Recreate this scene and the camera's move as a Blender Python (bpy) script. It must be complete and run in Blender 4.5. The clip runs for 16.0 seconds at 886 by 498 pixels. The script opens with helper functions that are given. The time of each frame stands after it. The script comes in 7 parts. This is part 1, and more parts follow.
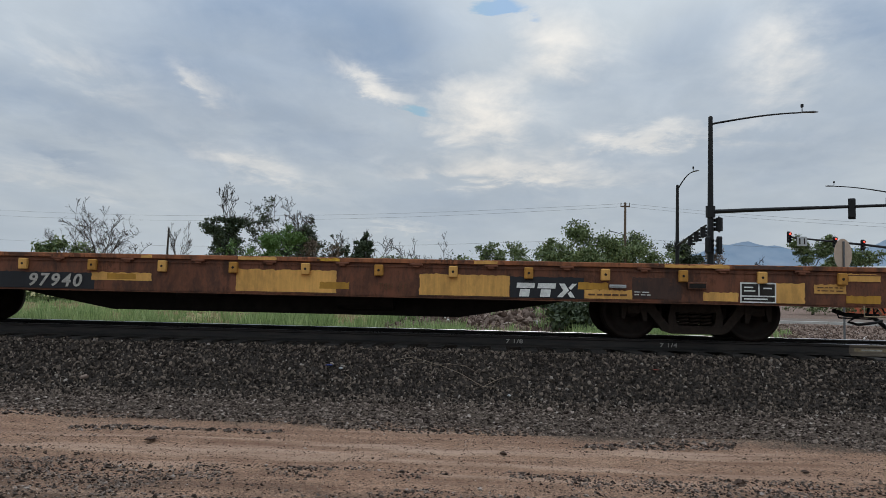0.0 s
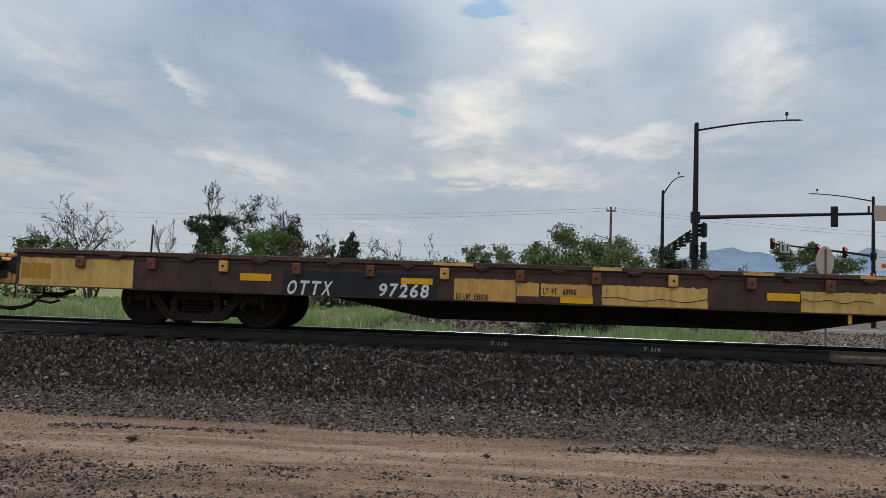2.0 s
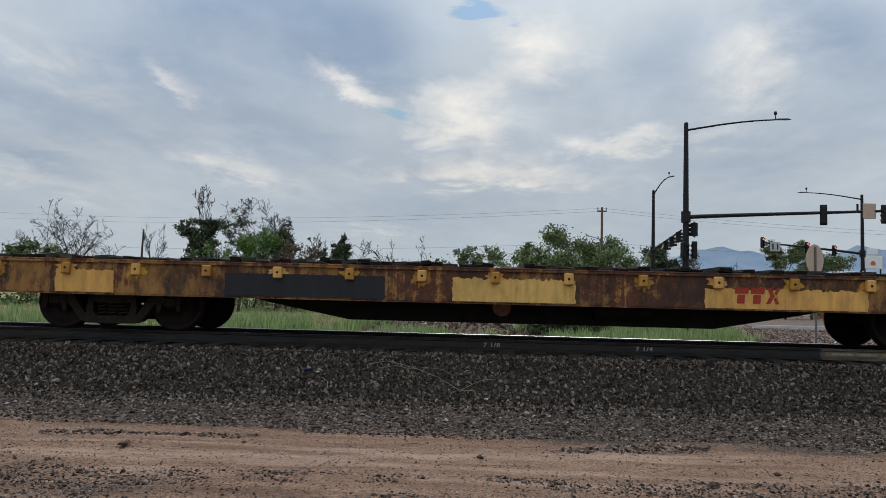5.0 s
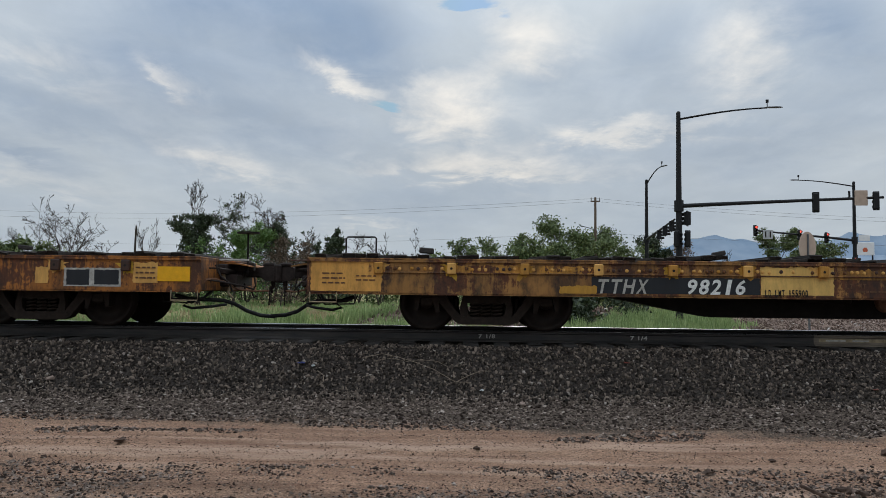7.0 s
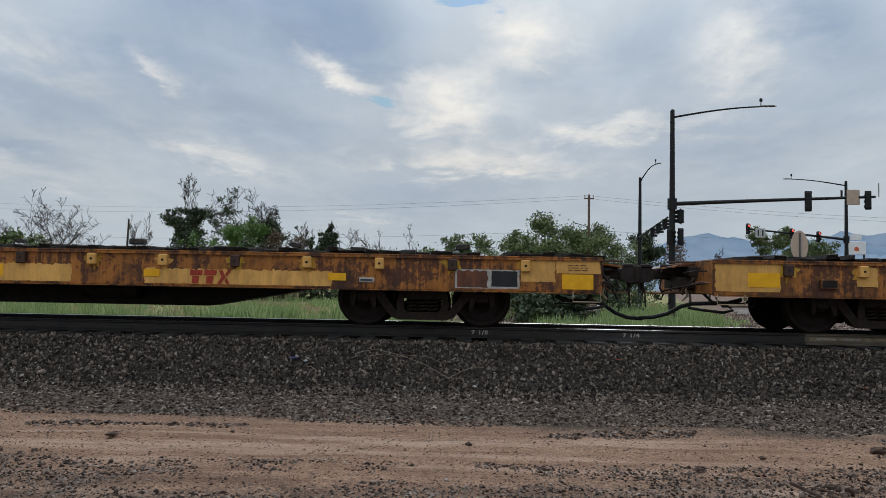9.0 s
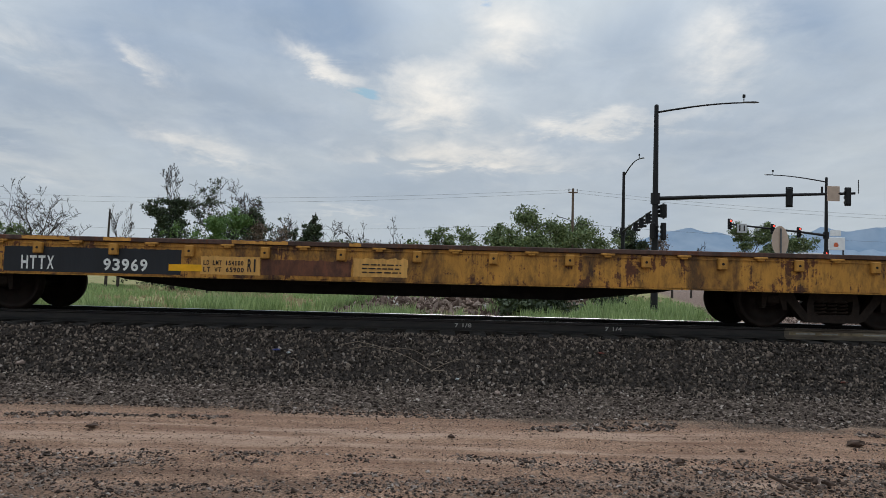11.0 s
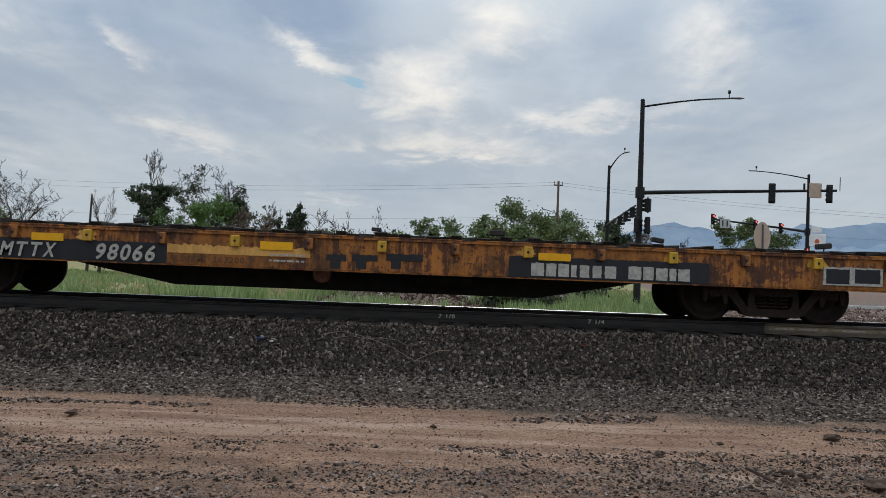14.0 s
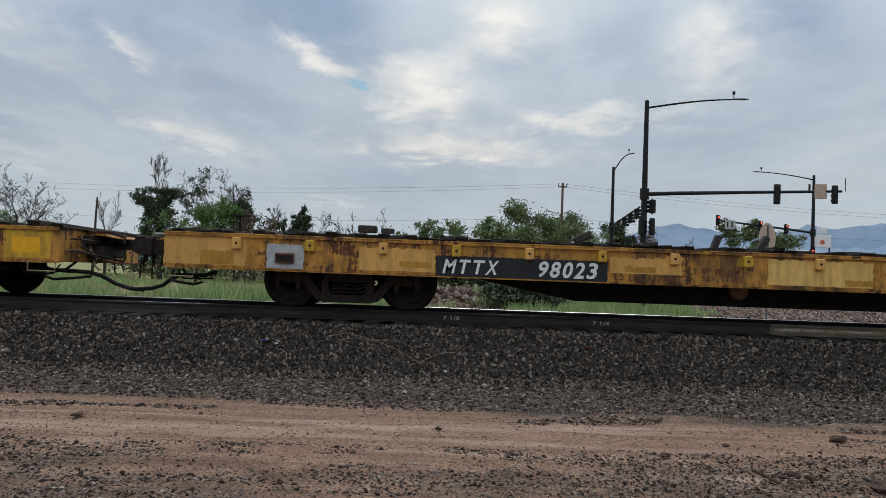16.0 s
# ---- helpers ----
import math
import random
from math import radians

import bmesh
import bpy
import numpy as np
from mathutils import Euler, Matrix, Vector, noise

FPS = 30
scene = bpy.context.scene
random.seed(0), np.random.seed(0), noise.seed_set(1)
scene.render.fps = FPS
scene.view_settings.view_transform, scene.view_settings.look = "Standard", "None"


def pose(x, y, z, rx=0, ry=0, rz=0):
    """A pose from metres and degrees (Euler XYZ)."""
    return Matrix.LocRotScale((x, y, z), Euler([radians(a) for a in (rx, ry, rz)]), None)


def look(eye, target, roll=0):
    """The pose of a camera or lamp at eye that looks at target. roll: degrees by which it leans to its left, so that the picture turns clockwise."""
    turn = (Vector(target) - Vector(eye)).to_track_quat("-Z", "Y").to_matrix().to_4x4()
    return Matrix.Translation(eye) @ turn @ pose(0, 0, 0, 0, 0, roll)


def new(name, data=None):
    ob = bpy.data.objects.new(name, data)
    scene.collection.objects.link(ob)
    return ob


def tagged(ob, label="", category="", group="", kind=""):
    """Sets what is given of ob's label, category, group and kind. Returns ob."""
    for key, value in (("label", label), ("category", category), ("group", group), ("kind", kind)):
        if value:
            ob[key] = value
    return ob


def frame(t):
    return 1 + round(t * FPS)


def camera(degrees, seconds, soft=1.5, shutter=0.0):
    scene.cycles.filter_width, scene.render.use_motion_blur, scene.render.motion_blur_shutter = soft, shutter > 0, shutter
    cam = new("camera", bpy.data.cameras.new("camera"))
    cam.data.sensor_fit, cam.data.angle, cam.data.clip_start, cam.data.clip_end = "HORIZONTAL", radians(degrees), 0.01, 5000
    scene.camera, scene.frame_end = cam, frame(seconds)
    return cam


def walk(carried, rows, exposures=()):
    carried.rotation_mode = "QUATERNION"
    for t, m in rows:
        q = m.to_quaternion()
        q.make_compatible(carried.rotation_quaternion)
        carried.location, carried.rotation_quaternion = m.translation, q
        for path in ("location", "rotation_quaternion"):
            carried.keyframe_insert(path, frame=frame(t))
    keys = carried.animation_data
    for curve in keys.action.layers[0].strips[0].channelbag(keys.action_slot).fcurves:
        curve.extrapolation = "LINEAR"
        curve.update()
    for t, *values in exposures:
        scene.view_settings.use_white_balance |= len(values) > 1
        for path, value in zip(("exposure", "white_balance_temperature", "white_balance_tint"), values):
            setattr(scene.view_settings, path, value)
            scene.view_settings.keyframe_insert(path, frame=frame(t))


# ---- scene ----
# ---- camera ----
EYE = Vector((0.0, 0.0, 1.45))
cam = camera(61.4, 16.0, soft=0.8)


def aim(yaw, pitch, roll):
    a, b = radians(yaw), radians(pitch)
    way = Vector((-math.sin(a) * math.cos(b), math.cos(a) * math.cos(b), math.sin(b)))
    return look(EYE, EYE + way, roll)


walk(cam, [(t, aim(a, b, c)) for t, a, b, c in (
    (0.0, 4.32, 3.45, 1.25),
    (0.5, 4.18, 3.39, 1.40),
    (1.0, 3.78, 3.47, 1.61),
    (1.5, 3.45, 3.59, 1.89),
    (2.0, 3.25, 3.61, 2.01),
    (2.5, 3.22, 3.65, 1.91),
    (3.0, 3.09, 3.67, 1.64),
    (3.5, 2.75, 3.76, 1.30),
    (4.0, 2.64, 3.97, 1.46),
    (6.3, 2.45, 3.47, 1.08),
    (6.5, 2.36, 3.51, 0.76),
    (7.0, 2.15, 3.17, 0.64),
    (7.5, 1.99, 2.97, 0.64),
    (8.0, 1.95, 2.93, 0.84),
    (8.5, 1.86, 2.94, 1.03),
    (9.0, 1.65, 2.87, 1.05),
    (11.5, 0.14, 2.20, 1.64),
    (12.0, 0.01, 2.11, 1.94),
    (12.5, -0.08, 2.21, 2.13),
    (13.0, -0.40, 2.11, 2.17),
    (13.5, -0.71, 1.85, 2.15),
    (14.0, -0.78, 1.67, 2.23),
    (14.5, -0.70, 1.72, 2.28),
    (15.0, -0.68, 1.75, 2.22),
    (15.5, -0.66, 1.79, 2.25),
    (16.0, -0.44, 1.80, 2.10),
)], exposures=((0.0, -0.06), (4.0, -0.05), (9.0, -0.02), (12.0, 0.0), (16.0, 0.0)))

# ---- daylight: thin broken overcast, the sun low behind the clouds ahead ----
SUN_ROT, SUN_ELEV = radians(8), radians(24)
world = bpy.data.worlds.new("overcast_sky")
scene.world = world
world.use_nodes = True


def build_sky():
    nt = world.node_tree
    nt.nodes.clear()
    N = lambda kind: nt.nodes.new(kind)
    K = lambda a, b: nt.links.new(a, b)

    def math_(op, a, b=None, clamp=False):
        n = N("ShaderNodeMath")
        n.operation, n.use_clamp = op, clamp
        for i, v in enumerate((a, b)):
            if v is None:
                continue
            if isinstance(v, (int, float)):
                n.inputs[i].default_value = v
            else:
                K(v, n.inputs[i])
        return n.outputs[0]

    def ramp_(fac, stops):
        n = N("ShaderNodeValToRGB")
        e = n.color_ramp.elements
        while len(e) < len(stops):
            e.new(0.5)
        for el, (p, c) in zip(e, stops):
            el.position, el.color = p, (c, c, c, 1) if isinstance(c, (int, float)) else (*c, 1)
        K(fac, n.inputs[0])
        return n.outputs[0]

    def noise_(vec, scale, detail, rough, distort=0.0):
        n = N("ShaderNodeTexNoise")
        n.inputs["Scale"].default_value, n.inputs["Detail"].default_value = scale, detail
        n.inputs["Roughness"].default_value, n.inputs["Distortion"].default_value = rough, distort
        K(vec, n.inputs["Vector"])
        return n.outputs["Fac"]

    def mix_(fac, a, b):
        n = N("ShaderNodeMix")
        n.data_type = "RGBA"
        for sock, v in ((n.inputs[0], fac), (n.inputs[6], a), (n.inputs[7], b)):
            if isinstance(v, (int, float)):
                sock.default_value = v
            elif isinstance(v, tuple):
                sock.default_value = (*v, 1)
            else:
                K(v, sock)
        return n.outputs[2]

    tc = N("ShaderNodeTexCoord")
    sep = N("ShaderNodeSeparateXYZ")
    K(tc.outputs["Generated"], sep.inputs[0])
    x, y, z = sep.outputs
    zz = math_("MAXIMUM", z, 0.0)
    den = math_("ADD", zz, 0.16)
    comb = N("ShaderNodeCombineXYZ")
    K(math_("DIVIDE", x, den), comb.inputs[0])
    K(math_("DIVIDE", y, den), comb.inputs[1])
    flat = comb.outputs[0]
    # big sheets, streaks drawn out by the wind, and fine wisps
    mp = N("ShaderNodeMapping")
    mp.inputs["Location"].default_value = (4.6, 2.3, 0)
    mp.inputs["Rotation"].default_value = (0, 0, radians(4))
    mp.inputs["Scale"].default_value = (1.0, 0.45, 1)
    K(flat, mp.inputs["Vector"])
    sheets = noise_(mp.outputs[0], 0.85, 4, 0.5, 0.3)
    streak = noise_(mp.outputs[0], 2.0, 6, 0.55, 0.5)
    mp2 = N("ShaderNodeMapping")
    mp2.inputs["Location"].default_value = (7.15, 4.1, 0)
    K(flat, mp2.inputs["Vector"])
    puffs = noise_(mp2.outputs[0], 1.9, 7, 0.55, 0.2)
    mp3 = N("ShaderNodeMapping")
    mp3.inputs["Location"].default_value = (1.7, 8.3, 0)
    mp3.inputs["Rotation"].default_value = (0, 0, radians(-12))
    mp3.inputs["Scale"].default_value = (0.8, 0.55, 1)
    K(flat, mp3.inputs["Vector"])
    crisp = noise_(mp2.outputs[0], 4.2, 10, 0.60, 0.4)
    # the sky ahead on a plane (bearing, height), its edges frayed by noise
    ahead = math_("MAXIMUM", y, 0.12)
    pl = N("ShaderNodeCombineXYZ")
    K(math_("ADD", math_("DIVIDE", x, ahead), math_("MULTIPLY", math_("SUBTRACT", streak, 0.5), 0.16)), pl.inputs[0])
    K(math_("ADD", math_("DIVIDE", z, ahead), math_("MULTIPLY", math_("SUBTRACT", crisp, 0.5), 0.09)), pl.inputs[1])

    def mass(u, v, ru, rv, tilt):
        """A soft cloud mass: 1 at its middle, fading out."""
        m = N("ShaderNodeMapping")
        m.vector_type = "TEXTURE"
        m.inputs["Location"].default_value = (u, v, 0)
        m.inputs["Rotation"].default_value = (0, 0, radians(tilt))
        m.inputs["Scale"].default_value = (ru, rv, 1)
        K(pl.outputs[0], m.inputs["Vector"])
        d = N("ShaderNodeVectorMath")
        d.operation = "DOT_PRODUCT"
        K(m.outputs[0], d.inputs[0])
        K(m.outputs[0], d.inputs[1])
        return math_("MULTIPLY", math_("POWER", 0.3679, d.outputs["Value"]), ramp_(y, ((0.1, 0.0), (0.4, 1.0))))

    def total(rows):
        out = None
        for row in rows:
            w = math_("MULTIPLY", mass(*row[:5]), row[5])
            out = w if out is None else math_("ADD", out, w)
        return out

    # heavy blue-grey sheets, and the places where the veil is thin and bright
    heavy = total((
        (-0.30, 0.40, 0.22, 0.10, -12, 0.24), (-0.17, 0.33, 0.09, 0.07, -40, 0.20), (-0.62, 0.25, 0.20, 0.035, -14, 0.16), (-0.45, 0.30, 0.16, 0.05, -22, 0.14),
        (0.22, 0.335, 0.09, 0.055, 22, 0.16), (0.47, 0.37, 0.08, 0.06, -30, 0.20), (-0.60, 0.180, 0.08, 0.012, -14, 0.16), (0.40, 0.20, 0.16, 0.03, 8, 0.08),
        (0.02, 0.115, 0.5, 0.022, 1, 0.06), (-0.25, 0.22, 0.10, 0.03, -18, 0.10), (0.09, 0.29, 0.05, 0.02, 20, 0.07),
    ))
    bright = total((
        (-0.05, 0.24, 0.09, 0.05, -15, 0.85), (-0.19, 0.285, 0.075, 0.014, -40, 0.85), (0.07, 0.35, 0.07, 0.045, -25, 0.65), (0.20, 0.215, 0.11, 0.016, 8, 0.70),
        (0.01, 0.165, 0.17, 0.016, 0, 0.75), (-0.34, 0.172, 0.10, 0.020, -16, 0.60), (-0.62, 0.32, 0.14, 0.028, -18, 0.45), (0.37, 0.33, 0.05, 0.085, -38, 0.60),
        (-0.62, 0.15, 0.16, 0.022, -12, 0.40), (-0.03, 0.29, 0.10, 0.03, 10, 0.45), (-0.13, 0.085, 0.07, 0.006, 2, 0.55), (-0.40, 0.29, 0.06, 0.012, -35, 0.45),
    ))
    thick = math_("ADD", math_("MULTIPLY", sheets, 0.40), math_("ADD", math_("MULTIPLY", streak, 0.26), math_("ADD", math_("MULTIPLY", puffs, 0.20), math_("MULTIPLY", crisp, 0.10))))
    thick = math_("ADD", thick, heavy)
    cloud = mix_(ramp_(thick, ((0.40, 0.0), (0.84, 1.0))), (0.575, 0.638, 0.695), (0.222, 0.318, 0.47))
    # crisp lit edges where the veil is thin
    cells = noise_(mp3.outputs[0], 6.5, 8, 0.62, 0.3)
    fray = math_("ADD", math_("MULTIPLY", bright, 0.75), math_("ADD", math_("MULTIPLY", math_("SUBTRACT", crisp, 0.5), 1.3), math_("ADD", math_("MULTIPLY", math_("SUBTRACT", cells, 0.5), 1.5), math_("MULTIPLY", math_("SUBTRACT", streak, 0.5), 1.0))))
    lit = math_("MULTIPLY", ramp_(fray, ((0.0, 0.0), (0.85, 1.0))), ramp_(bright, ((0.0, 0.12), (0.55, 1.0))))
    cloud = mix_(lit, cloud, (0.87, 0.85, 0.81))
    shade = math_("ADD", 0.80, math_("MULTIPLY", math_("ADD", cells, puffs), 0.20))
    vc = N("ShaderNodeVectorMath")
    vc.operation = "SCALE"
    K(cloud, vc.inputs[0])
    K(shade, vc.inputs["Scale"])
    cloud = vc.outputs[0]
    haze = ramp_(zz, ((0.0, 1.0), (0.17, 0.0)))
    cloud = mix_(math_("MULTIPLY", haze, 0.75), cloud, (0.61, 0.685, 0.745))
    # an overcast sky is brighter overhead than at the horizon
    lift = math_("ADD", math_("MULTIPLY", math_("MULTIPLY", zz, zz), 1.45), math_("ADD", math_("MULTIPLY", zz, 0.3), 0.82))
    vm = N("ShaderNodeVectorMath")
    vm.operation = "SCALE"
    K(cloud, vm.inputs[0])
    K(lift, vm.inputs["Scale"])
    sky = N("ShaderNodeTexSky")
    sky.sky_type, sky.sun_disc = "NISHITA", False
    sky.sun_elevation, sky.sun_rotation = SUN_ELEV, SUN_ROT
    vs = N("ShaderNodeVectorMath")
    vs.operation = "SCALE"
    K(sky.outputs[0], vs.inputs[0])
    vs.inputs["Scale"].default_value = 0.05
    cap = N("ShaderNodeVectorMath")
    cap.operation = "MINIMUM"
    K(vs.outputs[0], cap.inputs[0])
    cap.inputs[1].default_value = (0.30, 0.50, 0.78)
    # small clear gaps
    gaps = ramp_(math_("ADD", total(((-0.145, 0.243, 0.030, 0.010, -8, 1.0), (-0.02, 0.395, 0.07, 0.014, -6, 1.0))), math_("MULTIPLY", math_("SUBTRACT", crisp, 0.5), 1.6)), ((0.45, 0.0), (0.8, 1.0)))
    out = mix_(math_("MULTIPLY", gaps, 0.75), vm.outputs[0], cap.outputs[0])
    bg = N("ShaderNodeBackground")
    K(out, bg.inputs["Color"])
    bg.inputs["Strength"].default_value = 1.0
    wo = N("ShaderNodeOutputWorld")
    K(bg.outputs[0], wo.inputs["Surface"])


build_sky()
sun = new("sun", bpy.data.lights.new("sun", "SUN"))
sun.data.energy, sun.data.angle, sun.data.color = 0.6, radians(25), (1.0, 0.95, 0.88)
sun.matrix_basis = look((0, 0, 0), (-math.sin(SUN_ROT) * math.cos(SUN_ELEV), -math.cos(SUN_ROT) * math.cos(SUN_ELEV), -math.sin(SUN_ELEV)))


# ---- materials ----
MATS = {}


class Mat:
    """Small helper round one node material."""

    def __init__(self, name, rough=0.8, metal=0.0):
        self.m = bpy.data.materials.new(name)
        self.m.use_nodes = True
        self.nt = self.m.node_tree
        self.b = self.nt.nodes["Principled BSDF"]
        self.b.inputs["Roughness"].default_value, self.b.inputs["Metallic"].default_value = rough, metal
        self.co = self.nt.nodes.new("ShaderNodeTexCoord").outputs["Object"]
        MATS[name] = self.m

    def node(self, kind):
        return self.nt.nodes.new(kind)

    def link(self, a, b):
        self.nt.links.new(a, b)

    def scaled(self, s, vec=None, loc=(0, 0, 0)):
        n = self.node("ShaderNodeMapping")
        n.inputs["Scale"].default_value, n.inputs["Location"].default_value = s, loc
        self.link(vec or self.co, n.inputs["Vector"])
        return n.outputs[0]

    def noise(self, scale, detail=5, rough=0.6, vec=None, distort=0.0):
        n = self.node("ShaderNodeTexNoise")
        n.inputs["Scale"].default_value, n.inputs["Detail"].default_value = scale, detail
        n.inputs["Roughness"].default_value, n.inputs["Distortion"].default_value = rough, distort
        self.link(vec or self.co, n.inputs["Vector"])
        return n.outputs["Fac"]

    def ramp(self, fac, stops):
        n = self.node("ShaderNodeValToRGB")
        e = n.color_ramp.elements
        while len(e) < len(stops):
            e.new(0.5)
        for el, (p, c) in zip(e, stops):
            el.position, el.color = p, (c, c, c, 1) if isinstance(c, (int, float)) else (*c, 1)
        self.link(fac, n.inputs[0])
        return n.outputs[0]

    def mix(self, fac, a, b, blend="MIX"):
        n = self.node("ShaderNodeMix")
        n.data_type, n.blend_type = "RGBA", blend
        for sock, v in ((n.inputs[0], fac), (n.inputs[6], a), (n.inputs[7], b)):
            if isinstance(v, (int, float)):
                sock.default_value = v
            elif isinstance(v, tuple):
                sock.default_value = (*v, 1)
            else:
                self.link(v, sock)
        return n.outputs[2]

    def math(self, op, a, b):
        n = self.node("ShaderNodeMath")
        n.operation = op
        for i, v in enumerate((a, b)):
            if isinstance(v, (int, float)):
                n.inputs[i].default_value = v
            else:
                self.link(v, n.inputs[i])
        return n.outputs[0]

    def rand(self):
        return self.node("ShaderNodeObjectInfo").outputs["Random"]

    def island(self):
        return self.node("ShaderNodeNewGeometry").outputs["Random Per Island"]

    def color(self, c):
        if isinstance(c, tuple):
            self.b.inputs["Base Color"].default_value = (*c, 1)
        else:
            self.link(c, self.b.inputs["Base Color"])
        return self

    def bump(self, h, strength=0.3, dist=0.01):
        n = self.node("ShaderNodeBump")
        n.inputs["Strength"].default_value, n.inputs["Distance"].default_value = strength, dist
        self.link(h, n.inputs["Height"])
        self.link(n.outputs[0], self.b.inputs["Normal"])
        return self


RUST_A, RUST_B, GRIME = (0.16, 0.055, 0.022), (0.07, 0.03, 0.018), (0.022, 0.019, 0.017)


def weathered(name, base, rust, seed, rough=0.62):
    """Old railway paint: faded and chipped, rust running down the side, dark dirt."""
    m = Mat(name, rough)
    m.b.inputs["Specular IOR Level"].default_value = 0.28
    co = m.scaled((1, 1, 1), loc=(seed * 3.7, seed * 1.3, seed * 2.1))
    big = m.noise(0.8, 8, 0.7, co)
    fine = m.noise(16, 6, 0.75, co)
    run = m.noise(1.0, 8, 0.7, m.scaled((11, 11, 0.7), co))
    chips = m.noise(4.0, 9, 0.75, co, 0.4)
    tone = m.mix(m.ramp(big, ((0.3, 0.0), (0.7, 1.0))), tuple(c * 0.74 for c in base), tuple(min(1, c * 1.15) for c in base))
    tone = m.mix(m.ramp(run, ((0.40, 0.0), (0.70, 0.55))), tone, tuple(c * 0.55 for c in base))
    rusty = m.mix(m.ramp(fine, ((0.35, 0.0), (0.65, 1.0))), RUST_B, RUST_A)
    amount = m.math("ADD", m.math("MULTIPLY", big, 1.15), m.math("ADD", m.math("MULTIPLY", run, 0.75), m.math("ADD", m.math("MULTIPLY", chips, 0.95), m.math("MULTIPLY", fine, 0.35))))
    amount = m.math("SUBTRACT", amount, 1.1)
    lo = 0.90 - 0.66 * rust
    c = m.mix(m.ramp(amount, ((lo, 0.0), (min(1.0, lo + 0.07), 1.0))), tone, rusty)
    if rust > 0.45:
        deep = m.noise(0.9, 9, 0.68, m.scaled((1.6, 1.6, 0.8), co, (5, 2, 8)), 0.4)
        c = m.mix(m.ramp(deep, ((0.50, 0.0), (0.62, 0.8))), c, (0.060, 0.028, 0.017))
    dirt = m.noise(2.6, 9, 0.75, m.scaled((2.2, 2.2, 0.9), co))
    c = m.mix(m.ramp(dirt, ((0.46, 0.0), (0.64, 0.12 + 0.95 * rust))), c, GRIME)
    m.color(c).bump(fine, 0.25, 0.004)
    return m.m


def plain(name, base, vary=0.25, scale=6.0, rough=0.7, metal=0.0, bump=0.2, spec=0.22):
    m = Mat(name, rough, metal)
    m.b.inputs["Specular IOR Level"].default_value = spec
    n = m.noise(scale, 6, 0.65)
    lo, hi = tuple(c * (1 - vary) for c in base), tuple(min(1, c * (1 + vary)) for c in base)
    m.color(m.mix(m.ramp(n, ((0.3, 0.0), (0.7, 1.0))), lo, hi)).bump(n, bump, 0.004)
    return m.m


weathered("yellow_fresh", (0.73, 0.365, 0.085), 0.24, 1)
weathered("yellow_faded", (0.65, 0.31, 0.065), 0.40, 2)
weathered("orange_rusty", (0.44, 0.165, 0.035), 0.60, 3)
weathered("brown_rusty", (0.20, 0.075, 0.04), 0.5, 4)
weathered("ochre_worn", (0.58, 0.275, 0.05), 0.52, 5)
weathered("dark_brown", (0.075, 0.04, 0.03), 0.5, 6)
weathered("cream_patch", (0.78, 0.42, 0.115), 0.14, 7)
weathered("pale_patch", (0.76, 0.47, 0.14), 0.16, 8)
weathered("black_panel", (0.022, 0.024, 0.028), 0.16, 9, 0.5)
weathered("mustard_patch", (0.52, 0.27, 0.04), 0.12, 10)
weathered("yellow_bright", (0.66, 0.38, 0.04), 0.4, 11)
weathered("dark_rust", (0.085, 0.045, 0.035), 0.45, 12)
weathered("lip_brown", (0.11, 0.06, 0.045), 0.5, 13)
weathered("orange_lip", (0.36, 0.13, 0.055), 0.5, 14)
weathered("brown_ochre", (0.38, 0.185, 0.055), 0.66, 15)
plain("stencil_grey", (0.40, 0.38, 0.34), 0.35, 20, 0.6)
plain("road_grey", (0.17, 0.14, 0.12), 0.3, 1.5, 1.0, spec=0.05)
plain("kerb_concrete", (0.48, 0.46, 0.43), 0.15, 3, 0.9, spec=0.1)
plain("rail_paint", (0.30, 0.235, 0.15), 0.35, 14, 0.8)
plain("scrap_blue", (0.03, 0.05, 0.20), 0.2, 20, 0.4)
plain("scrap_red", (0.20, 0.04, 0.025), 0.2, 20, 0.5)
plain("dry_stem", (0.24, 0.185, 0.14), 0.2, 20, 0.8)
plain("dark_debris", (0.085, 0.058, 0.045), 0.5, 20, 0.95, spec=0.1)
plain("reflector_yellow", (0.80, 0.40, 0.015), 0.12, 9, 0.4)
plain("stencil_white", (0.72, 0.72, 0.68), 0.2, 20, 0.6)
plain("stencil_black", (0.03, 0.025, 0.022), 0.3, 20, 0.7)
plain("stencil_faint", (0.13, 0.065, 0.035), 0.35, 20, 0.7)
plain("stencil_red", (0.33, 0.045, 0.025), 0.25, 20, 0.6)
plain("grey_plate", (0.42, 0.43, 0.43), 0.2, 12, 0.5)
plain("under_black", (0.018, 0.015, 0.013), 0.4, 5, 0.8)
plain("truck_steel", (0.027, 0.018, 0.013), 0.4, 12, 0.7)
plain("wheel_steel", (0.020, 0.013, 0.010), 0.35, 9, 0.6)
plain("wheel_rim", (0.30, 0.29, 0.28), 0.2, 9, 0.35, 0.9)
plain("hose_rubber", (0.012, 0.012, 0.012), 0.3, 20, 0.55)
plain("coupler_steel", (0.026, 0.018, 0.015), 0.5, 14, 0.65)
plain("chain_rust", (0.20, 0.10, 0.06), 0.4, 20, 0.7)
plain("pole_black", (0.012, 0.012, 0.013), 0.2, 3, 0.45)
plain("sign_white", (0.75, 0.75, 0.74), 0.08, 3, 0.5)
plain("sign_back", (0.47, 0.36, 0.28), 0.1, 5, 0.5)
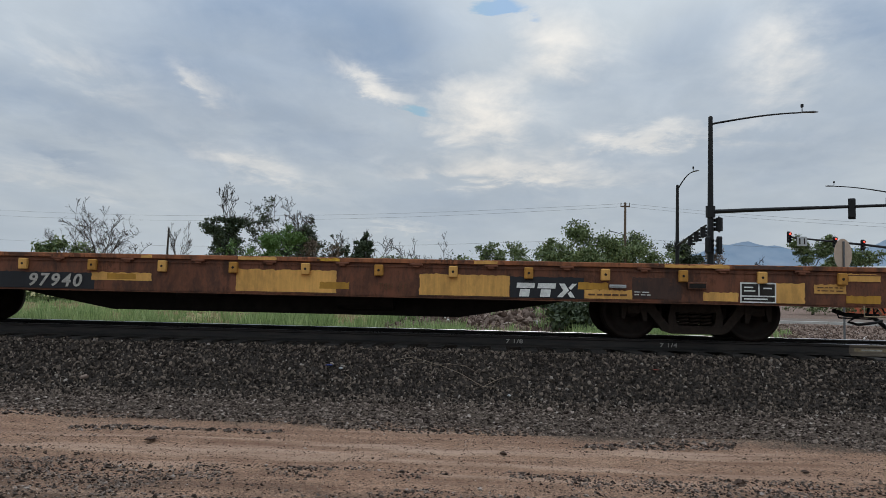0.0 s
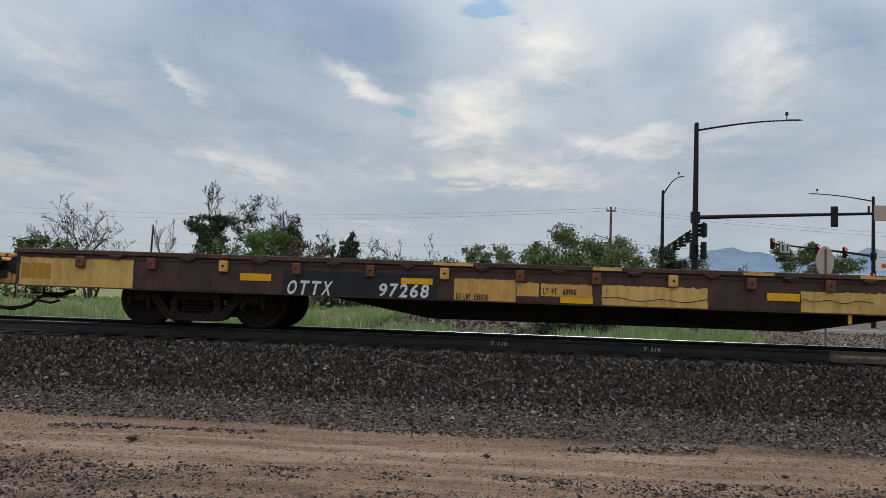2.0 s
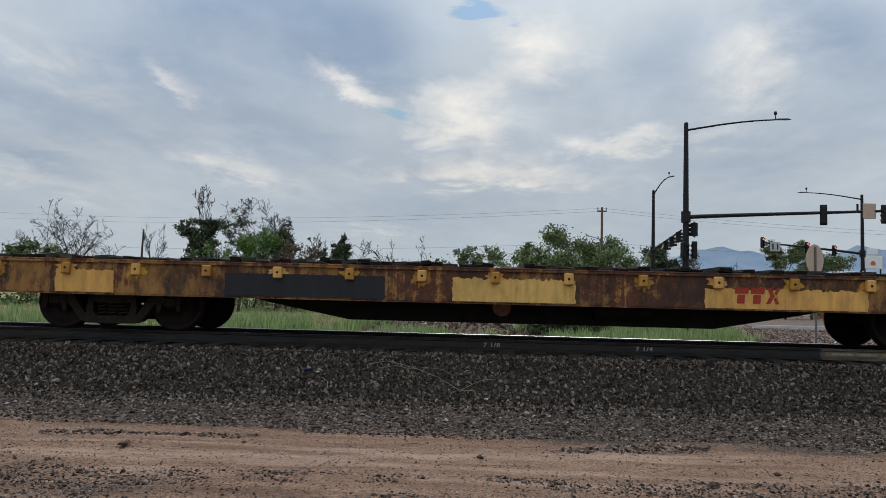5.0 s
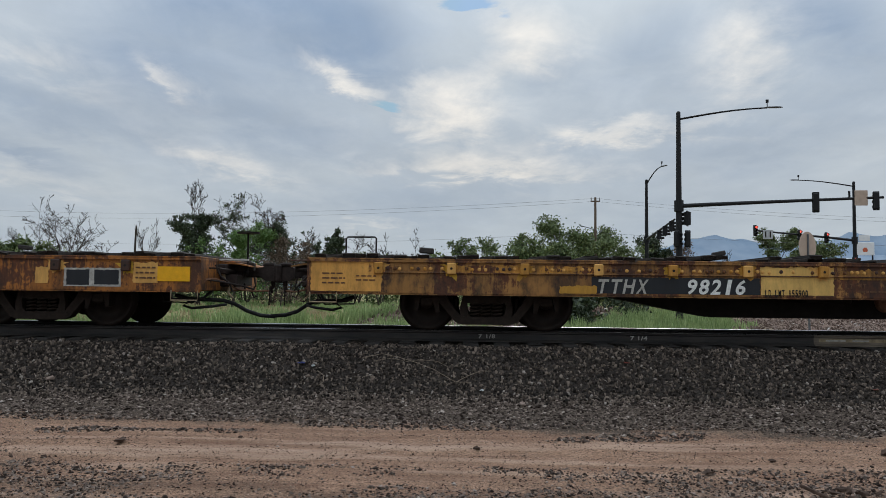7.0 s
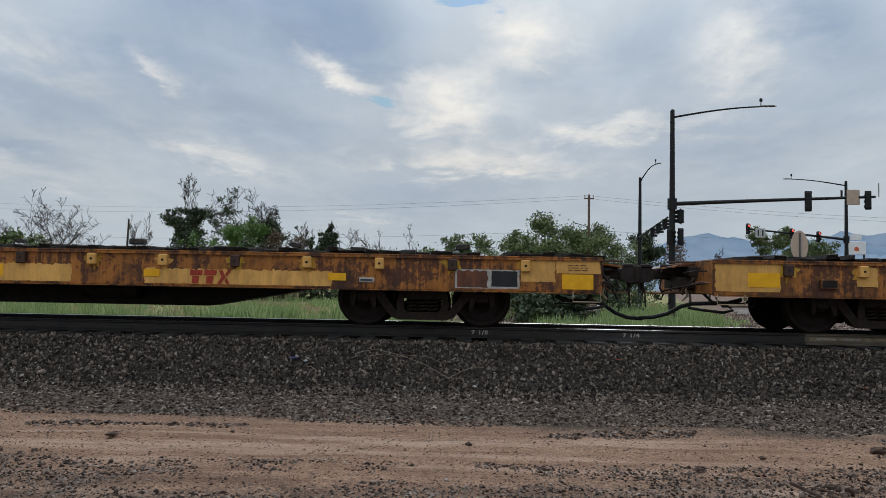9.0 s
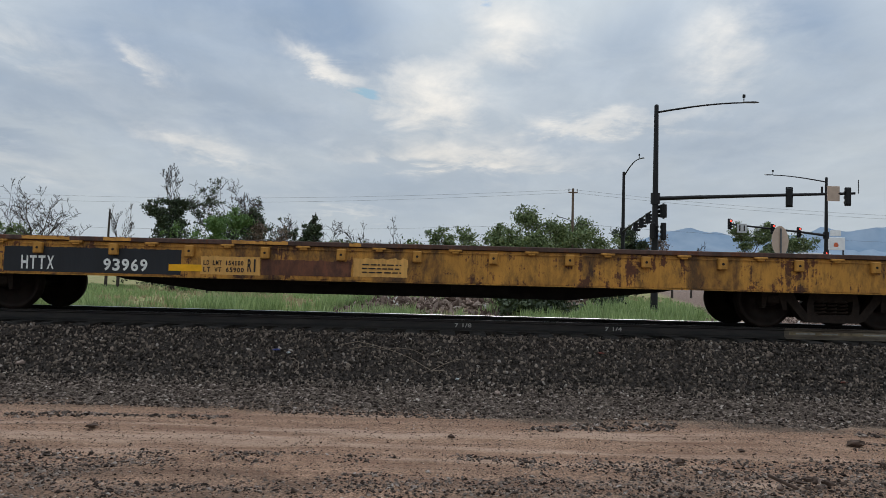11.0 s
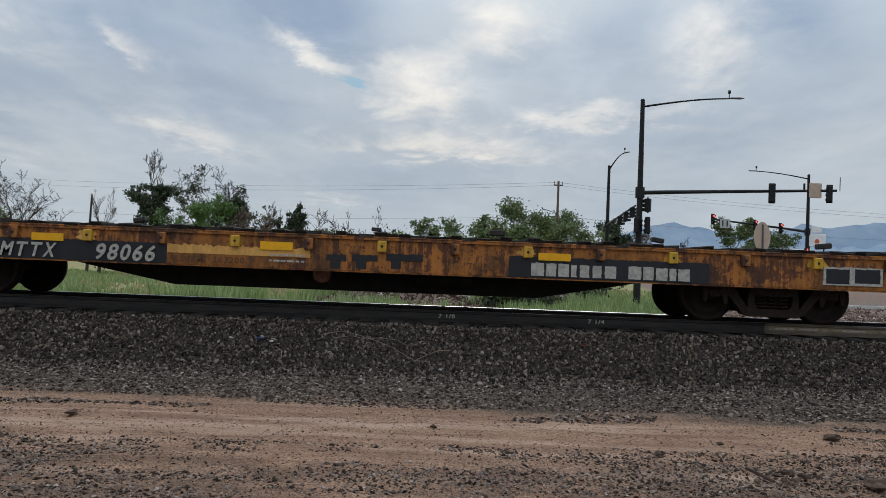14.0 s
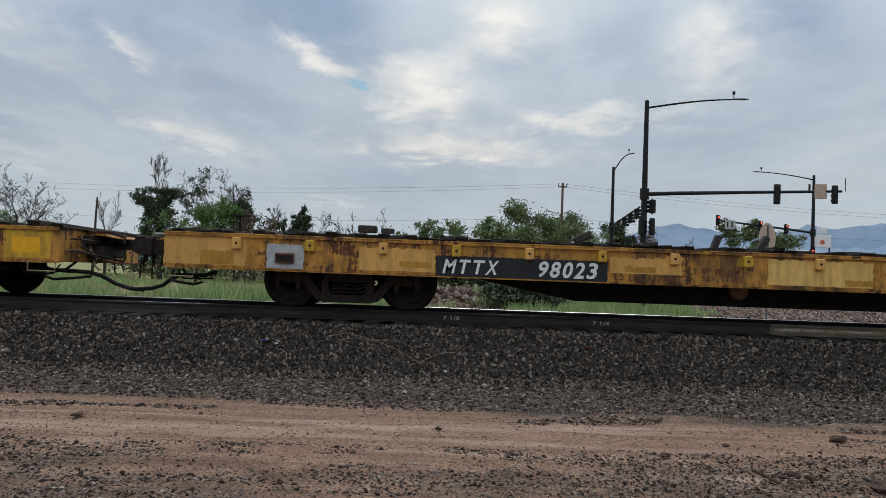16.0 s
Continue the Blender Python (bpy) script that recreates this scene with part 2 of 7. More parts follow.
plain("sign_orange", (0.55, 0.13, 0.06), 0.2, 5, 0.6)
plain("lamp_grey", (0.12, 0.12, 0.125), 0.15, 5, 0.5)
plain("insulator", (0.25, 0.25, 0.24), 0.1, 5, 0.4)


def glowing(name, c, strength):
    m = Mat(name, 0.4).color(tuple(v * 0.5 for v in c))
    m.b.inputs["Emission Color"].default_value, m.b.inputs["Emission Strength"].default_value = (*c, 1), strength


glowing("red_light", (1.0, 0.05, 0.03), 5.0)


def old_wood():
    m = Mat("deck_wood", 0.85)
    g = m.noise(3.0, 7, 0.65, m.scaled((12, 1.2, 8)))
    c = m.ramp(g, ((0.3, (0.010, 0.009, 0.008)), (0.6, (0.045, 0.037, 0.031)), (0.85, (0.11, 0.095, 0.08))))
    m.color(m.mix(m.math("MULTIPLY", m.rand(), 0.6), c, (0.02, 0.017, 0.015))).bump(g, 0.6, 0.01)
    m = Mat("pole_wood", 0.85)
    g = m.noise(3.0, 7, 0.65, m.scaled((9, 9, 0.8)))
    m.color(m.ramp(g, ((0.3, (0.07, 0.045, 0.03)), (0.7, (0.20, 0.14, 0.10))))).bump(g, 0.5, 0.01)


old_wood()


def rail_steel():
    m = Mat("rail_web", 0.75, 0.1)
    n, g = m.noise(6, 6, 0.65, m.scaled((0.4, 1, 3))), m.noise(40, 4, 0.6)
    m.color(m.mix(m.ramp(n, ((0.35, 0.0), (0.7, 1.0))), (0.022, 0.021, 0.021), (0.055, 0.045, 0.038))).bump(g, 0.3, 0.0045)
    m = Mat("rail_web_tan", 0.75, 0.1)
    n = m.noise(6, 6, 0.65, m.scaled((0.5, 1, 3)))
    m.color(m.mix(m.ramp(n, ((0.35, 0.0), (0.7, 1.0))), (0.12, 0.095, 0.07), (0.24, 0.195, 0.145)))
    m = Mat("rail_head", 0.32, 1.0)
    n = m.noise(8, 5, 0.6, m.scaled((0.3, 6, 1)))
    m.color(m.mix(n, (0.55, 0.55, 0.56), (0.78, 0.78, 0.78)))


rail_steel()


def ground_mat():
    """Dirt track, dark gravel, railway ballast, then rough grass and a gravel lot beyond: told apart by distance from the track."""
    m = Mat("ground_soil", 1.0)
    m.b.inputs["Specular IOR Level"].default_value = 0.05
    sep = m.node("ShaderNodeSeparateXYZ")
    m.link(m.co, sep.inputs[0])
    x, y, z = sep.outputs
    n_big, n_mid, n_fine = m.noise(0.35, 5, 0.6), m.noise(3.0, 7, 0.7), m.noise(45, 5, 0.7)
    track = m.noise(1.0, 6, 0.65, m.scaled((0.35, 4.5, 1)))
    dirt = m.mix(m.ramp(n_mid, ((0.3, 0.0), (0.7, 1.0))), (0.33, 0.19, 0.12), (0.52, 0.33, 0.225))
    dirt = m.mix(m.ramp(n_fine, ((0.46, 0.0), (0.60, 0.8))), dirt, (0.12, 0.075, 0.055))
    dirt = m.mix(m.ramp(m.noise(22, 8, 0.8), ((0.54, 0.0), (0.64, 0.9))), dirt, (0.07, 0.05, 0.04))
    grit = m.noise(130, 3, 0.6)
    dirt = m.mix(m.ramp(grit, ((0.36, 0.75), (0.50, 0.0))), dirt, (0.10, 0.06, 0.045))
    dirt = m.mix(m.ramp(grit, ((0.56, 0.0), (0.70, 0.6))), dirt, (0.62, 0.44, 0.33))
    dirt = m.mix(m.ramp(track, ((0.46, 0.0), (0.64, 0.7))), dirt, (0.19, 0.105, 0.072))
    dirt = m.mix(m.ramp(m.noise(1.0, 5, 0.6, m.scaled((0.25, 2.2, 1), None, (3, 5, 0))), ((0.52, 0.0), (0.66, 0.6))), dirt, (0.56, 0.40, 0.30))
    gravel = m.mix(m.ramp(m.noise(70, 6, 0.75), ((0.38, 0.0), (0.66, 1.0))), (0.018, 0.0145, 0.012), (0.19, 0.145, 0.115))
    edge = m.math("ADD", y, m.math("ADD", m.math("MULTIPLY", n_big, 1.8), m.math("MULTIPLY", n_mid, 1.2)))
    edge = m.math("ADD", edge, m.math("MULTIPLY", x, 0.055))
    c = m.mix(m.ramp(m.math("MULTIPLY", m.math("ADD", m.math("SUBTRACT", edge, 9.7), m.math("MULTIPLY", n_fine, 1.0)), 2.2), ((0.0, 0.0), (1.0, 1.0))), dirt, gravel)
    # scattered gravel close by
    nearby = m.math("ADD", m.math("SUBTRACT", 7.35, edge), m.math("MULTIPLY", m.math("ABSOLUTE", m.math("ADD", x, 1.0), 0.0), 0.24))
    spill = m.math("MULTIPLY", m.ramp(nearby, ((0.0, 0.0), (0.9, 1.0))), m.ramp(m.math("ADD", m.math("MULTIPLY", nearby, 0.06), m.math("ADD", m.math("MULTIPLY", m.noise(1.1, 9, 0.72, m.scaled((0.6, 1.6, 1))), 0.65), m.math("MULTIPLY", n_fine, 0.35))), ((0.49, 0.0), (0.60, 1.0))))
    earthy = m.mix(m.ramp(m.noise(60, 6, 0.75), ((0.38, 0.0), (0.64, 1.0))), (0.045, 0.030, 0.023), (0.22, 0.145, 0.105))
    c = m.mix(m.math("MULTIPLY", spill, 0.8), c, earthy)
    ballast = m.mix(m.ramp(m.noise(30, 3, 0.6), ((0.35, 0.0), (0.7, 1.0))), (0.012, 0.010, 0.009), (0.07, 0.058, 0.05))
    c = m.mix(m.ramp(m.math("SUBTRACT", y, 9.6), ((0.0, 0.0), (0.35, 1.0))), c, ballast)
    grass = m.mix(m.ramp(n_mid, ((0.35, 0.0), (0.7, 1.0))), (0.15, 0.18, 0.065), (0.30, 0.29, 0.13))
    grass = m.mix(m.ramp(n_big, ((0.42, 0.0), (0.62, 0.85))), grass, (0.36, 0.28, 0.165))
    lot = m.mix(m.ramp(n_fine, ((0.35, 0.0), (0.7, 1.0))), (0.09, 0.062, 0.05), (0.33, 0.235, 0.19))
    side = m.math("SUBTRACT", x, m.math("ADD", 4.4, m.math("MULTIPLY", y, 0.25)))
    side = m.math("ADD", side, m.math("MULTIPLY", n_mid, 3.0))
    heap = m.math("MULTIPLY", m.ramp(m.math("MULTIPLY", m.math("ABSOLUTE", m.math("SUBTRACT", y, 31.0), 0.0), 0.25), ((0.5, 1.0), (1.0, 0.0))), m.ramp(m.math("ADD", m.math("MULTIPLY", m.math("ABSOLUTE", m.math("SUBTRACT", x, 1.2), 0.0), 0.1), m.math("MULTIPLY", n_big, 0.3)), ((0.68, 1.0), (0.85, 0.0))))
    grass = m.mix(heap, grass, m.mix(n_fine, (0.10, 0.065, 0.05), (0.30, 0.21, 0.165)))
    beyond = m.mix(m.ramp(m.math("MULTIPLY", side, 0.5), ((0.0, 0.0), (1.0, 1.0))), grass, lot)
    c = m.mix(m.ramp(m.math("MULTIPLY", m.math("SUBTRACT", y, 15.5), 0.7), ((0.0, 0.0), (1.0, 1.0))), c, beyond)
    m.color(c).bump(m.math("ADD", m.math("MULTIPLY", n_mid, 0.6), n_fine), 0.7, 0.03)


ground_mat()


def stone_mat(name, a, b, odd):
    m = Mat(name, 0.95)
    m.b.inputs["Specular IOR Level"].default_value = 0.12
    r, n = m.island(), m.noise(25, 4, 0.6)
    c = m.mix(m.math("POWER", r, 2.0), a, b)
    c = m.mix(m.ramp(r, ((0.965, 0.0), (0.985, 1.0))), c, odd)
    m.color(m.mix(m.math("MULTIPLY", n, 0.4), c, tuple(v * 0.5 for v in a)))


stone_mat("ballast_stone", (0.019, 0.0155, 0.0135), (0.275, 0.215, 0.172), (0.36, 0.31, 0.27))
stone_mat("gravel_chip", (0.026, 0.0175, 0.0135), (0.35, 0.275, 0.23), (0.46, 0.39, 0.34))
stone_mat("dirt_pebble", (0.050, 0.029, 0.021), (0.56, 0.40, 0.30), (0.60, 0.48, 0.40))
stone_mat("rubble_stone", (0.085, 0.055, 0.042), (0.42, 0.32, 0.265), (0.66, 0.62, 0.58))


def leaf_mat(name, a, b):
    m = Mat(name, 0.65)
    m.color(m.mix(m.island(), a, b))
    m.b.inputs["Transmission Weight"].default_value = 0.0
    m.b.inputs["Subsurface Weight"].default_value = 0.0


leaf_mat("leaf_dark", (0.018, 0.032, 0.013), (0.055, 0.075, 0.030))
leaf_mat("leaf_mid", (0.05, 0.085, 0.025), (0.19, 0.23, 0.085))
leaf_mat("leaf_bright", (0.055, 0.12, 0.022), (0.13, 0.21, 0.055))
leaf_mat("grass_blade", (0.15, 0.23, 0.075), (0.38, 0.46, 0.20))
leaf_mat("grass_dry", (0.28, 0.23, 0.12), (0.48, 0.40, 0.24))
leaf_mat("leaf_dry", (0.10, 0.065, 0.045), (0.19, 0.13, 0.09))
plain("bark_grey", (0.055, 0.045, 0.038), 0.3, 4, 0.9)
plain("bark_dark", (0.05, 0.038, 0.03), 0.3, 4, 0.9)


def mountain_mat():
    m = Mat("hazed_mountain", 1.0)
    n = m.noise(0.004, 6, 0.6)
    # haze of distance painted in as a blue-grey base colour
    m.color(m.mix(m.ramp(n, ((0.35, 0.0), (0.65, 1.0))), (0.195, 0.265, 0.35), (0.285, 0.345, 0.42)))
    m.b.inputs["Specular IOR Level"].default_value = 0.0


mountain_mat()


# ---- mesh helpers ----
def mesh_of(name, bm):
    me = bpy.data.meshes.new(name)
    bm.to_mesh(me)
    bm.free()
    return me


def place(name, me, material, parent=None, m=None, label=""):
    """Links mesh data as one object."""
    if material and not me.materials:
        me.materials.append(MATS[material])
    ob = new(name, me)
    if parent is not None:
        ob.parent = parent
    if m is not None:
        ob.matrix_basis = m
    return tagged(ob, label)


def part(name, bm, material, parent=None, label="", m=None):
    return place(name, mesh_of(name, bm), material, parent, m, label)


def box(bm, x0, x1, y0, y1, z0, z1, bevel=0.0):
    v = [bm.verts.new((x, y, z)) for x in (x0, x1) for y in (y0, y1) for z in (z0, z1)]
    fs = [bm.faces.new([v[i] for i in q]) for q in ((0, 1, 3, 2), (4, 6, 7, 5), (0, 4, 5, 1), (2, 3, 7, 6), (0, 2, 6, 4), (1, 5, 7, 3))]
    if bevel:
        es = {e for f in fs for e in f.edges}
        bmesh.ops.bevel(bm, geom=list(es), offset=bevel, segments=1, affect="EDGES", profile=0.5)
    return bm


def prism(bm, outline, y0, y1):
    """Extrudes an outline of (x, z) along y."""
    a = [bm.verts.new((x, y0, z)) for x, z in outline]
    b = [bm.verts.new((x, y1, z)) for x, z in outline]
    n = len(a)
    bm.faces.new(a)
    bm.faces.new(b[::-1])
    for i in range(n):
        bm.faces.new((a[i], b[i], b[(i + 1) % n], a[(i + 1) % n]))
    return bm


def tube(bm, pts, radii, seg=8):
    """A round tube along points; radii one number or one for each point."""
    pts = [Vector(p) for p in pts]
    if isinstance(radii, (int, float)):
        radii = [radii] * len(pts)
    rings = []
    for i, p in enumerate(pts):
        d = (pts[min(i + 1, len(pts) - 1)] - pts[max(i - 1, 0)]).normalized()
        u = d.orthogonal().normalized() if abs(d.z) > 0.9 else d.cross(Vector((0, 0, 1))).normalized()
        w = d.cross(u)
        rings.append([bm.verts.new(p + radii[i] * (math.cos(a) * u + math.sin(a) * w)) for a in (2 * math.pi * k / seg for k in range(seg))])
    for r0, r1 in zip(rings, rings[1:]):
        for k in range(seg):
            bm.faces.new((r0[k], r0[(k + 1) % seg], r1[(k + 1) % seg], r1[k]))
    bm.faces.new(rings[0][::-1])
    bm.faces.new(rings[-1])
    return bm


def lathe(bm, profile, axis="y", seg=28):
    """Turns a profile of (r, along) round an axis through the origin."""
    rings = []
    for r, h in profile:
        ring = []
        for k in range(seg):
            a = 2 * math.pi * k / seg
            c, s = r * math.cos(a), r * math.sin(a)
            ring.append(bm.verts.new((c, h, s) if axis == "y" else (c, s, h)))
        rings.append(ring)
    for r0, r1 in zip(rings, rings[1:]):
        for k in range(seg):
            bm.faces.new((r0[k], r0[(k + 1) % seg], r1[(k + 1) % seg], r1[k]))
    return bm


def smooth(ob):
    for p in ob.data.polygons:
        p.use_smooth = True
    return ob


def glyphs(text):
    """Vertices and faces of built-in lettering, normalised to the unit box."""
    cu = bpy.data.curves.new("lettering", "FONT")
    cu.body, cu.extrude, cu.resolution_u = text, 0.02, 3
    cu.space_character, cu.offset = 1.12, 0.026
    tmp = bpy.data.objects.new("lettering", cu)
    me = bpy.data.meshes.new_from_object(tmp)
    bpy.data.objects.remove(tmp)
    bpy.data.curves.remove(cu)
    co = np.empty(len(me.vertices) * 3)
    me.vertices.foreach_get("co", co)
    co = co.reshape(-1, 3)
    return me, co, co.min(0), co.max(0)


def letters(text, w, h, depth=0.002, shear=0.0):
    """A mesh of built-in lettering scaled to w by h, standing in the xz plane and facing -y, lower left corner at the origin."""
    me, co, lo, hi = glyphs(text)
    u = (co - lo) / np.maximum(hi - lo, 1e-6)
    out = np.stack([u[:, 0] * (w - shear * h) + shear * h * u[:, 1], -u[:, 2] * depth, u[:, 1] * h], 1)
    me.vertices.foreach_set("co", out.ravel())
    return me


def lettering(text, w, h, shear, mat, parent, x, y, z):
    """A line of letters, each an object of its own, spread over the width w."""
    n = len(text)
    unit = (w - shear * h) / n
    for i, ch in enumerate(text):
        if ch == " ":
            continue
        lw = unit * (0.34 if ch in "1I-" else 0.80)
        place("letter", letters(ch, lw + shear * h, h * (0.2 if ch == "-" else 1.0), 0.0015, shear), mat, parent, pose(x + i * unit + (unit - lw) / 2, y, z + (h * 0.4 if ch == "-" else 0.0)))


def ragged_patch(bm, x0, x1, z0, z1, ya, yb, rough, seed):
    """A coat of paint with uneven brushed or flaked edges."""
    if rough == 0.0:
        return box(bm, x0, x1, ya, yb, z0, z1)
    rng = random.Random(seed)
    nx, nz = max(2, int((x1 - x0) / 0.035)), max(2, int((z1 - z0) / 0.035))
    j = lambda: rng.uniform(-rough, rough) * (2.0 if rng.random() < 0.12 else 1.0)
    pts = [(x0 + (x1 - x0) * i / nx, z0 + abs(j()) * 0.5) for i in range(nx)]
    pts += [(x1 + j(), z0 + (z1 - z0) * i / nz) for i in range(nz)]
    pts += [(x1 - (x1 - x0) * i / nx, z1 + j() * 1.5) for i in range(nx)]
    pts += [(x0 + j(), z1 - (z1 - z0) * i / nz) for i in range(nz)]
    return prism(bm, pts, ya, yb)


def scatter_mesh(name, protos, places):
    """Joins copies of small prototype meshes (verts, faces): places are rows of (proto, location, 3x3 matrix)."""
    vs, fs, base = [], [], 0
    for k, loc, m in places:
        v, f = protos[k]
        vs.append(v @ m.T + loc)
        fs.append(f + base)
        base += len(v)
    V, F = np.concatenate(vs), np.concatenate(fs)
    me = bpy.data.meshes.new(name)
    me.from_pydata(V.tolist(), [], F.tolist())
    return me


# ---- ground: one sheet to the horizon ----
RAIL_Y, GAUGE, RAIL_Z = 11.73, 1.47, 0.83
MID_Y = RAIL_Y + GAUGE / 2


def lump(x, y, s):
    return noise.noise(Vector((x * s, y * s, 3.3)))


def ground_z(x, y):
    """Dirt, then the ballast bank with the track on top, then lower ground beyond."""
    if y < 9.95:
        t = min(1.0, max(0.0, (y - 7.6) / 2.35))
        z = 0.06 * t + 0.02 * lump(x, y, 0.7) + 0.02 * lump(x, y * 3, 1.3)
    elif y < 10.85:
        z = 0.07 + (y - 9.95) / 0.9 * 0.53
    elif y < 14.1:
        z = 0.60
    elif y < 15.6:
        z = 0.60 - (y - 14.1) / 1.5 * 0.55
    else:
        z = 0.05
    if y > 15.6:
        u = x / y
        if 22 < y < 40 and -0.3 < u < 0.35:
            edge = max(0.0, 1 - max(0.0, abs(u - 0.03) - 0.14) / 0.06)
            z += edge * math.exp(-((y - 31) / 2.6) ** 2) * (0.62 + 0.30 * lump(x, y, 0.35) + 0.16 * lump(x, y, 1.1))
        z += 0.10 * lump(x, y, 0.15) - 0.0012 * max(0, min(y, 60) - 15.6)
    return z


def build_ground():
    ys = [-3000, -400, -60, -15, -4, 0, 2, 3] + [3.5 + 0.12 * i for i in range(54)] + [9.95, 10.1, 10.25, 10.4, 10.55, 10.7, 10.85, 11.1, 12.4, 13.8, 14.1, 14.6, 15.1, 15.6]
    ys += [16.2, 17, 18, 19.5, 21, 23, 25, 26] + [26.6 + 0.6 * i for i in range(16)] + [37, 40, 46, 55, 70, 100, 160, 300, 700, 1600, 4200]
    xs = [-4200, -1500, -500, -200, -110, -70, -50, -38, -30, -24, -19, -15, -12.5] + [-11 + 0.2 * i for i in range(111)] + [12.5, 15, 19, 24, 30, 38, 50, 70, 110, 200, 500, 1500, 4200]
    verts = [(x, y, ground_z(x, y)) for y in ys for x in xs]
    n = len(xs)
    faces = [(j * n + i, j * n + i + 1, (j + 1) * n + i + 1, (j + 1) * n + i) for j in range(len(ys) - 1) for i in range(n - 1)]
    me = bpy.data.meshes.new("ground")
    me.from_pydata(verts, [], faces)
    ob = place("ground", me, "ground_soil")
    smooth(ob)
    tagged(ob, "reddish dirt track, dark gravel and rough grassy ground", "ground", kind="structure")


build_ground()


def rock_proto(rng, flat=1.0, subdiv=1):
    bm = bmesh.new()
    bmesh.ops.create_icosphere(bm, subdivisions=subdiv, radius=1.0)
    v = np.array([w.co[:] for w in bm.verts])
    f = np.array([[w.index for w in g.verts] for g in bm.faces])
    bm.free()
    v = v * rng.uniform(0.5, 1.25, (len(v), 1)) * np.array([1.08, rng.uniform(0.5, 0.9), rng.uniform(0.4, 0.72) * flat])
    return v, f


def octa_proto(rng, flat=0.5):
    v = np.array([(1, 0, 0), (-1, 0, 0), (0, 1, 0), (0, -1, 0), (0, 0, 1), (0, 0, -1)], float)
    f = np.array([(0, 2, 4), (2, 1, 4), (1, 3, 4), (3, 0, 4), (2, 0, 5), (1, 2, 5), (3, 1, 5), (0, 3, 5)])
    return v * rng.uniform(0.6, 1.2, (6, 1)) * np.array([1, rng.uniform(0.5, 0.9), flat]), f


def turn3(rng, tilt):
    e = Euler((rng.uniform(-tilt, tilt), rng.uniform(-tilt, tilt), rng.uniform(0, 6.28)))
    return np.array(e.to_matrix())


def build_stones():
    rng = np.random.default_rng(5)
    protos = [rock_proto(rng) for _ in range(10)]
    rows = []
    for _ in range(37000):
        y = rng.uniform(9.75, 11.55) if rng.random() < 0.9 else rng.uniform(9.35, 9.8)
        x = rng.uniform(-9.5, 10)
        s = float(np.clip(rng.lognormal(-3.84, 0.3), 0.012, 0.042))
        rows.append((int(rng.integers(10)), np.array((x, y, ground_z(x, y) + s * rng.uniform(-0.1, 0.75))), turn3(rng, 3.1) * s))
    ob = place("ballast", scatter_mesh("ballast", protos, rows), "ballast_stone")
    tagged(ob, "dark grey crushed stone ballast beside the rails", "ballast", kind="stuff")
    chips = [octa_proto(rng, rng.uniform(0.3, 0.6)) for _ in range(8)]
    rows = []
    for _ in range(42000):
        y = rng.uniform(7.3, 9.98)
        x = rng.uniform(-8.5, 9)
        if y < 8.0 and noise.noise(Vector((x * 0.8, y * 2.2, 0))) < 0.10 + (7.9 - y) * 0.3:
            continue
        s = float(np.clip(rng.lognormal(-4.0, 0.4), 0.007, 0.042))
        rows.append((int(rng.integers(8)), np.array((x, y, ground_z(x, y) + s * 0.2)), turn3(rng, 0.4) * s))
    for _ in range(46000):
        y, x = rng.uniform(4.5, 7.2), rng.uniform(-5.5, 6)
        if noise.noise(Vector((x * 0.5 + 7, y * 1.6, 0))) * 0.8 + 0.5 * noise.noise(Vector((x * 2.3, y * 5, 4))) + 0.42 * (5.7 - y) + 0.13 * abs(x + 1.0) + rng.normal(0, 0.12) < 0.26:
            continue
        s = float(np.clip(rng.lognormal(-4.4, 0.42), 0.005, 0.03))
        rows.append((int(rng.integers(8)), np.array((x, y, ground_z(x, y) + s * 0.2)), turn3(rng, 0.4) * s))
    ob = place("gravel", scatter_mesh("gravel", chips, rows), "gravel_chip")
    tagged(ob, "flat dark gravel chips spilled over the dirt", "gravel", kind="stuff")
    rows = []
    for _ in range(46000):
        y, x = rng.uniform(4.5, 8.4), rng.uniform(-7, 7.5)
        s = float(np.clip(rng.lognormal(-4.95, 0.38), 0.0035, 0.025))
        rows.append((int(rng.integers(8)), np.array((x, y, ground_z(x, y) + s * 0.15)), turn3(rng, 0.5) * s))
    ob = place("pebbles", scatter_mesh("pebbles", chips, rows), "dirt_pebble")
    tagged(ob, "small reddish pebbles lying on the dirt track", "pebbles", kind="stuff")


build_stones()


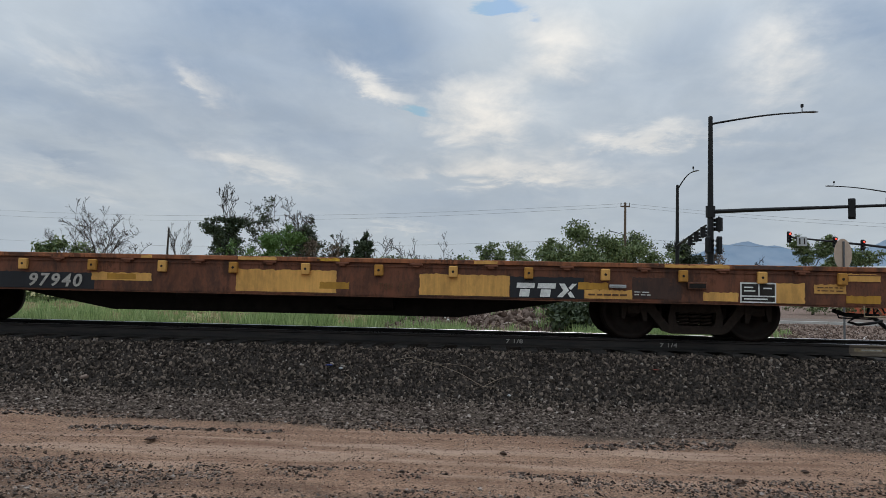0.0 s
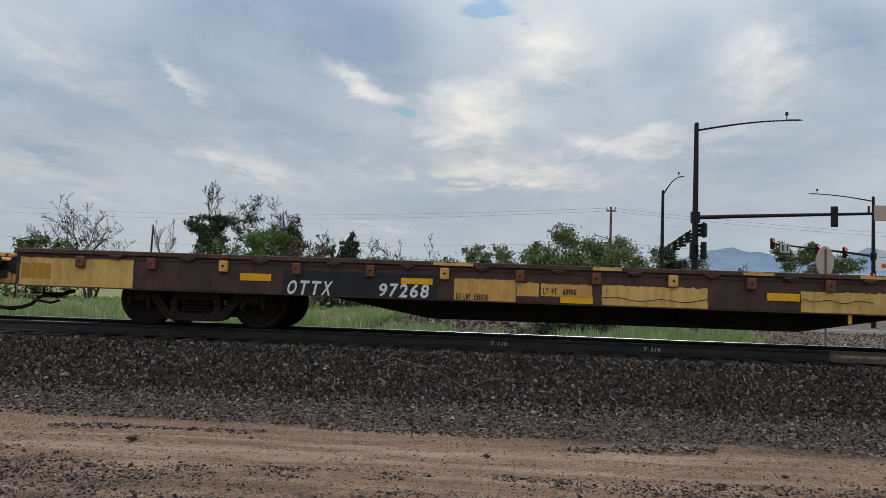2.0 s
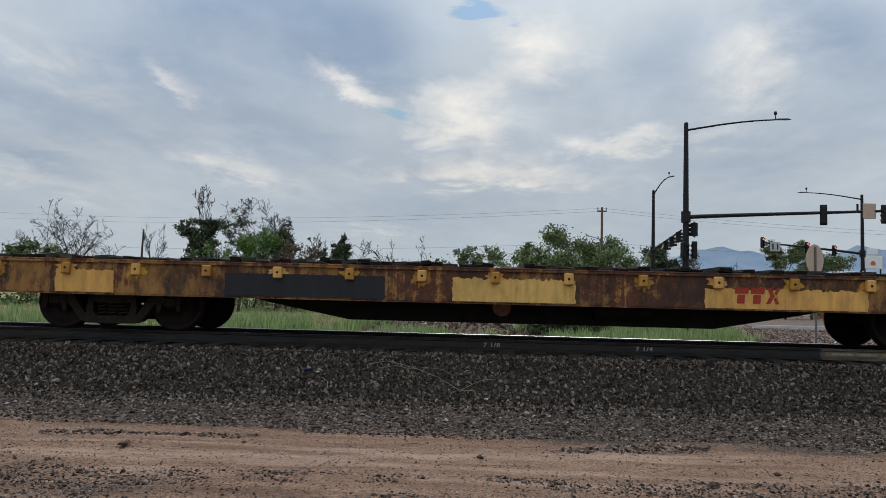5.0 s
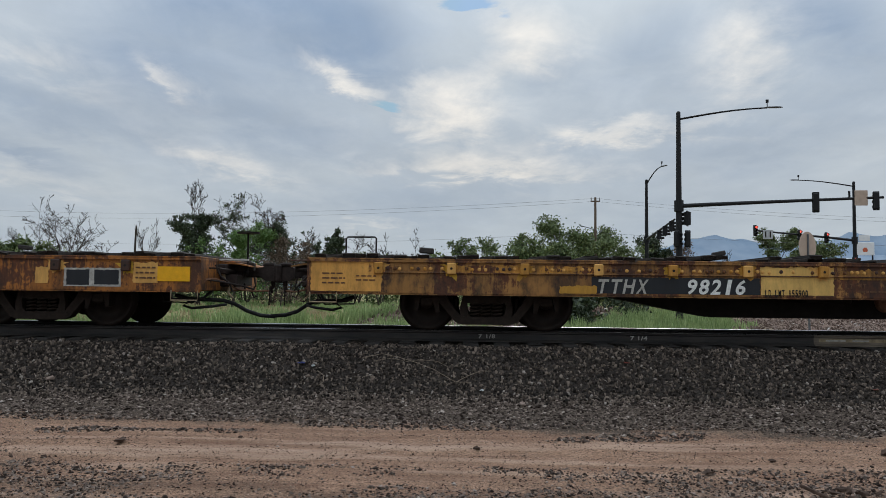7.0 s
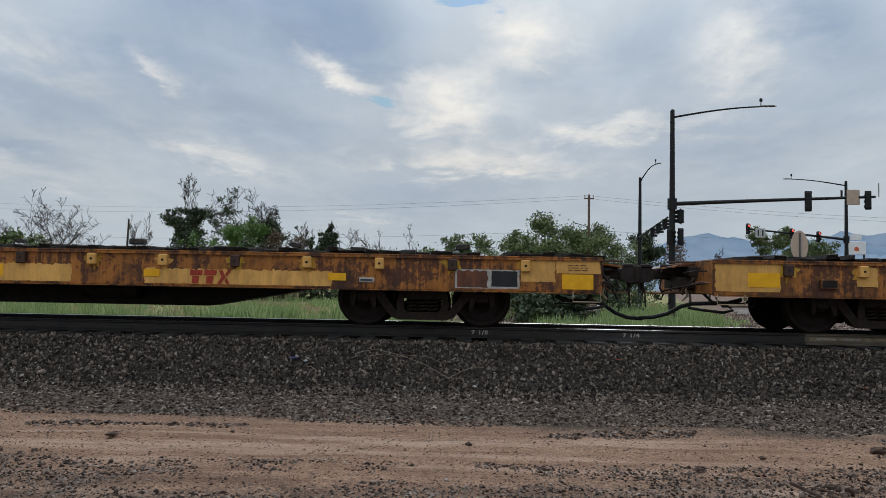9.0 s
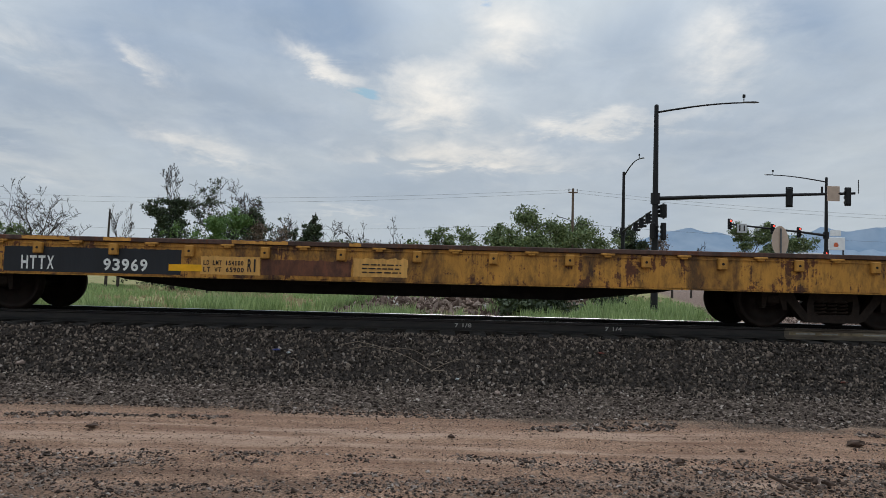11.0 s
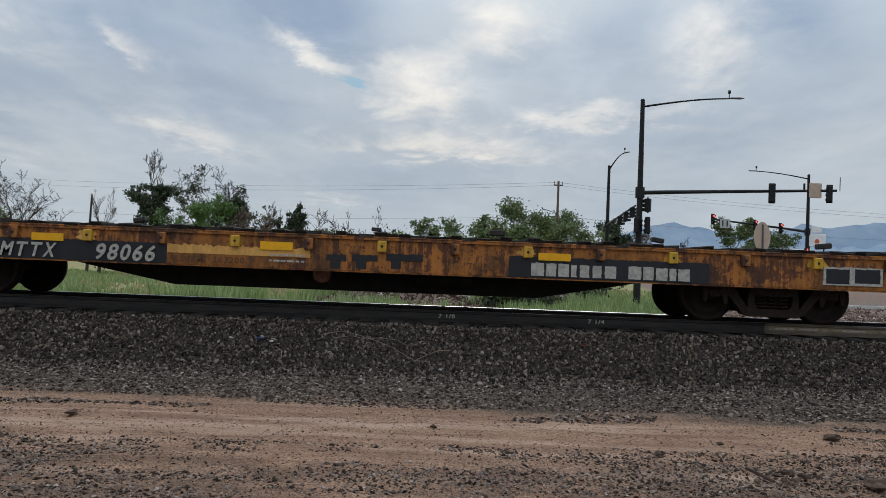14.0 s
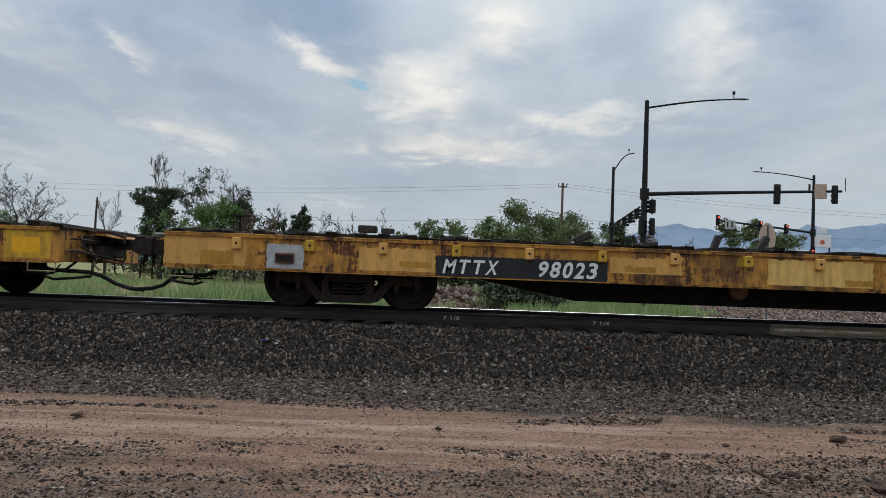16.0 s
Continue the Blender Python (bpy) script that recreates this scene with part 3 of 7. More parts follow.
# ---- track ----
def build_track():
    prof = [(-0.07, 0.0), (0.07, 0.0), (0.07, 0.012), (0.012, 0.035), (0.009, 0.12), (0.034, 0.135), (0.037, 0.152), (0.022, 0.166), (0.0, 0.17), (-0.022, 0.166), (-0.037, 0.152), (-0.034, 0.135), (-0.009, 0.12), (-0.012, 0.035), (-0.07, 0.012)]
    for y, x_end in ((RAIL_Y, 5.27), (RAIL_Y + GAUGE, 400.0)):
        for name, x0, x1, mat in (("rail", -400.0, x_end, "rail_web"), ("rail", x_end, 400.0, "rail_web_tan")):
            if x1 - x0 < 1:
                continue
            bm = bmesh.new()
            a = [bm.verts.new((x0, p, q)) for p, q in prof]
            b = [bm.verts.new((x1, p, q)) for p, q in prof]
            for i in range(len(prof)):
                j = (i + 1) % len(prof)
                fc = bm.faces.new((a[i], a[j], b[j], b[i]))
                fc.material_index = 1 if i in (7, 8) else 0
            ob = part(name, bm, mat, m=pose(0, y, RAIL_Z - 0.17))
            ob.data.materials.append(MATS["rail_head"])
            tagged(ob, "steel rail with a bright worn running surface", "rail", kind="structure")
            if y == RAIL_Y and mat == "rail_web":
                for x, txt in ((0.26, "7 1/8"), (2.61, "7 1/4")):
                    place("chalk_mark", letters(txt, 0.26, 0.065, 0.001), "stencil_grey", ob, pose(x - 0.13, -0.0135, 0.05), "white chalked figures")
            if y == RAIL_Y and mat == "rail_web_tan":
                bm = bmesh.new()
                ragged_patch(bm, 5.35, 7.75, 0.060, 0.108, -0.0165, -0.0115, 0.004, 5)
                part("paint_strip", bm, "rail_paint", ob, "worn tan painted strip with faint marks")
                for x0, x1 in ((5.45, 5.75), (5.85, 6.1), (6.5, 6.9), (7.3, 7.6)):
                    bm = bmesh.new()
                    box(bm, x0, x1, -0.0185, -0.0164, 0.072, 0.095)
                    part("faint_mark", bm, "stencil_grey", ob)
    # wooden ties under the rails
    rng = random.Random(3)
    variants = []
    for _ in range(4):
        bm = bmesh.new()
        box(bm, -0.115, 0.115, -1.3, 1.3, -0.18, 0.0, 0.012)
        for v in bm.verts:
            v.co += Vector((rng.uniform(-.006, .006), rng.uniform(-.02, .02), rng.uniform(-.004, .004)))
        variants.append(mesh_of("tie", bm))
    for i in range(-60, 61):
        ob = place("railway_tie", variants[i % 4], "deck_wood", None, pose(i * 0.5 + rng.uniform(-.03, .03), MID_Y + rng.uniform(-.03, .03), RAIL_Z - 0.172, 0, 0, rng.uniform(-1.5, 1.5)))
        tagged(ob, "weathered dark wooden tie bedded in ballast", "railway tie", "ties under the track")


build_track()


# ---- flat cars ----
SIDE = -1.465  # outer face of the side sill
SHARED = {}


def shared(key, make):
    if key not in SHARED:
        SHARED[key] = make()
    return SHARED[key]


def wheelset_mesh():
    bm = bmesh.new()
    r = 0.425
    for s in (-1, 1):
        y = s * GAUGE / 2
        # tread, rim, dished plate and hub seen from outside, then the flange inside
        lathe(bm, [(0.0, y + s * 0.075), (0.10, y + s * 0.075), (0.12, y + s * 0.02), (0.32, y - s * 0.015), (0.355, y + s * 0.05), (r - 0.004, y + s * 0.055), (r, y + s * 0.04), (r + 0.004, y - s * 0.035), (r + 0.028, y - s * 0.05), (r + 0.024, y - s * 0.068), (0.36, y - s * 0.07), (0.32, y - s * 0.04), (0.10, y - s * 0.03), (0.085, y - s * 0.1)], seg=36)
        lathe(bm, [(0.0, s * 1.06), (0.075, s * 1.06), (0.085, s * 0.98), (0.085, y)], seg=16)
    tube(bm, [(0, -0.66, 0), (0, 0.66, 0)], 0.085, 12)
    bmesh.ops.recalc_face_normals(bm, faces=bm.faces)
    me = mesh_of("wheelset", bm)
    for p in me.polygons:
        p.use_smooth = True
    return me


def sideframe_mesh():
    """A cast side frame: pedestals over the bearings, sloping arms, a rounded lower bar and an oval spring window."""
    bm = bmesh.new()
    y0, y1 = -0.085, 0.085
    prism(bm, [(-1.08, 0.50), (-1.06, 0.58), (-0.62, 0.64), (0.62, 0.64), (1.06, 0.58), (1.08, 0.50), (0.70, 0.545), (-0.70, 0.545)], y0, y1)
    prism(bm, [(-0.36, 0.105), (0.36, 0.105), (0.42, 0.125), (0.46, 0.165), (0.44, 0.225), (-0.44, 0.225), (-0.46, 0.165), (-0.42, 0.125)], y0 - 0.01, y1 + 0.01)
    prism(bm, [(-0.30, 0.43), (0.30, 0.43), (0.32, 0.55), (-0.32, 0.55)], y0 + 0.01, y1 - 0.01)
    for s in (-1, 1):
        fl = lambda o: [(s * x, z) for x, z in o]
        prism(bm, fl([(0.78, 0.57), (0.79, 0.47), (0.71, 0.43), (0.47, 0.14), (0.40, 0.12), (0.36, 0.19), (0.56, 0.45), (0.62, 0.57)]), y0 - 0.004, y1 + 0.004)
        prism(bm, fl([(0.27, 0.20), (0.39, 0.20), (0.40, 0.36), (0.35, 0.57), (0.26, 0.57), (0.30, 0.40)]), y0 + 0.004, y1 - 0.004)
        prism(bm, fl([(0.72, 0.56), (0.71, 0.29), (0.765, 0.28), (0.80, 0.40), (0.83, 0.46), (0.83, 0.56)]), y0 - 0.014, y1 + 0.014)
        prism(bm, fl([(1.09, 0.56), (1.09, 0.32), (1.04, 0.31), (1.01, 0.45), (1.00, 0.56)]), y0 - 0.014, y1 + 0.014)
        prism(bm, fl([(0.24, 0.225), (0.30, 0.225), (0.30, 0.30)]), y0 + 0.006, y1 - 0.006)
    bmesh.ops.recalc_face_normals(bm, faces=bm.faces)
    return mesh_of("sideframe", bm)


def spring_mesh():
    bm = bmesh.new()
    pts = [(0.078 * math.cos(a), 0.078 * math.sin(a), 0.225 + 0.21 * a / (2 * math.pi * 4)) for a in (2 * math.pi * k / 9 for k in range(37))]
    tube(bm, pts, 0.018, 5)
    me = mesh_of("spring", bm)
    for p in me.polygons:
        p.use_smooth = True
    return me


def bolster_mesh():
    bm = bmesh.new()
    box(bm, -0.2, 0.2, -0.90, 0.90, 0.42, 0.54, 0.015)
    for s in (-1, 1):
        box(bm, s * 0.36 - 0.04, s * 0.36 + 0.04, -0.90, 0.90, 0.26, 0.36, 0.01)
        box(bm, s * 0.475 - 0.03, s * 0.475 + 0.03, -0.86, -0.66, 0.27, 0.50, 0.01)
        box(bm, s * 0.475 - 0.03, s * 0.475 + 0.03, 0.66, 0.86, 0.27, 0.50, 0.01)
    return mesh_of("bolster", bm)


WHEELS = []
WB = 1.82


def add_truck(car, x, number_bar):
    frame_me, spr, bol, ws = (shared(k, f) for k, f in (("sf", sideframe_mesh), ("sp", spring_mesh), ("bo", bolster_mesh), ("ws", wheelset_mesh)))
    truck = place("truck", bol, "truck_steel", car, pose(x, 0, 0), "dark steel two-axle bogie")
    for y in (-1.0, 1.0):
        place("sideframe", frame_me, "truck_steel", truck, pose(0, y, 0))
        for sx in (-0.165, 0.0, 0.165):
            place("spring", spr, "truck_steel", truck, pose(sx, y, 0))
    for s in (-1, 1):
        w = place("wheelset", ws, "wheel_steel", truck, pose(s * WB / 2, 0, 0.425))
        WHEELS.append((w, s * WB / 2))
        bm = bmesh.new()
        box(bm, s * WB / 2 - 0.10, s * WB / 2 + 0.10, -1.09, -0.92, 0.38, 0.52, 0.02)
        part("bearing_box", bm, "truck_steel", truck)
    if number_bar:
        bm = bmesh.new()
        for i in range(9):
            if i == 4:
                continue
            u = i * 0.042
            a = Vector((0.42 + u * 0.72, 0, 0.19 + u * 0.70))
            d = Vector((0.72, 0, 0.70)) * 0.030
            n = Vector((-0.70, 0, 0.72)) * 0.055
            bm.faces.new([bm.verts.new(q + Vector((0, -1.087, 0))) for q in (a, a + d, a + d + n, a + n)])
        tagged(part("truck_lettering", bm, "stencil_white", truck, "white marks along the frame"), kind="stuff")


def pocket_mesh():
    bm = bmesh.new()
    box(bm, -0.066, 0.066, -0.075, 0.0, -0.085, 0.085, 0.012)
    done = set(bm.faces)
    # near-black disc on the face stands in for the shaded hole
    tube(bm, [(0, -0.070, 0.0), (0, -0.077, 0.0)], 0.020, 8)
    for f in bm.faces:
        if f not in done:
            f.material_index = 1
    return mesh_of("stake_pocket", bm)


def rivet_mesh():
    bm = bmesh.new()
    lathe(bm, [(0.0, -0.018), (0.015, -0.015), (0.025, -0.006), (0.028, 0.003)], "y", 10)
    bmesh.ops.remove_doubles(bm, verts=bm.verts, dist=0.0005)
    return mesh_of("rivet", bm)


def lug_mesh():
    bm = bmesh.new()
    box(bm, -0.10, 0.10, -0.05, 0.0, -0.016, 0.016, 0.006)
    box(bm, -0.05, 0.05, -0.045, 0.0, -0.045, -0.012, 0.008)
    return mesh_of("tie_down_lug", bm)


PLANK_W = (0.085, 0.11, 0.095, 0.075)


def plank_mesh(k):
    rng = random.Random(40 + k)
    bm = bmesh.new()
    w = PLANK_W[k % 4]
    box(bm, -w, w, -1.47, 1.47, -0.03, 0.026, 0.008)
    for v in bm.verts:
        v.co += Vector((rng.uniform(-.008, .008), rng.uniform(-.03, .03), rng.uniform(-.008, .010)))
    return mesh_of("plank", bm)


def logo_bars(x0, x1, z0, z1, mat, car, y, lean=0.0, blocks=3):
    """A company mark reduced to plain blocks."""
    w, h = (x1 - x0) / blocks, z1 - z0
    g = w * 0.07

    def quad(pts):
        piece = prism(bmesh.new(), [(x0 + px + lean * pz, z0 + pz) for px, pz in pts], y - 0.002, y)
        bmesh.ops.recalc_face_normals(piece, faces=piece.faces)
        part("mark_piece", piece, mat, car)
    for i in range(blocks - 1):
        a = i * w
        quad([(a + g, h * 0.62), (a + w - g, h * 0.62), (a + w - g, h), (a + g, h)])
        quad([(a + w * 0.26, 0), (a + w * 0.74, 0), (a + w * 0.74, h * 0.55), (a + w * 0.26, h * 0.55)])
    a = (blocks - 1) * w
    quad([(a + g, 0), (a + w * 0.34, 0), (a + w * 0.60, h * 0.5), (a + w * 0.34, h), (a + g, h), (a + w * 0.32, h * 0.5)])
    quad([(a + w * 0.70, 0), (a + w - g, 0), (a + w * 0.68, h * 0.46), (a + w * 0.55, h * 0.30)])
    quad([(a + w * 0.70, h), (a + w * 0.55, h * 0.70), (a + w * 0.68, h * 0.54), (a + w - g, h)])


def writing_bars(x0, x1, z0, z1, rows, mat, car, y, seed=0):
    """Small writing that cannot be read: short plain bars in rows."""
    rng = random.Random(int(x0 * 100) + seed)
    bm = bmesh.new()
    rh = (z1 - z0) / rows
    for r in range(rows):
        x = x0
        while x < x1 - 0.02:
            w = min(rng.uniform(0.03, 0.11), x1 - x)
            box(bm, x, x + w, y - 0.0015, y, z0 + r * rh + rh * 0.34, z0 + r * rh + rh * 0.66)
            x += w + rng.uniform(0.015, 0.03)
    return tagged(part("small_writing", bm, mat, car), kind="stuff")


def data_plate(x0, x1, z0, z1, car, y, border="stencil_white"):
    bm = bmesh.new()
    box(bm, x0, x1, y - 0.004, y, z0, z1)
    plate = part("data_panel", bm, border, car, "white-framed black data panel")
    g, xm, zm = 0.02, x0 + (x1 - x0) * 0.52, z0 + (z1 - z0) * 0.33
    for a, b, c, d in ((x0 + g, xm - g / 2, zm + g / 2, z1 - g), (xm + g / 2, x1 - g, zm + g / 2, z1 - g), (x0 + g, x1 - g, z0 + g, zm - g / 2)):
        part("panel_field", box(bmesh.new(), a, b, y - 0.006, y - 0.0035, c, d), "stencil_black", plate)
    bm = bmesh.new()
    for a, b, c, d in ((x0 + 0.05, xm - 0.08, z1 - 0.08, z1 - 0.06), (x0 + 0.05, xm - 0.05, z1 - 0.13, z1 - 0.11), (xm + 0.06, x1 - 0.06, z1 - 0.09, z1 - 0.07), (x0 + 0.05, x1 - 0.12, z0 + 0.045, z0 + 0.065)):
        box(bm, a, b, y - 0.008, y - 0.0055, c, d)
    tagged(part("panel_writing", bm, "stencil_white", plate), kind="stuff")


def add_end(car, s, spec, body):
    """Draft gear, coupler, hoses and ladders at one end (s = 1 front, -1 rear)."""
    bm = bmesh.new()
    box(bm, min(s * 8.9, s * 9.42), max(s * 8.9, s * 9.42), -0.28, 0.28, 0.66, 1.02, 0.02)
    box(bm, min(s * 9.15, s * 9.30), max(s * 9.15, s * 9.30), -0.75, 0.75, 0.84, 1.0, 0.015)
    draft = part("draft_gear", bm, "coupler_steel", car, "dirty dark steel draft gear")
    # knuckle coupler: shank, head with its top lug, jaw and knuckle, pin below
    bm = bmesh.new()
    box(bm, min(s * 9.30, s * 9.76), max(s * 9.30, s * 9.76), -0.085, 0.085, 0.80, 0.97, 0.02)
    prism(bm, [(s * a, b) for a, b in [(9.68, 0.80), (9.76, 0.75), (9.90, 0.735), (9.96, 0.77), (9.985, 0.83), (9.985, 0.93), (9.96, 0.985), (9.88, 1.0), (9.80, 1.0), (9.74, 0.985), (9.68, 0.96)]], -0.16 if s > 0 else -0.10, 0.10 if s > 0 else 0.16)
    bmesh.ops.recalc_face_normals(bm, faces=bm.faces)
    head = part("coupler", bm, "coupler_steel", car, "grimy knuckle coupler")
    bm = bmesh.new()
    tube(bm, [(s * 9.96, -0.13 * s, 0.72), (s * 9.96, -0.13 * s, 0.75), (s * 9.96, -0.13 * s, 1.0), (s * 9.96, -0.13 * s, 1.02)], [0.045, 0.065, 0.065, 0.05], 10)
    part("knuckle", bm, "coupler_steel", head)
    bm = bmesh.new()
    tube(bm, [(s * 9.86, 0.0, 0.76), (s * 9.86, 0.0, 0.66), (s * 9.83, -0.02, 0.60), (s * 9.86, -0.04, 0.55)], [0.05, 0.035, 0.028, 0.02], 7)
    part("lock_lift", bm, "coupler_steel", head)
    bm = bmesh.new()
    tube(bm, [(s * 9.72, -0.1, 0.99), (s * 9.75, -0.1, 1.02), (s * 9.89, -0.1, 1.02), (s * 9.93, -0.1, 0.99)], 0.032, 7)
    part("head_lug", bm, "coupler_steel", head)
    bm = bmesh.new()
    tube(bm, [(s * 9.12, -1.30, 0.62), (s * 9.16, -1.28, 0.74), (s * 9.24, -1.1, 0.76), (s * 9.30, -0.7, 0.70), (s * 9.42, -0.5, 0.60), (s * 9.60, -0.3, 0.57), (s * 9.82, -0.06, 0.58)], 0.016, 6)
    part("uncoupling_lever", bm, "chain_rust", car, "rusty bent uncoupling rod")
    # brackets that carry the hose, bent strap and hook
    bm = bmesh.new()
    tube(bm, [(s * 9.20, -0.60, 0.86), (s * 9.24, -0.62, 0.74), (s * 9.33, -0.62, 0.66), (s * 9.30, -0.64, 0.54), (s * 9.38, -0.62, 0.46)], [0.03, 0.026, 0.022, 0.022, 0.018], 6)
    part("hose_hanger", bm, "rail_paint", car, "worn tan hose hanger")
    bm = bmesh.new()
    tube(bm, [(s * 9.60, -0.22, 0.80), (s * 9.63, -0.25, 0.66), (s * 9.57, -0.25, 0.56), (s * 9.61, -0.25, 0.47), (s * 9.67, -0.25, 0.50)], 0.016, 6)
    part("hook", bm, "coupler_steel", car)
    bm = bmesh.new()
    box(bm, min(s * 9.14, s * 9.44), max(s * 9.14, s * 9.44), -0.62, -0.30, 0.64, 0.84, 0.03)
    part("draft_casting", bm, "coupler_steel", car)
    bm = bmesh.new()
    box(bm, min(s * 9.15, s * 9.62), max(s * 9.15, s * 9.62), -0.66, -0.61, 1.055, 1.085, 0.006)
    part("platform_edge", bm, "stencil_grey" if spec.get("brake") else "lip_brown", car)
    bm = bmesh.new()
    low = 0.16 if s > 0 else 0.17
    tube(bm, [(s * 8.55, -0.9, 0.50), (s * 8.75, -0.85, 0.44), (s * 9.05, -0.72, 0.43), (s * 9.22, -0.62, 0.42), (s * 9.36, -0.5, 0.37), (s * 9.55, -0.4, 0.25), (s * 9.75, -0.35, low + 0.02), (s * 9.99, -0.33, low)], 0.032, 8)
    smooth(part("air_hose", bm, "hose_rubber", car, "sagging black rubber air hose"))
    bm = bmesh.new()
    tube(bm, [(s * 9.12, -0.8, 0.60), (s * 9.02, -0.95, 0.46), (s * 8.80, -1.0, 0.40), (s * 8.72, -1.0, 0.34), (s * 8.86, -1.0, 0.30), (s * 9.15, -0.9, 0.33), (s * 9.32, -0.75, 0.36)], 0.022, 7)
    smooth(part("brake_hose", bm, "hose_rubber", car, "looped black brake hose"))
    for pts, r in (
        ([(s * 9.18, -1.2, 0.92), (s * 9.34, -1.2, 0.92), (s * 9.36, -0.6, 0.90)], 0.014),
        ([(s * 9.16, -1.2, 0.74), (s * 9.32, -1.15, 0.72), (s * 9.5, -0.6, 0.66), (s * 9.62, -0.3, 0.60)], 0.016),
        ([(s * 9.44, -0.22, 0.70), (s * 9.46, -0.24, 0.42), (s * 9.5, -0.24, 0.40)], 0.014),
        ([(s * 9.84, -0.12, 0.66), (s * 9.83, -0.14, 0.34)], 0.013),
        ([(s * 9.20, -0.95, 0.98), (s * 9.28, -0.95, 0.80), (s * 9.40, -0.90, 0.70), (s * 9.44, -0.85, 0.56)], 0.018),
    ):
        part("end_bracket", tube(bmesh.new(), pts, r, 6), "coupler_steel", car)
    bm = bmesh.new()
    box(bm, min(s * 9.3, s * 9.62), max(s * 9.3, s * 9.62), -0.34, -0.22, 0.90, 1.04, 0.015)
    part("striker", bm, "coupler_steel", car)
    bm = bmesh.new()
    prism(bm, [(s * a, b) for a, b in ((9.14, 1.01), (9.14, 1.05), (9.40, 1.03), (9.62, 0.985), (9.62, 0.965), (9.40, 1.0))], -0.62, 0.62)
    bmesh.ops.recalc_face_normals(bm, faces=bm.faces)
    part("end_platform", bm, spec.get("plate", body), car)
    bm = bmesh.new()
    tube(bm, [(s * 8.5, -1.15, 0.50), (s * 8.62, -1.15, 0.44), (s * 9.1, -1.12, 0.45)], 0.022, 6)
    part("brake_pipe", bm, "under_black", car)
    bm = bmesh.new()
    tube(bm, [(s * 8.45, -1.2, 0.53), (s * 8.5, -1.2, 0.40), (s * 8.95, -1.2, 0.39), (s * 9.05, -1.2, 0.53)], 0.012, 6)
    part("brake_pipe", bm, "under_black", car)
    bm = bmesh.new()
    tube(bm, [(s * 8.72, SIDE - 0.02, 0.575), (s * 8.72, SIDE - 0.03, 0.43), (s * 9.12, SIDE - 0.03, 0.43), (s * 9.12, SIDE - 0.02, 0.575)], 0.011, 6)
    part("sill_step", bm, "rail_paint", car, "tan painted sill step")
    if spec.get("grab"):
        x0, x1, zt, mat = spec["grab"]
        bm = bmesh.new()
        tube(bm, [(x0, SIDE + 0.05, 1.0), (x0, SIDE + 0.05, zt - 0.02), (x0 + 0.02, SIDE + 0.05, zt), (x1 - 0.02, SIDE + 0.05, zt), (x1, SIDE + 0.05, zt - 0.02), (x1, SIDE + 0.05, 1.0)], 0.014, 6)
        part("grab_iron", bm, mat, car, "bent steel grab iron")
    if spec.get("brake"):
        x, y, z = spec["brake"]
        bm = bmesh.new()
        lathe(bm, [(0.02, z + 0.02), (0.03, z + 0.03), (0.06, z + 0.01), (0.15, z - 0.005), (0.17, z), (0.185, z + 0.012), (0.185, z - 0.012), (0.17, z - 0.014), (0.15, z - 0.016), (0.05, z - 0.01), (0.02, z - 0.02)], "z", 20)
        for v in bm.verts:
            v.co += Vector((x, y, 0))
        w = part("brake_wheel", bm, "under_black", car, "dark round hand brake wheel on a staff")
        bm = bmesh.new()
        tube(bm, [(x, y, 0.85), (x, y, z)], 0.018, 6)
        part("brake_staff", bm, "under_black", w)


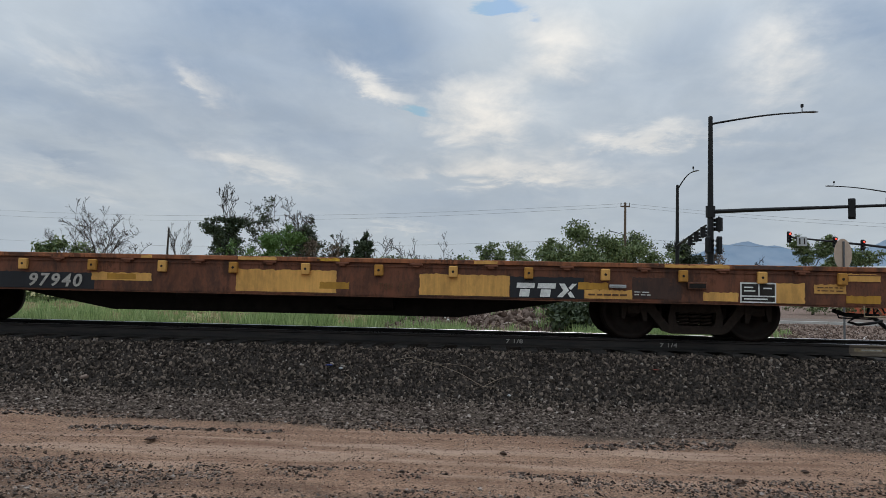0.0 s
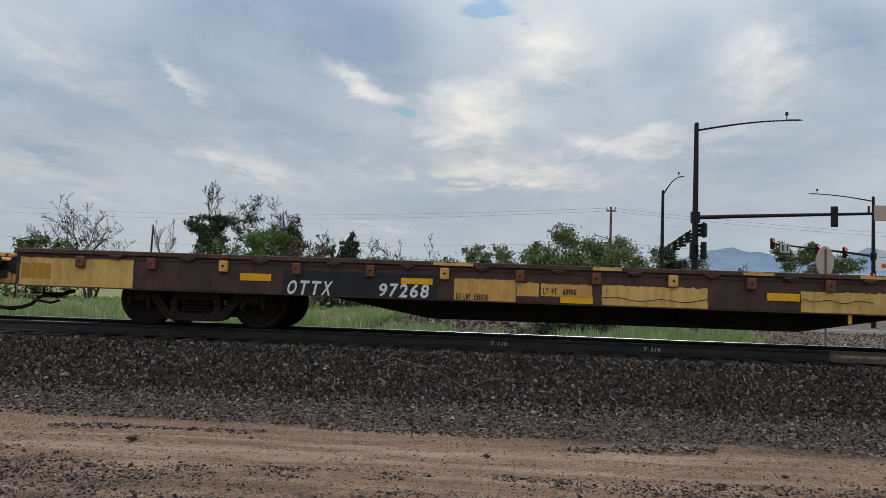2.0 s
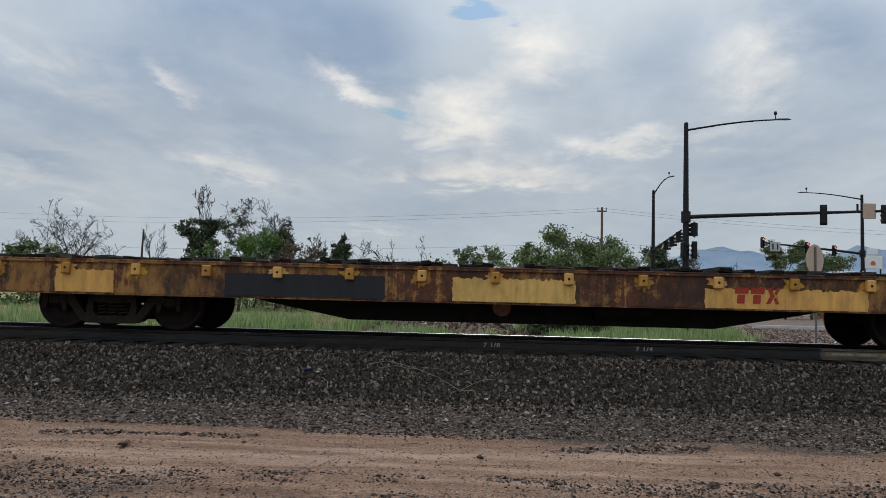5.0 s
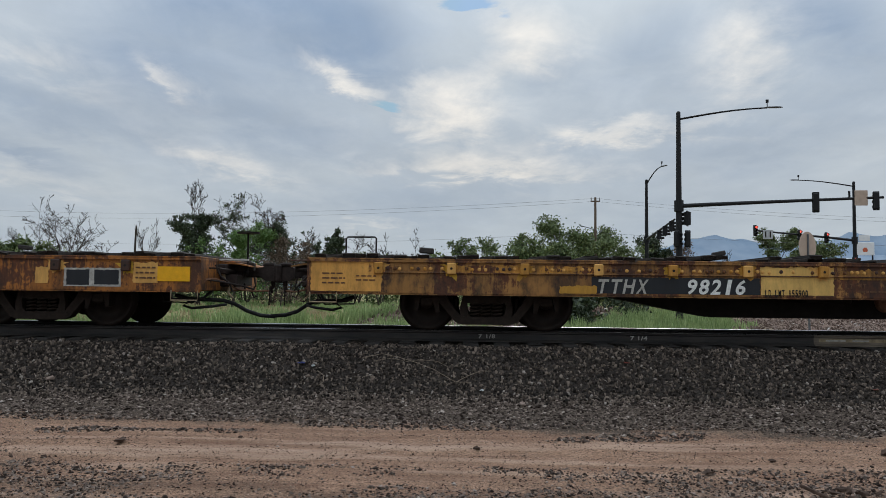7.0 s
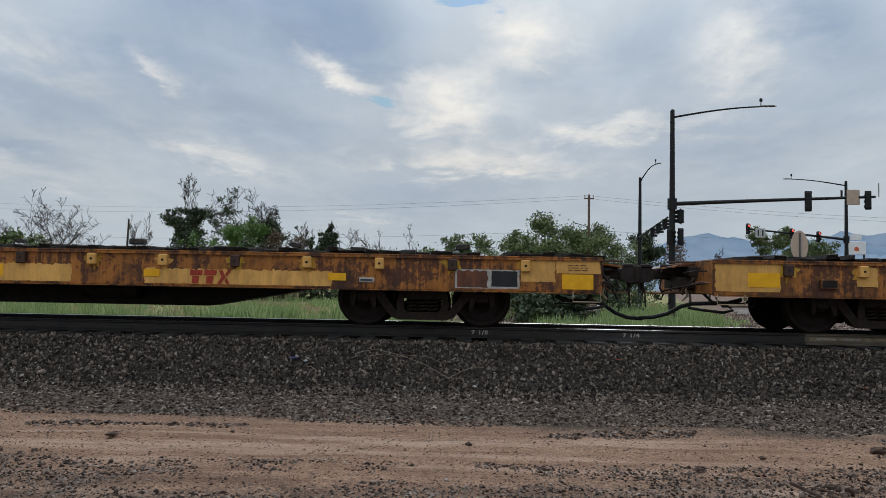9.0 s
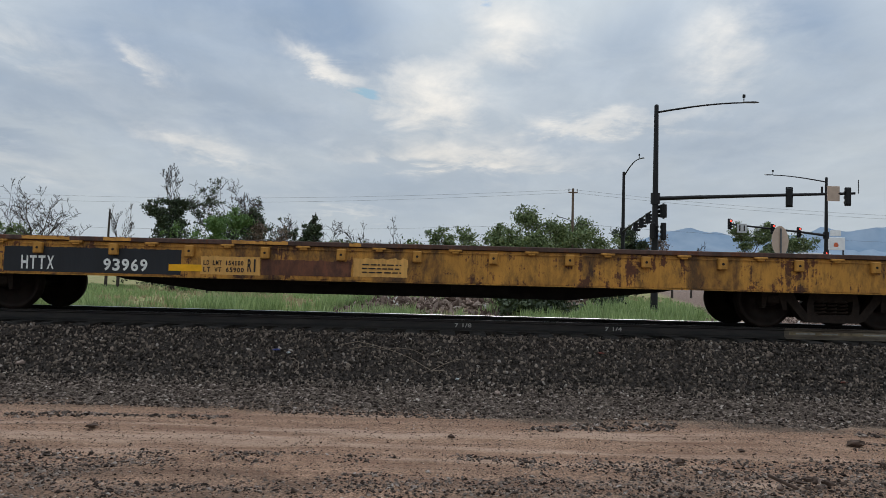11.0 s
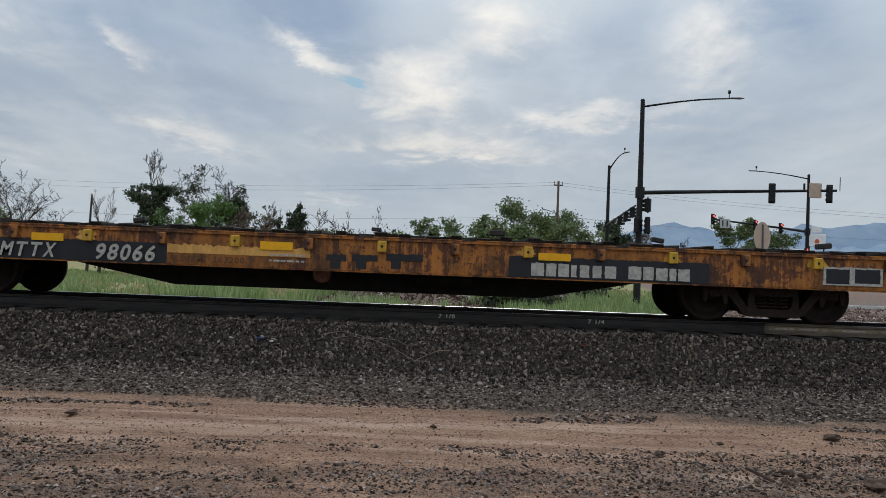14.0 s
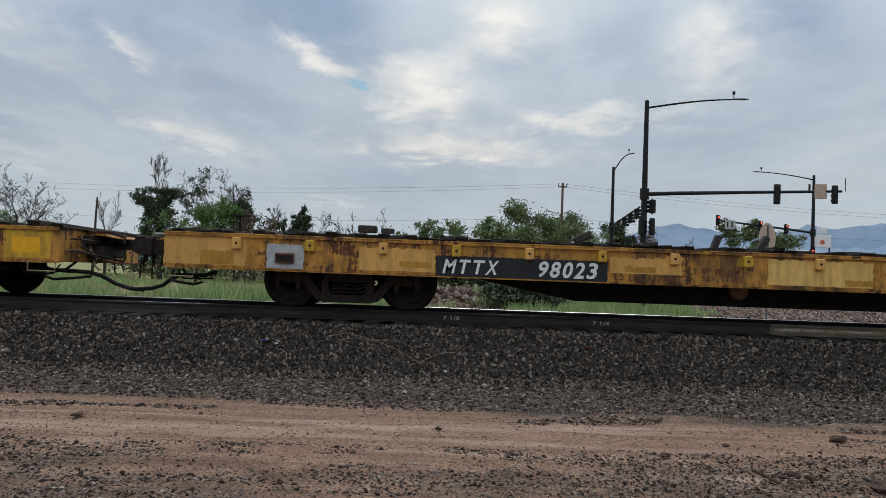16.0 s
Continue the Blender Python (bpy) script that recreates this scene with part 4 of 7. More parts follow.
def flat_car(key, origin_x, kind, T, body, spec):
    """One sixty-foot flat car. kind 1: riveted old car with a plank deck; kind 2: smooth car with a steel deck edge."""
    car = new("flat_car")
    car.matrix_basis = pose(origin_x, MID_Y, RAIL_Z)
    tagged(car, spec["label"], "flat car", "flat cars of the moving train")
    L0, L1 = -9.17, 9.15
    zt, zb = (1.055, 0.565) if kind == 2 else (1.06, 0.56)
    notch = spec.get("notch", (False, False))
    # side sills, both sides; the end pockets of the newer cars are real openings
    for side in (-1, 1):
        y0, y1 = (SIDE + 0.006, SIDE + 0.030) if side < 0 else (-SIDE - 0.030, -SIDE - 0.006)
        bm = bmesh.new()
        a, b = L0 + (0.86 if notch[0] else 0), L1 - (0.86 if notch[1] else 0)
        box(bm, a, b, y0, y1, zb, zt)
        for on, s in ((notch[0], -1), (notch[1], 1)):
            if on:
                e = L0 if s < 0 else L1
                i0, i1 = sorted((e, e - s * 0.86))
                h0, h1 = sorted((e - s * 0.24, e - s * 0.70))
                box(bm, i0, i1, y0, y1, 0.86, zt)
                box(bm, i0, i1, y0, y1, zb, 0.625)
                box(bm, i0, h0, y0, y1, 0.625, 0.86)
                box(bm, h1, i1, y0, y1, 0.625, 0.86)
        box(bm, L0, L1, min(y0, y1 - 0.05) if side > 0 else y0, y1 if side > 0 else y0 + 0.09, zb, zb + 0.012)
        part("side_sill", bm, body, car)
    for s, e in ((-1, L0), (1, L1)):
        bm = bmesh.new()
        box(bm, min(e, e - s * 0.05), max(e, e - s * 0.05), SIDE + 0.03, -SIDE - 0.03, zb + 0.02, zt, 0.006)
        part("end_sill", bm, body, car)
    # deck edge and floor
    bm = bmesh.new()
    if kind == 2:
        box(bm, L0 - 0.02, L1 + 0.02, SIDE - 0.035, -SIDE + 0.035, 1.06, 1.128, 0.008)
    else:
        box(bm, L0, L1, SIDE - 0.02, -SIDE + 0.02, 1.062, 1.085, 0.005)
    part("deck", bm, spec.get("edge", body), car)
    # fish-bellied centre sill with cross bearers
    belly = spec.get("belly", 0.335 if kind == 2 else 0.235)
    bm = bmesh.new()
    prism(bm, [(L0 + 0.1, 0.62), (-4.75, 0.60), (-4.3, 0.50), (-2.9, belly), (2.95, belly), (4.4, 0.50), (4.85, 0.60), (L1 - 0.1, 0.62), (L1 - 0.1, 1.0), (L0 + 0.1, 1.0)], -0.32, 0.32)
    part("centre_sill", bm, spec.get("sill", "under_black"), car)
    bearer = shared("bearer", lambda: mesh_of("cross_bearer", prism(bmesh.new(), [(-0.02, 0.8), (0.02, 0.8), (0.02, 1.05), (-0.02, 1.05)], -1.42, 1.42)))
    for i in range(-7, 8):
        place("cross_bearer", bearer, "under_black", car, pose(i * 1.22, 0, 0))
    # underfloor gear
    bm = bmesh.new()
    tube(bm, [(1.0, -0.55, 0.50), (1.9, -0.55, 0.50)], 0.16, 12)
    part("brake_cylinder", bm, "under_black", car)
    bm = bmesh.new()
    box(bm, -1.6, -0.9, -0.8, -0.42, 0.48, 0.74, 0.02)
    part("air_reservoir", bm, "under_black", car)
    bm = bmesh.new()
    tube(bm, [(-4.3, -0.75, 0.56), (4.3, -0.75, 0.56)], 0.018, 6)
    part("brake_rod", bm, "under_black", car)
    if kind == 1 and key > 3:
        # rusty drum of the brake gear hanging below the side
        bm = bmesh.new()
        lathe(bm, [(0.0, -0.03), (0.13, -0.03), (0.145, 0.0), (0.145, 0.06), (0.0, 0.06)], "y", 18)
        part("brake_drum", bm, "chain_rust", car, "rusty round brake drum", pose(-0.45, -0.9, 0.50))
    if spec.get("brake_box"):
        # yellow hand brake housing with its lever and chain, standing proud of the side
        bx = spec["brake_box"]
        bm = bmesh.new()
        prism(bm, [(bx - 0.28, 0.68), (bx - 0.12, 0.92), (bx + 0.10, 1.02), (bx + 0.24, 0.94), (bx + 0.22, 0.70), (bx + 0.06, 0.60), (bx - 0.16, 0.62)], SIDE - 0.15, SIDE + 0.0)
        bmesh.ops.bevel(bm, geom=list(bm.edges), offset=0.03, segments=2, affect="EDGES")
        part("brake_housing", bm, "yellow_faded", car, "yellow hand brake housing with dirt")
        bm = bmesh.new()
        prism(bm, [(bx - 0.52, 0.40), (bx - 0.42, 0.38), (bx - 0.10, 0.72), (bx - 0.18, 0.80)], SIDE - 0.12, SIDE - 0.03)
        part("brake_lever", bm, "yellow_faded", car)
        bm = bmesh.new()
        for i in range(22):
            k = i / 21
            p0 = Vector((bx - 1.2 + 0.75 * k, SIDE - 0.05, 0.44 - 0.02 * k - 0.12 * 4 * k * (1 - k)))
            box(bm, p0.x - 0.02, p0.x + 0.02, p0.y - (0.012 if i % 2 else 0.004), p0.y + (0.012 if i % 2 else 0.004), p0.z - (0.004 if i % 2 else 0.012), p0.z + (0.004 if i % 2 else 0.012))
        part("chain", bm, "chain_rust", car, "hanging rusty chain")
    if spec.get("hanger"):
        for x, mat in spec["hanger"]:
            bm = bmesh.new()
            box(bm, x - 0.028, x + 0.028, SIDE + 0.01, SIDE + 0.03, 0.42, 0.57, 0.005)
            part("hanger", bm, mat, car)
    # stake pockets and tie-down lugs
    pk = shared("pocket", pocket_mesh)
    lug = shared("lug", lug_mesh)
    px0, pitch, cnt, zc = spec["pockets"]
    for i in range(cnt):
        x = px0 + i * pitch
        if not (L0 + 0.15 < x < L1 - 0.15):
            continue
        col = spec.get("pocket_mat", body)
        col = col[i % len(col)] if isinstance(col, (list, tuple)) else col
        me = shared(("pocket", col), lambda: pk.copy())
        if not me.materials:
            me.materials.append(MATS[col])
            me.materials.append(MATS["under_black"])
        place("stake_pocket", me, col, car, pose(x, SIDE + 0.006, zc, 0, 0, 0))
        if kind == 1 and col in ("cream_patch", "yellow_bright", "ochre_worn", "dark_brown") and i % 5 != 3:
            # old paint splashed round the pocket
            rng = random.Random(key * 101 + i)
            n = 26
            pts = []
            for q in range(n):
                a = 2 * math.pi * q / n
                rad = rng.uniform(0.55, 1.0) * (1.35 if rng.random() < 0.2 else 1.0)
                pts.append((x + math.cos(a) * 0.155 * rad + rng.uniform(-.01, .01), min(1.028, zc + 0.01 + math.sin(a) * (0.16 if math.sin(a) < 0 else 0.09) * rad)))
            bm = bmesh.new()
            prism(bm, pts, SIDE + 0.0012, SIDE + 0.006)
            bmesh.ops.recalc_face_normals(bm, faces=bm.faces)
            part("paint_splash", bm, ("yellow_bright", "mustard_patch", "cream_patch")[(i + key) % 3], car)
        if spec.get("rivets") and i + 1 < cnt:
            # a ledge below a row of rivet heads between the pockets
            bm = bmesh.new()
            box(bm, x + 0.07, x + pitch - 0.07, SIDE - 0.022, SIDE + 0.006, 0.868, 0.884, 0.003)
            part("ledge", bm, body, car)
            rng = random.Random(i)
            for q in range(10):
                if rng.random() < 0.22:
                    continue
                rm = ("cream_patch", "ochre_worn", "orange_rusty", "dark_rust")[0 if rng.random() < 0.3 else rng.randrange(4)]
                place("rivet", shared(("rivet", rm), rivet_mesh), rm, car, pose(x + 0.14 + q * (pitch - 0.28) / 9 + rng.uniform(-.012, .012), SIDE + 0.001, 0.935 + rng.uniform(-.008, .008)))
        xm = x + pitch / 2
        if kind == 2 and xm < L1 - 0.3:
            me = shared(("lug", body), lambda: lug.copy())
            place("tie_down_lug", me, body, car, pose(xm, SIDE - 0.005, 1.045))
    bm = bmesh.new()
    box(bm, L0, L1, SIDE - 0.022, SIDE + 0.007, zb - 0.012, zb + 0.004)
    part("bottom_flange", bm, body, car)
    if kind == 1:
        bm = bmesh.new()
        box(bm, L0, L1, SIDE - 0.030, SIDE + 0.006, 1.030, 1.060)
        part("top_flange", bm, body, car)
    if kind == 2:
        bm = bmesh.new()
        box(bm, L0, L1, SIDE - 0.012, SIDE + 0.004, 1.005, 1.018)
        part("weld_strip", bm, body, car)
    else:
        # worn plank deck, boards uneven and some broken up
        rng = random.Random(key * 7 + 1)
        x, k = L0 + 0.12, 0
        ragged = spec.get("ragged", 0.5)
        while x < L1 - 0.1:
            me = shared(("plank", k % 4), lambda: plank_mesh(k % 4))
            x += PLANK_W[k % 4]
            if rng.random() > 0.04:
                up = rng.uniform(-0.022, 0.008) + (rng.uniform(0.01, 0.035) if rng.random() < ragged * 0.3 else 0)
                place("plank", me, "deck_wood", car, pose(x, rng.uniform(-.025, .02), 1.113 + up, rng.uniform(-.5, .5), rng.uniform(-4, 4), rng.uniform(-.4, .4)))
            x += PLANK_W[k % 4] + rng.uniform(0.002, 0.010)
            k += 1
        rc = shared("chunk", lambda: mesh_of("chunk", box(bmesh.new(), -0.09, 0.09, -0.05, 0.05, -0.035, 0.035, 0.012)))
        for x, tilt, size in spec.get("junk", ()):
            place("wood_chunk", rc, "deck_wood", car, pose(x, -1.36, 1.165 + size * 0.035, 0, tilt, 0) @ Matrix.Diagonal((size, 1.2, size, 1)))
    # paint: patches, panels, lettering
    y = SIDE + 0.006
    for n, (x0, x1, z0, z1, mat) in enumerate(sorted(spec.get("patches", ()), key=lambda q: q[4] == "reflector_yellow")):
        lay = 0.003 + 0.0008 * n
        rough = {"reflector_yellow": 0.0, "stencil_white": 0.0, "black_panel": 0.004, "stencil_grey": 0.004, "grey_plate": 0.006}.get(mat, 0.006 if kind == 2 else 0.011)
        bm = bmesh.new()
        ragged_patch(bm, x0, x1, z0, z1, y - lay, y, rough, key * 31 + n)
        nm = {"reflector_yellow": "reflector", "black_panel": "number_panel"}.get(mat, "paint_patch")
        part(nm, bm, mat, car)
    y -= 0.003 + 0.0008 * len(spec.get("patches", ()))
    for txt, x0, x1, z0, z1, mat, sh in spec.get("texts", ()):
        lettering(txt, x1 - x0, z1 - z0, sh, mat, car, x0, y, z0)
    for x0, x1, z0, z1, mat, lean in spec.get("marks", ()):
        logo_bars(x0, x1, z0, z1, mat, car, y, lean)
    for x0, x1, z0, z1, rows, mat in spec.get("small", ()):
        writing_bars(x0, x1, z0, z1, rows, mat, car, y)
    for x0, x1, z0 in spec.get("cables", ()):
        bm = bmesh.new()
        tube(bm, [(x0 + (x1 - x0) * i / 16, SIDE - 0.035, z0 + 0.02 * math.sin(i * 0.9 + x0) - 0.02 * math.sin(i * math.pi / 16)) for i in range(17)], 0.006, 5)
        part("loose_cable", bm, "under_black", car, "thin dark cable along the side")
    for n, (x0, x1, mat) in enumerate(spec.get("lips", ())):
        bm = bmesh.new()
        ragged_patch(bm, x0, x1, 1.070, 1.118, SIDE - 0.040, SIDE - 0.033, 0.006, key * 17 + n)
        part("paint_patch", bm, mat, car)
    for x0, x1, z0, z1 in spec.get("plates", ()):
        data_plate(x0, x1, z0, z1, car, y)
    for x0, x1, z0, z1, mat in spec.get("fixtures", ()):
        bm = bmesh.new()
        box(bm, x0, x1, y - 0.035, y, z0, z1, 0.008)
        holder = part("card_holder", bm, mat, car)
        bm = bmesh.new()
        box(bm, x0 + 0.02, x1 - 0.02, y - 0.042, y - 0.0345, z0 + 0.025, z1 - 0.025)
        part("card_slot", bm, "under_black", holder)
    for x in (-T / 2, T / 2):
        add_truck(car, x, spec.get("truck_bar", False))
    for s in (-1, 1):
        add_end(car, s, spec.get("front" if s > 0 else "rear", {}), body)
    return car


# ---- beyond the track: plants ----
def limb_tree(rng, height, spread, levels, trunk_r, lean=0.0, up=-0.05, forks=(2, 4), stems=1):
    """Branch segments (from, to, radius, radius) of a tree grown from its root, and the twig ends."""
    segs, tips = [], []

    def grow(p, d, length, r, level):
        n = 4 if level < 2 else 3
        q, cur = p, d
        bend = Vector((rng.uniform(-1, 1), rng.uniform(-1, 1), rng.uniform(-0.1, 0.5))) * 0.13
        for i in range(n):
            cur = (cur + bend + Vector((rng.uniform(-1, 1), rng.uniform(-1, 1), rng.uniform(-0.4, 0.5))) * 0.17).normalized()
            nxt = q + cur * (length / n)
            r0, r1 = r * (1 - 0.5 * i / n), r * (1 - 0.5 * (i + 1) / n)
            segs.append((q, nxt, r0, r1))
            if level < levels and (level > 0 or i > 0 or stems > 1):
                last = i == n - 1
                for _ in range(rng.randint(*forks) if last else (1 if rng.random() < 0.62 else 0)):
                    side = Vector((rng.uniform(-1, 1), rng.uniform(-1, 1), 0)).normalized()
                    nd = (cur * (0.72 + up) + side * spread * rng.uniform(0.5, 1.15) + Vector((0, 0, up * 0.35))).normalized()
                    grow(nxt, nd, length * rng.uniform(0.40, 0.70), max(0.007, r1 * rng.uniform(0.5, 0.75)), level + 1)
            q = nxt
        if level >= levels - 1:
            tips.append(q)
    for i in range(stems):
        off = (i - (stems - 1) / 2) if stems > 1 else 0.0
        grow(Vector((off * 0.3, rng.uniform(-.2, .2), -0.1)), Vector((lean + off * 0.5, rng.uniform(-.2, .2), 1)).normalized(), height * (0.42 if stems == 1 else rng.uniform(0.36, 0.5)), trunk_r * (1 if stems == 1 else rng.uniform(0.55, 0.8)), 0)
    top = max(max(s[1].z for s in segs), 0.1)
    k = height / top
    return [(a * k, b * k, r0, r1) for a, b, r0, r1 in segs], [t * k for t in tips]


def limbs_mesh(segs, least=0.0):
    V, F = [], []
    for a, b, r0, r1 in segs:
        d = (b - a).normalized()
        u = d.orthogonal().normalized()
        w = d.cross(u)
        base, n = len(V), 5 if r0 > 0.05 else 3
        for p, r in ((a, max(r0, least)), (b, max(r1, least))):
            V += [p + r * (math.cos(6.2832 * i / n) * u + math.sin(6.2832 * i / n) * w) for i in range(n)]
        F += [(base + i, base + (i + 1) % n, base + n + (i + 1) % n, base + n + i) for i in range(n)]
    me = bpy.data.meshes.new("limbs")
    me.from_pydata([tuple(v) for v in V], [], F)
    return me


def leaves_mesh(rng, centres, per, radius, size, squash=0.8):
    V, F = [], []
    for c in centres:
        cr = radius * rng.uniform(0.5, 1.2)
        for _ in range(per):
            d = Vector((rng.gauss(0, 1), rng.gauss(0, 1), rng.gauss(0, squash)))
            p = c + d * cr * 0.55
            n = Vector((rng.uniform(-1, 1), rng.uniform(-1, 1), rng.uniform(-0.4, 1))).normalized()
            u = n.orthogonal().normalized()
            u = (Matrix.Rotation(rng.uniform(0, 6.28), 3, n) @ u) * size * rng.uniform(0.6, 1.4)
            w = n.cross(u) * 0.55
            b = len(V)
            V += [p - u, p + w, p + u, p - w]
            F.append((b, b + 1, b + 2, b + 3))
    me = bpy.data.meshes.new("crown")
    me.from_pydata([tuple(v) for v in V], [], F)
    return me


def tree(seed, x, y, height, width, leaf, label, bark="bark_grey", levels=4, per=22, size=0.14, cover=1.0, name="tree", lean=0.0, spread=0.75, low=0.0, clump=0.55, least=0.018, forks=(2, 4), stems=1, leaf_top=1.0):
    rng = random.Random(seed)
    segs, tips = limb_tree(rng, height, spread, levels, 0.021 * height, lean, forks=forks, stems=stems)
    half = max(max(abs(s[1].x) for s in segs), 0.1)
    k = width / 2 / half
    segs = [(Vector((a.x * k, a.y * k, a.z)), Vector((b.x * k, b.y * k, b.z)), r0, r1) for a, b, r0, r1 in segs]
    tips = [Vector((t.x * k, t.y * k, t.z)) for t in tips]
    ob = new(name)
    ob.matrix_basis = pose(x, y, ground_z(x, y) - 0.05)
    tagged(ob, label, "shrub" if name == "shrub" else "tree")
    place("trunk", limbs_mesh(segs, least), bark, ob)
    if leaf:
        pts = [t for t in tips if rng.random() < cover and t.z < leaf_top * height]
        if low:
            pts += [Vector((rng.uniform(-.5, .5) * width, rng.uniform(-.5, .5) * width, rng.uniform(0.05, low) * height)) for _ in range(int(len(pts) * 0.5) + 12)]
        if len(pts) > 260:
            pts = rng.sample(pts, 260)
        place("crown", leaves_mesh(rng, pts, per, clump * width / 6, size), leaf, ob)
    return ob


def at(sx, d):
    return sx * d, d


def plant_all():
    bare = "leafless grey tree with fine spreading branches"
    T = [
        # seed, bearing, distance, top, width, leaf, label, extra
        (11, -0.540, 60, 0.126, 8.2, None, bare, dict(levels=4, forks=(2, 3), stems=4, spread=1.25, least=0.014)),
        (21, -0.625, 62, 0.066, 6.0, "leaf_mid", "low green leafy tree beside the grass", dict(levels=3, per=30, low=0.6)),
        (12, -0.600, 66, 0.098, 5.0, None, bare, dict(levels=4, forks=(2, 3), stems=2, spread=1.25, least=0.014)),
        (23, -0.460, 60, 0.084, 0.5, None, "bare dead trunk standing upright", dict(levels=0, spread=0.2)),
        (24, -0.443, 61, 0.096, 2.4, None, "thin leafless tree with upright twigs", dict(levels=4, forks=(2, 3), spread=0.75, least=0.013)),
        (31, -0.368, 60, 0.148, 3.8, "leaf_dark", "tall dead tree with dark leaves on its lower limbs", dict(levels=5, forks=(2, 3), spread=1.0, cover=0.5, per=22, clump=0.45, size=0.085, leaf_top=0.70, least=0.014)),
        (32, -0.305, 63, 0.131, 6.4, "leaf_dark", "broad dark green leafy tree with an open crown", dict(levels=4, forks=(2, 4), stems=2, spread=1.2, cover=0.9, per=24, clump=0.38, size=0.085, low=0.6)),
        (33, -0.322, 56, 0.090, 5.6, "leaf_bright", "bright green leafy bush tree in front of darker ones", dict(levels=4, per=40, low=0.8, clump=0.42, size=0.085)),
        (36, -0.268, 62, 0.131, 5.0, "leaf_dark", "half dead tree with bare upper limbs and few leaves", dict(levels=5, forks=(2, 3), stems=2, spread=1.1, cover=0.3, per=16, clump=0.42, size=0.085, leaf_top=0.70, low=0.5, least=0.014)),
        (34, -0.245, 61, 0.105, 4.6, "leaf_dark", "half dead tree with sparse leaves and bare limbs", dict(levels=5, forks=(2, 3), stems=2, spread=1.1, cover=0.5, per=20, clump=0.42, size=0.085, low=0.6, least=0.014)),
        (35, -0.258, 57, 0.072, 4.2, "leaf_dry", "dry brown shrub among the trees", dict(levels=4, per=18, low=0.7, name="shrub", size=0.07)),
        (37, -0.372, 60, 0.085, 3.6, "leaf_dark", "low dark green shrub under the tall trees", dict(levels=3, per=50, low=0.8, name="shrub", size=0.09)),
        (41, -0.217, 68, 0.080, 3.6, None, bare, dict(levels=4, forks=(2, 3), stems=3, spread=1.25, least=0.014)),
        (42, -0.188, 66, 0.087, 3.0, "leaf_dark", "half leafless tree with one dark leafy clump", dict(levels=4, forks=(2, 3), stems=2, cover=0.05, per=40, least=0.014)),
        (43, -0.183, 63, 0.069, 2.2, "leaf_dark", "small dark green shrub below bare trees", dict(levels=3, per=40, low=0.8, name="shrub", size=0.10)),
        (48, -0.205, 63, 0.062, 2.0, "leaf_dark", "small dark green shrub below bare trees", dict(levels=3, per=40, low=0.8, name="shrub", size=0.10)),
        (49, -0.155, 66, 0.077, 3.6, None, bare, dict(levels=4, forks=(2, 3), stems=3, spread=1.25, least=0.014)),
        (44, -0.120, 66, 0.079, 4.2, None, bare, dict(levels=4, forks=(2, 3), stems=3, spread=1.25, least=0.014)),
        (45, -0.072, 66, 0.085, 3.8, None, bare, dict(levels=4, forks=(2, 3), stems=3, spread=1.25, least=0.014)),
        (46, -0.14, 70, 0.047, 6.0, "leaf_mid", "low grey-green shrub at the field edge", dict(levels=3, per=26, low=0.8, name="shrub")),
        (47, -0.03, 72, 0.046, 7.0, "leaf_mid", "low grey-green shrub at the field edge", dict(levels=3, per=26, low=0.8, name="shrub")),
        (51, -0.005, 78, 0.072, 3.8, "leaf_mid", "small leafy tree with an open crown", dict(levels=3, per=30, low=0.5, size=0.115)),
        (52, 0.035, 80, 0.066, 6.0, "leaf_mid", "small leafy tree with an open crown", dict(levels=3, per=34, low=0.6, size=0.115)),
        (61, 0.108, 66, 0.099, 6.4, "leaf_mid", "large full green tree with an uneven crown", dict(levels=4, per=40, low=0.8, clump=0.6, size=0.115)),
        (62, 0.072, 64, 0.076, 4.6, "leaf_mid", "green leafy tree with light leaves", dict(levels=3, per=56, low=0.8, size=0.115)),
        (63, 0.150, 74, 0.086, 7.5, "leaf_mid", "broad green leafy tree", dict(levels=4, per=36, low=0.8, clump=0.55, size=0.115)),
        (64, 0.192, 76, 0.077, 7.5, "leaf_mid", "broad green leafy tree with yellowish leaves", dict(levels=4, per=36, low=0.8, clump=0.55, size=0.115)),
        (65, 0.225, 80, 0.073, 6.0, "leaf_dark", "dark green leafy tree behind the signal posts", dict(levels=4, per=40, low=0.7, size=0.115)),
        (71, 0.300, 84, 0.068, 6.5, "leaf_dry", "reddish leafless shrub with a few dry leaves", dict(levels=4, cover=0.25, per=10, name="shrub")),
        (72, 0.325, 86, 0.060, 5.0, None, "low leafless brown tree", dict(levels=4)),
        (73, 0.405, 88, 0.085, 5.0, "leaf_mid", "green leafy tree behind the round sign", dict(levels=4, per=40, low=0.6, size=0.115)),
        (74, 0.440, 92, 0.070, 6.0, "leaf_mid", "green leafy tree with a loose crown", dict(levels=4, per=40, low=0.6, size=0.115)),
        (81, 0.118, 27, -0.004, 2.6, "leaf_dark", "dark green weedy shrub beside the track", dict(levels=3, per=30, low=0.9, name="shrub", size=0.09)),
        (82, 0.15, 44, 0.02, 6.5, "leaf_dark", "dense dark green shrub at the field edge", dict(levels=3, per=50, low=0.9, name="shrub")),
        (83, 0.07, 46, 0.02, 6.5, "leaf_dark", "dense dark green shrub at the field edge", dict(levels=3, per=50, low=0.9, name="shrub")),
    ]
    # undergrowth along the field edge, below the trees
    grow = random.Random(77)
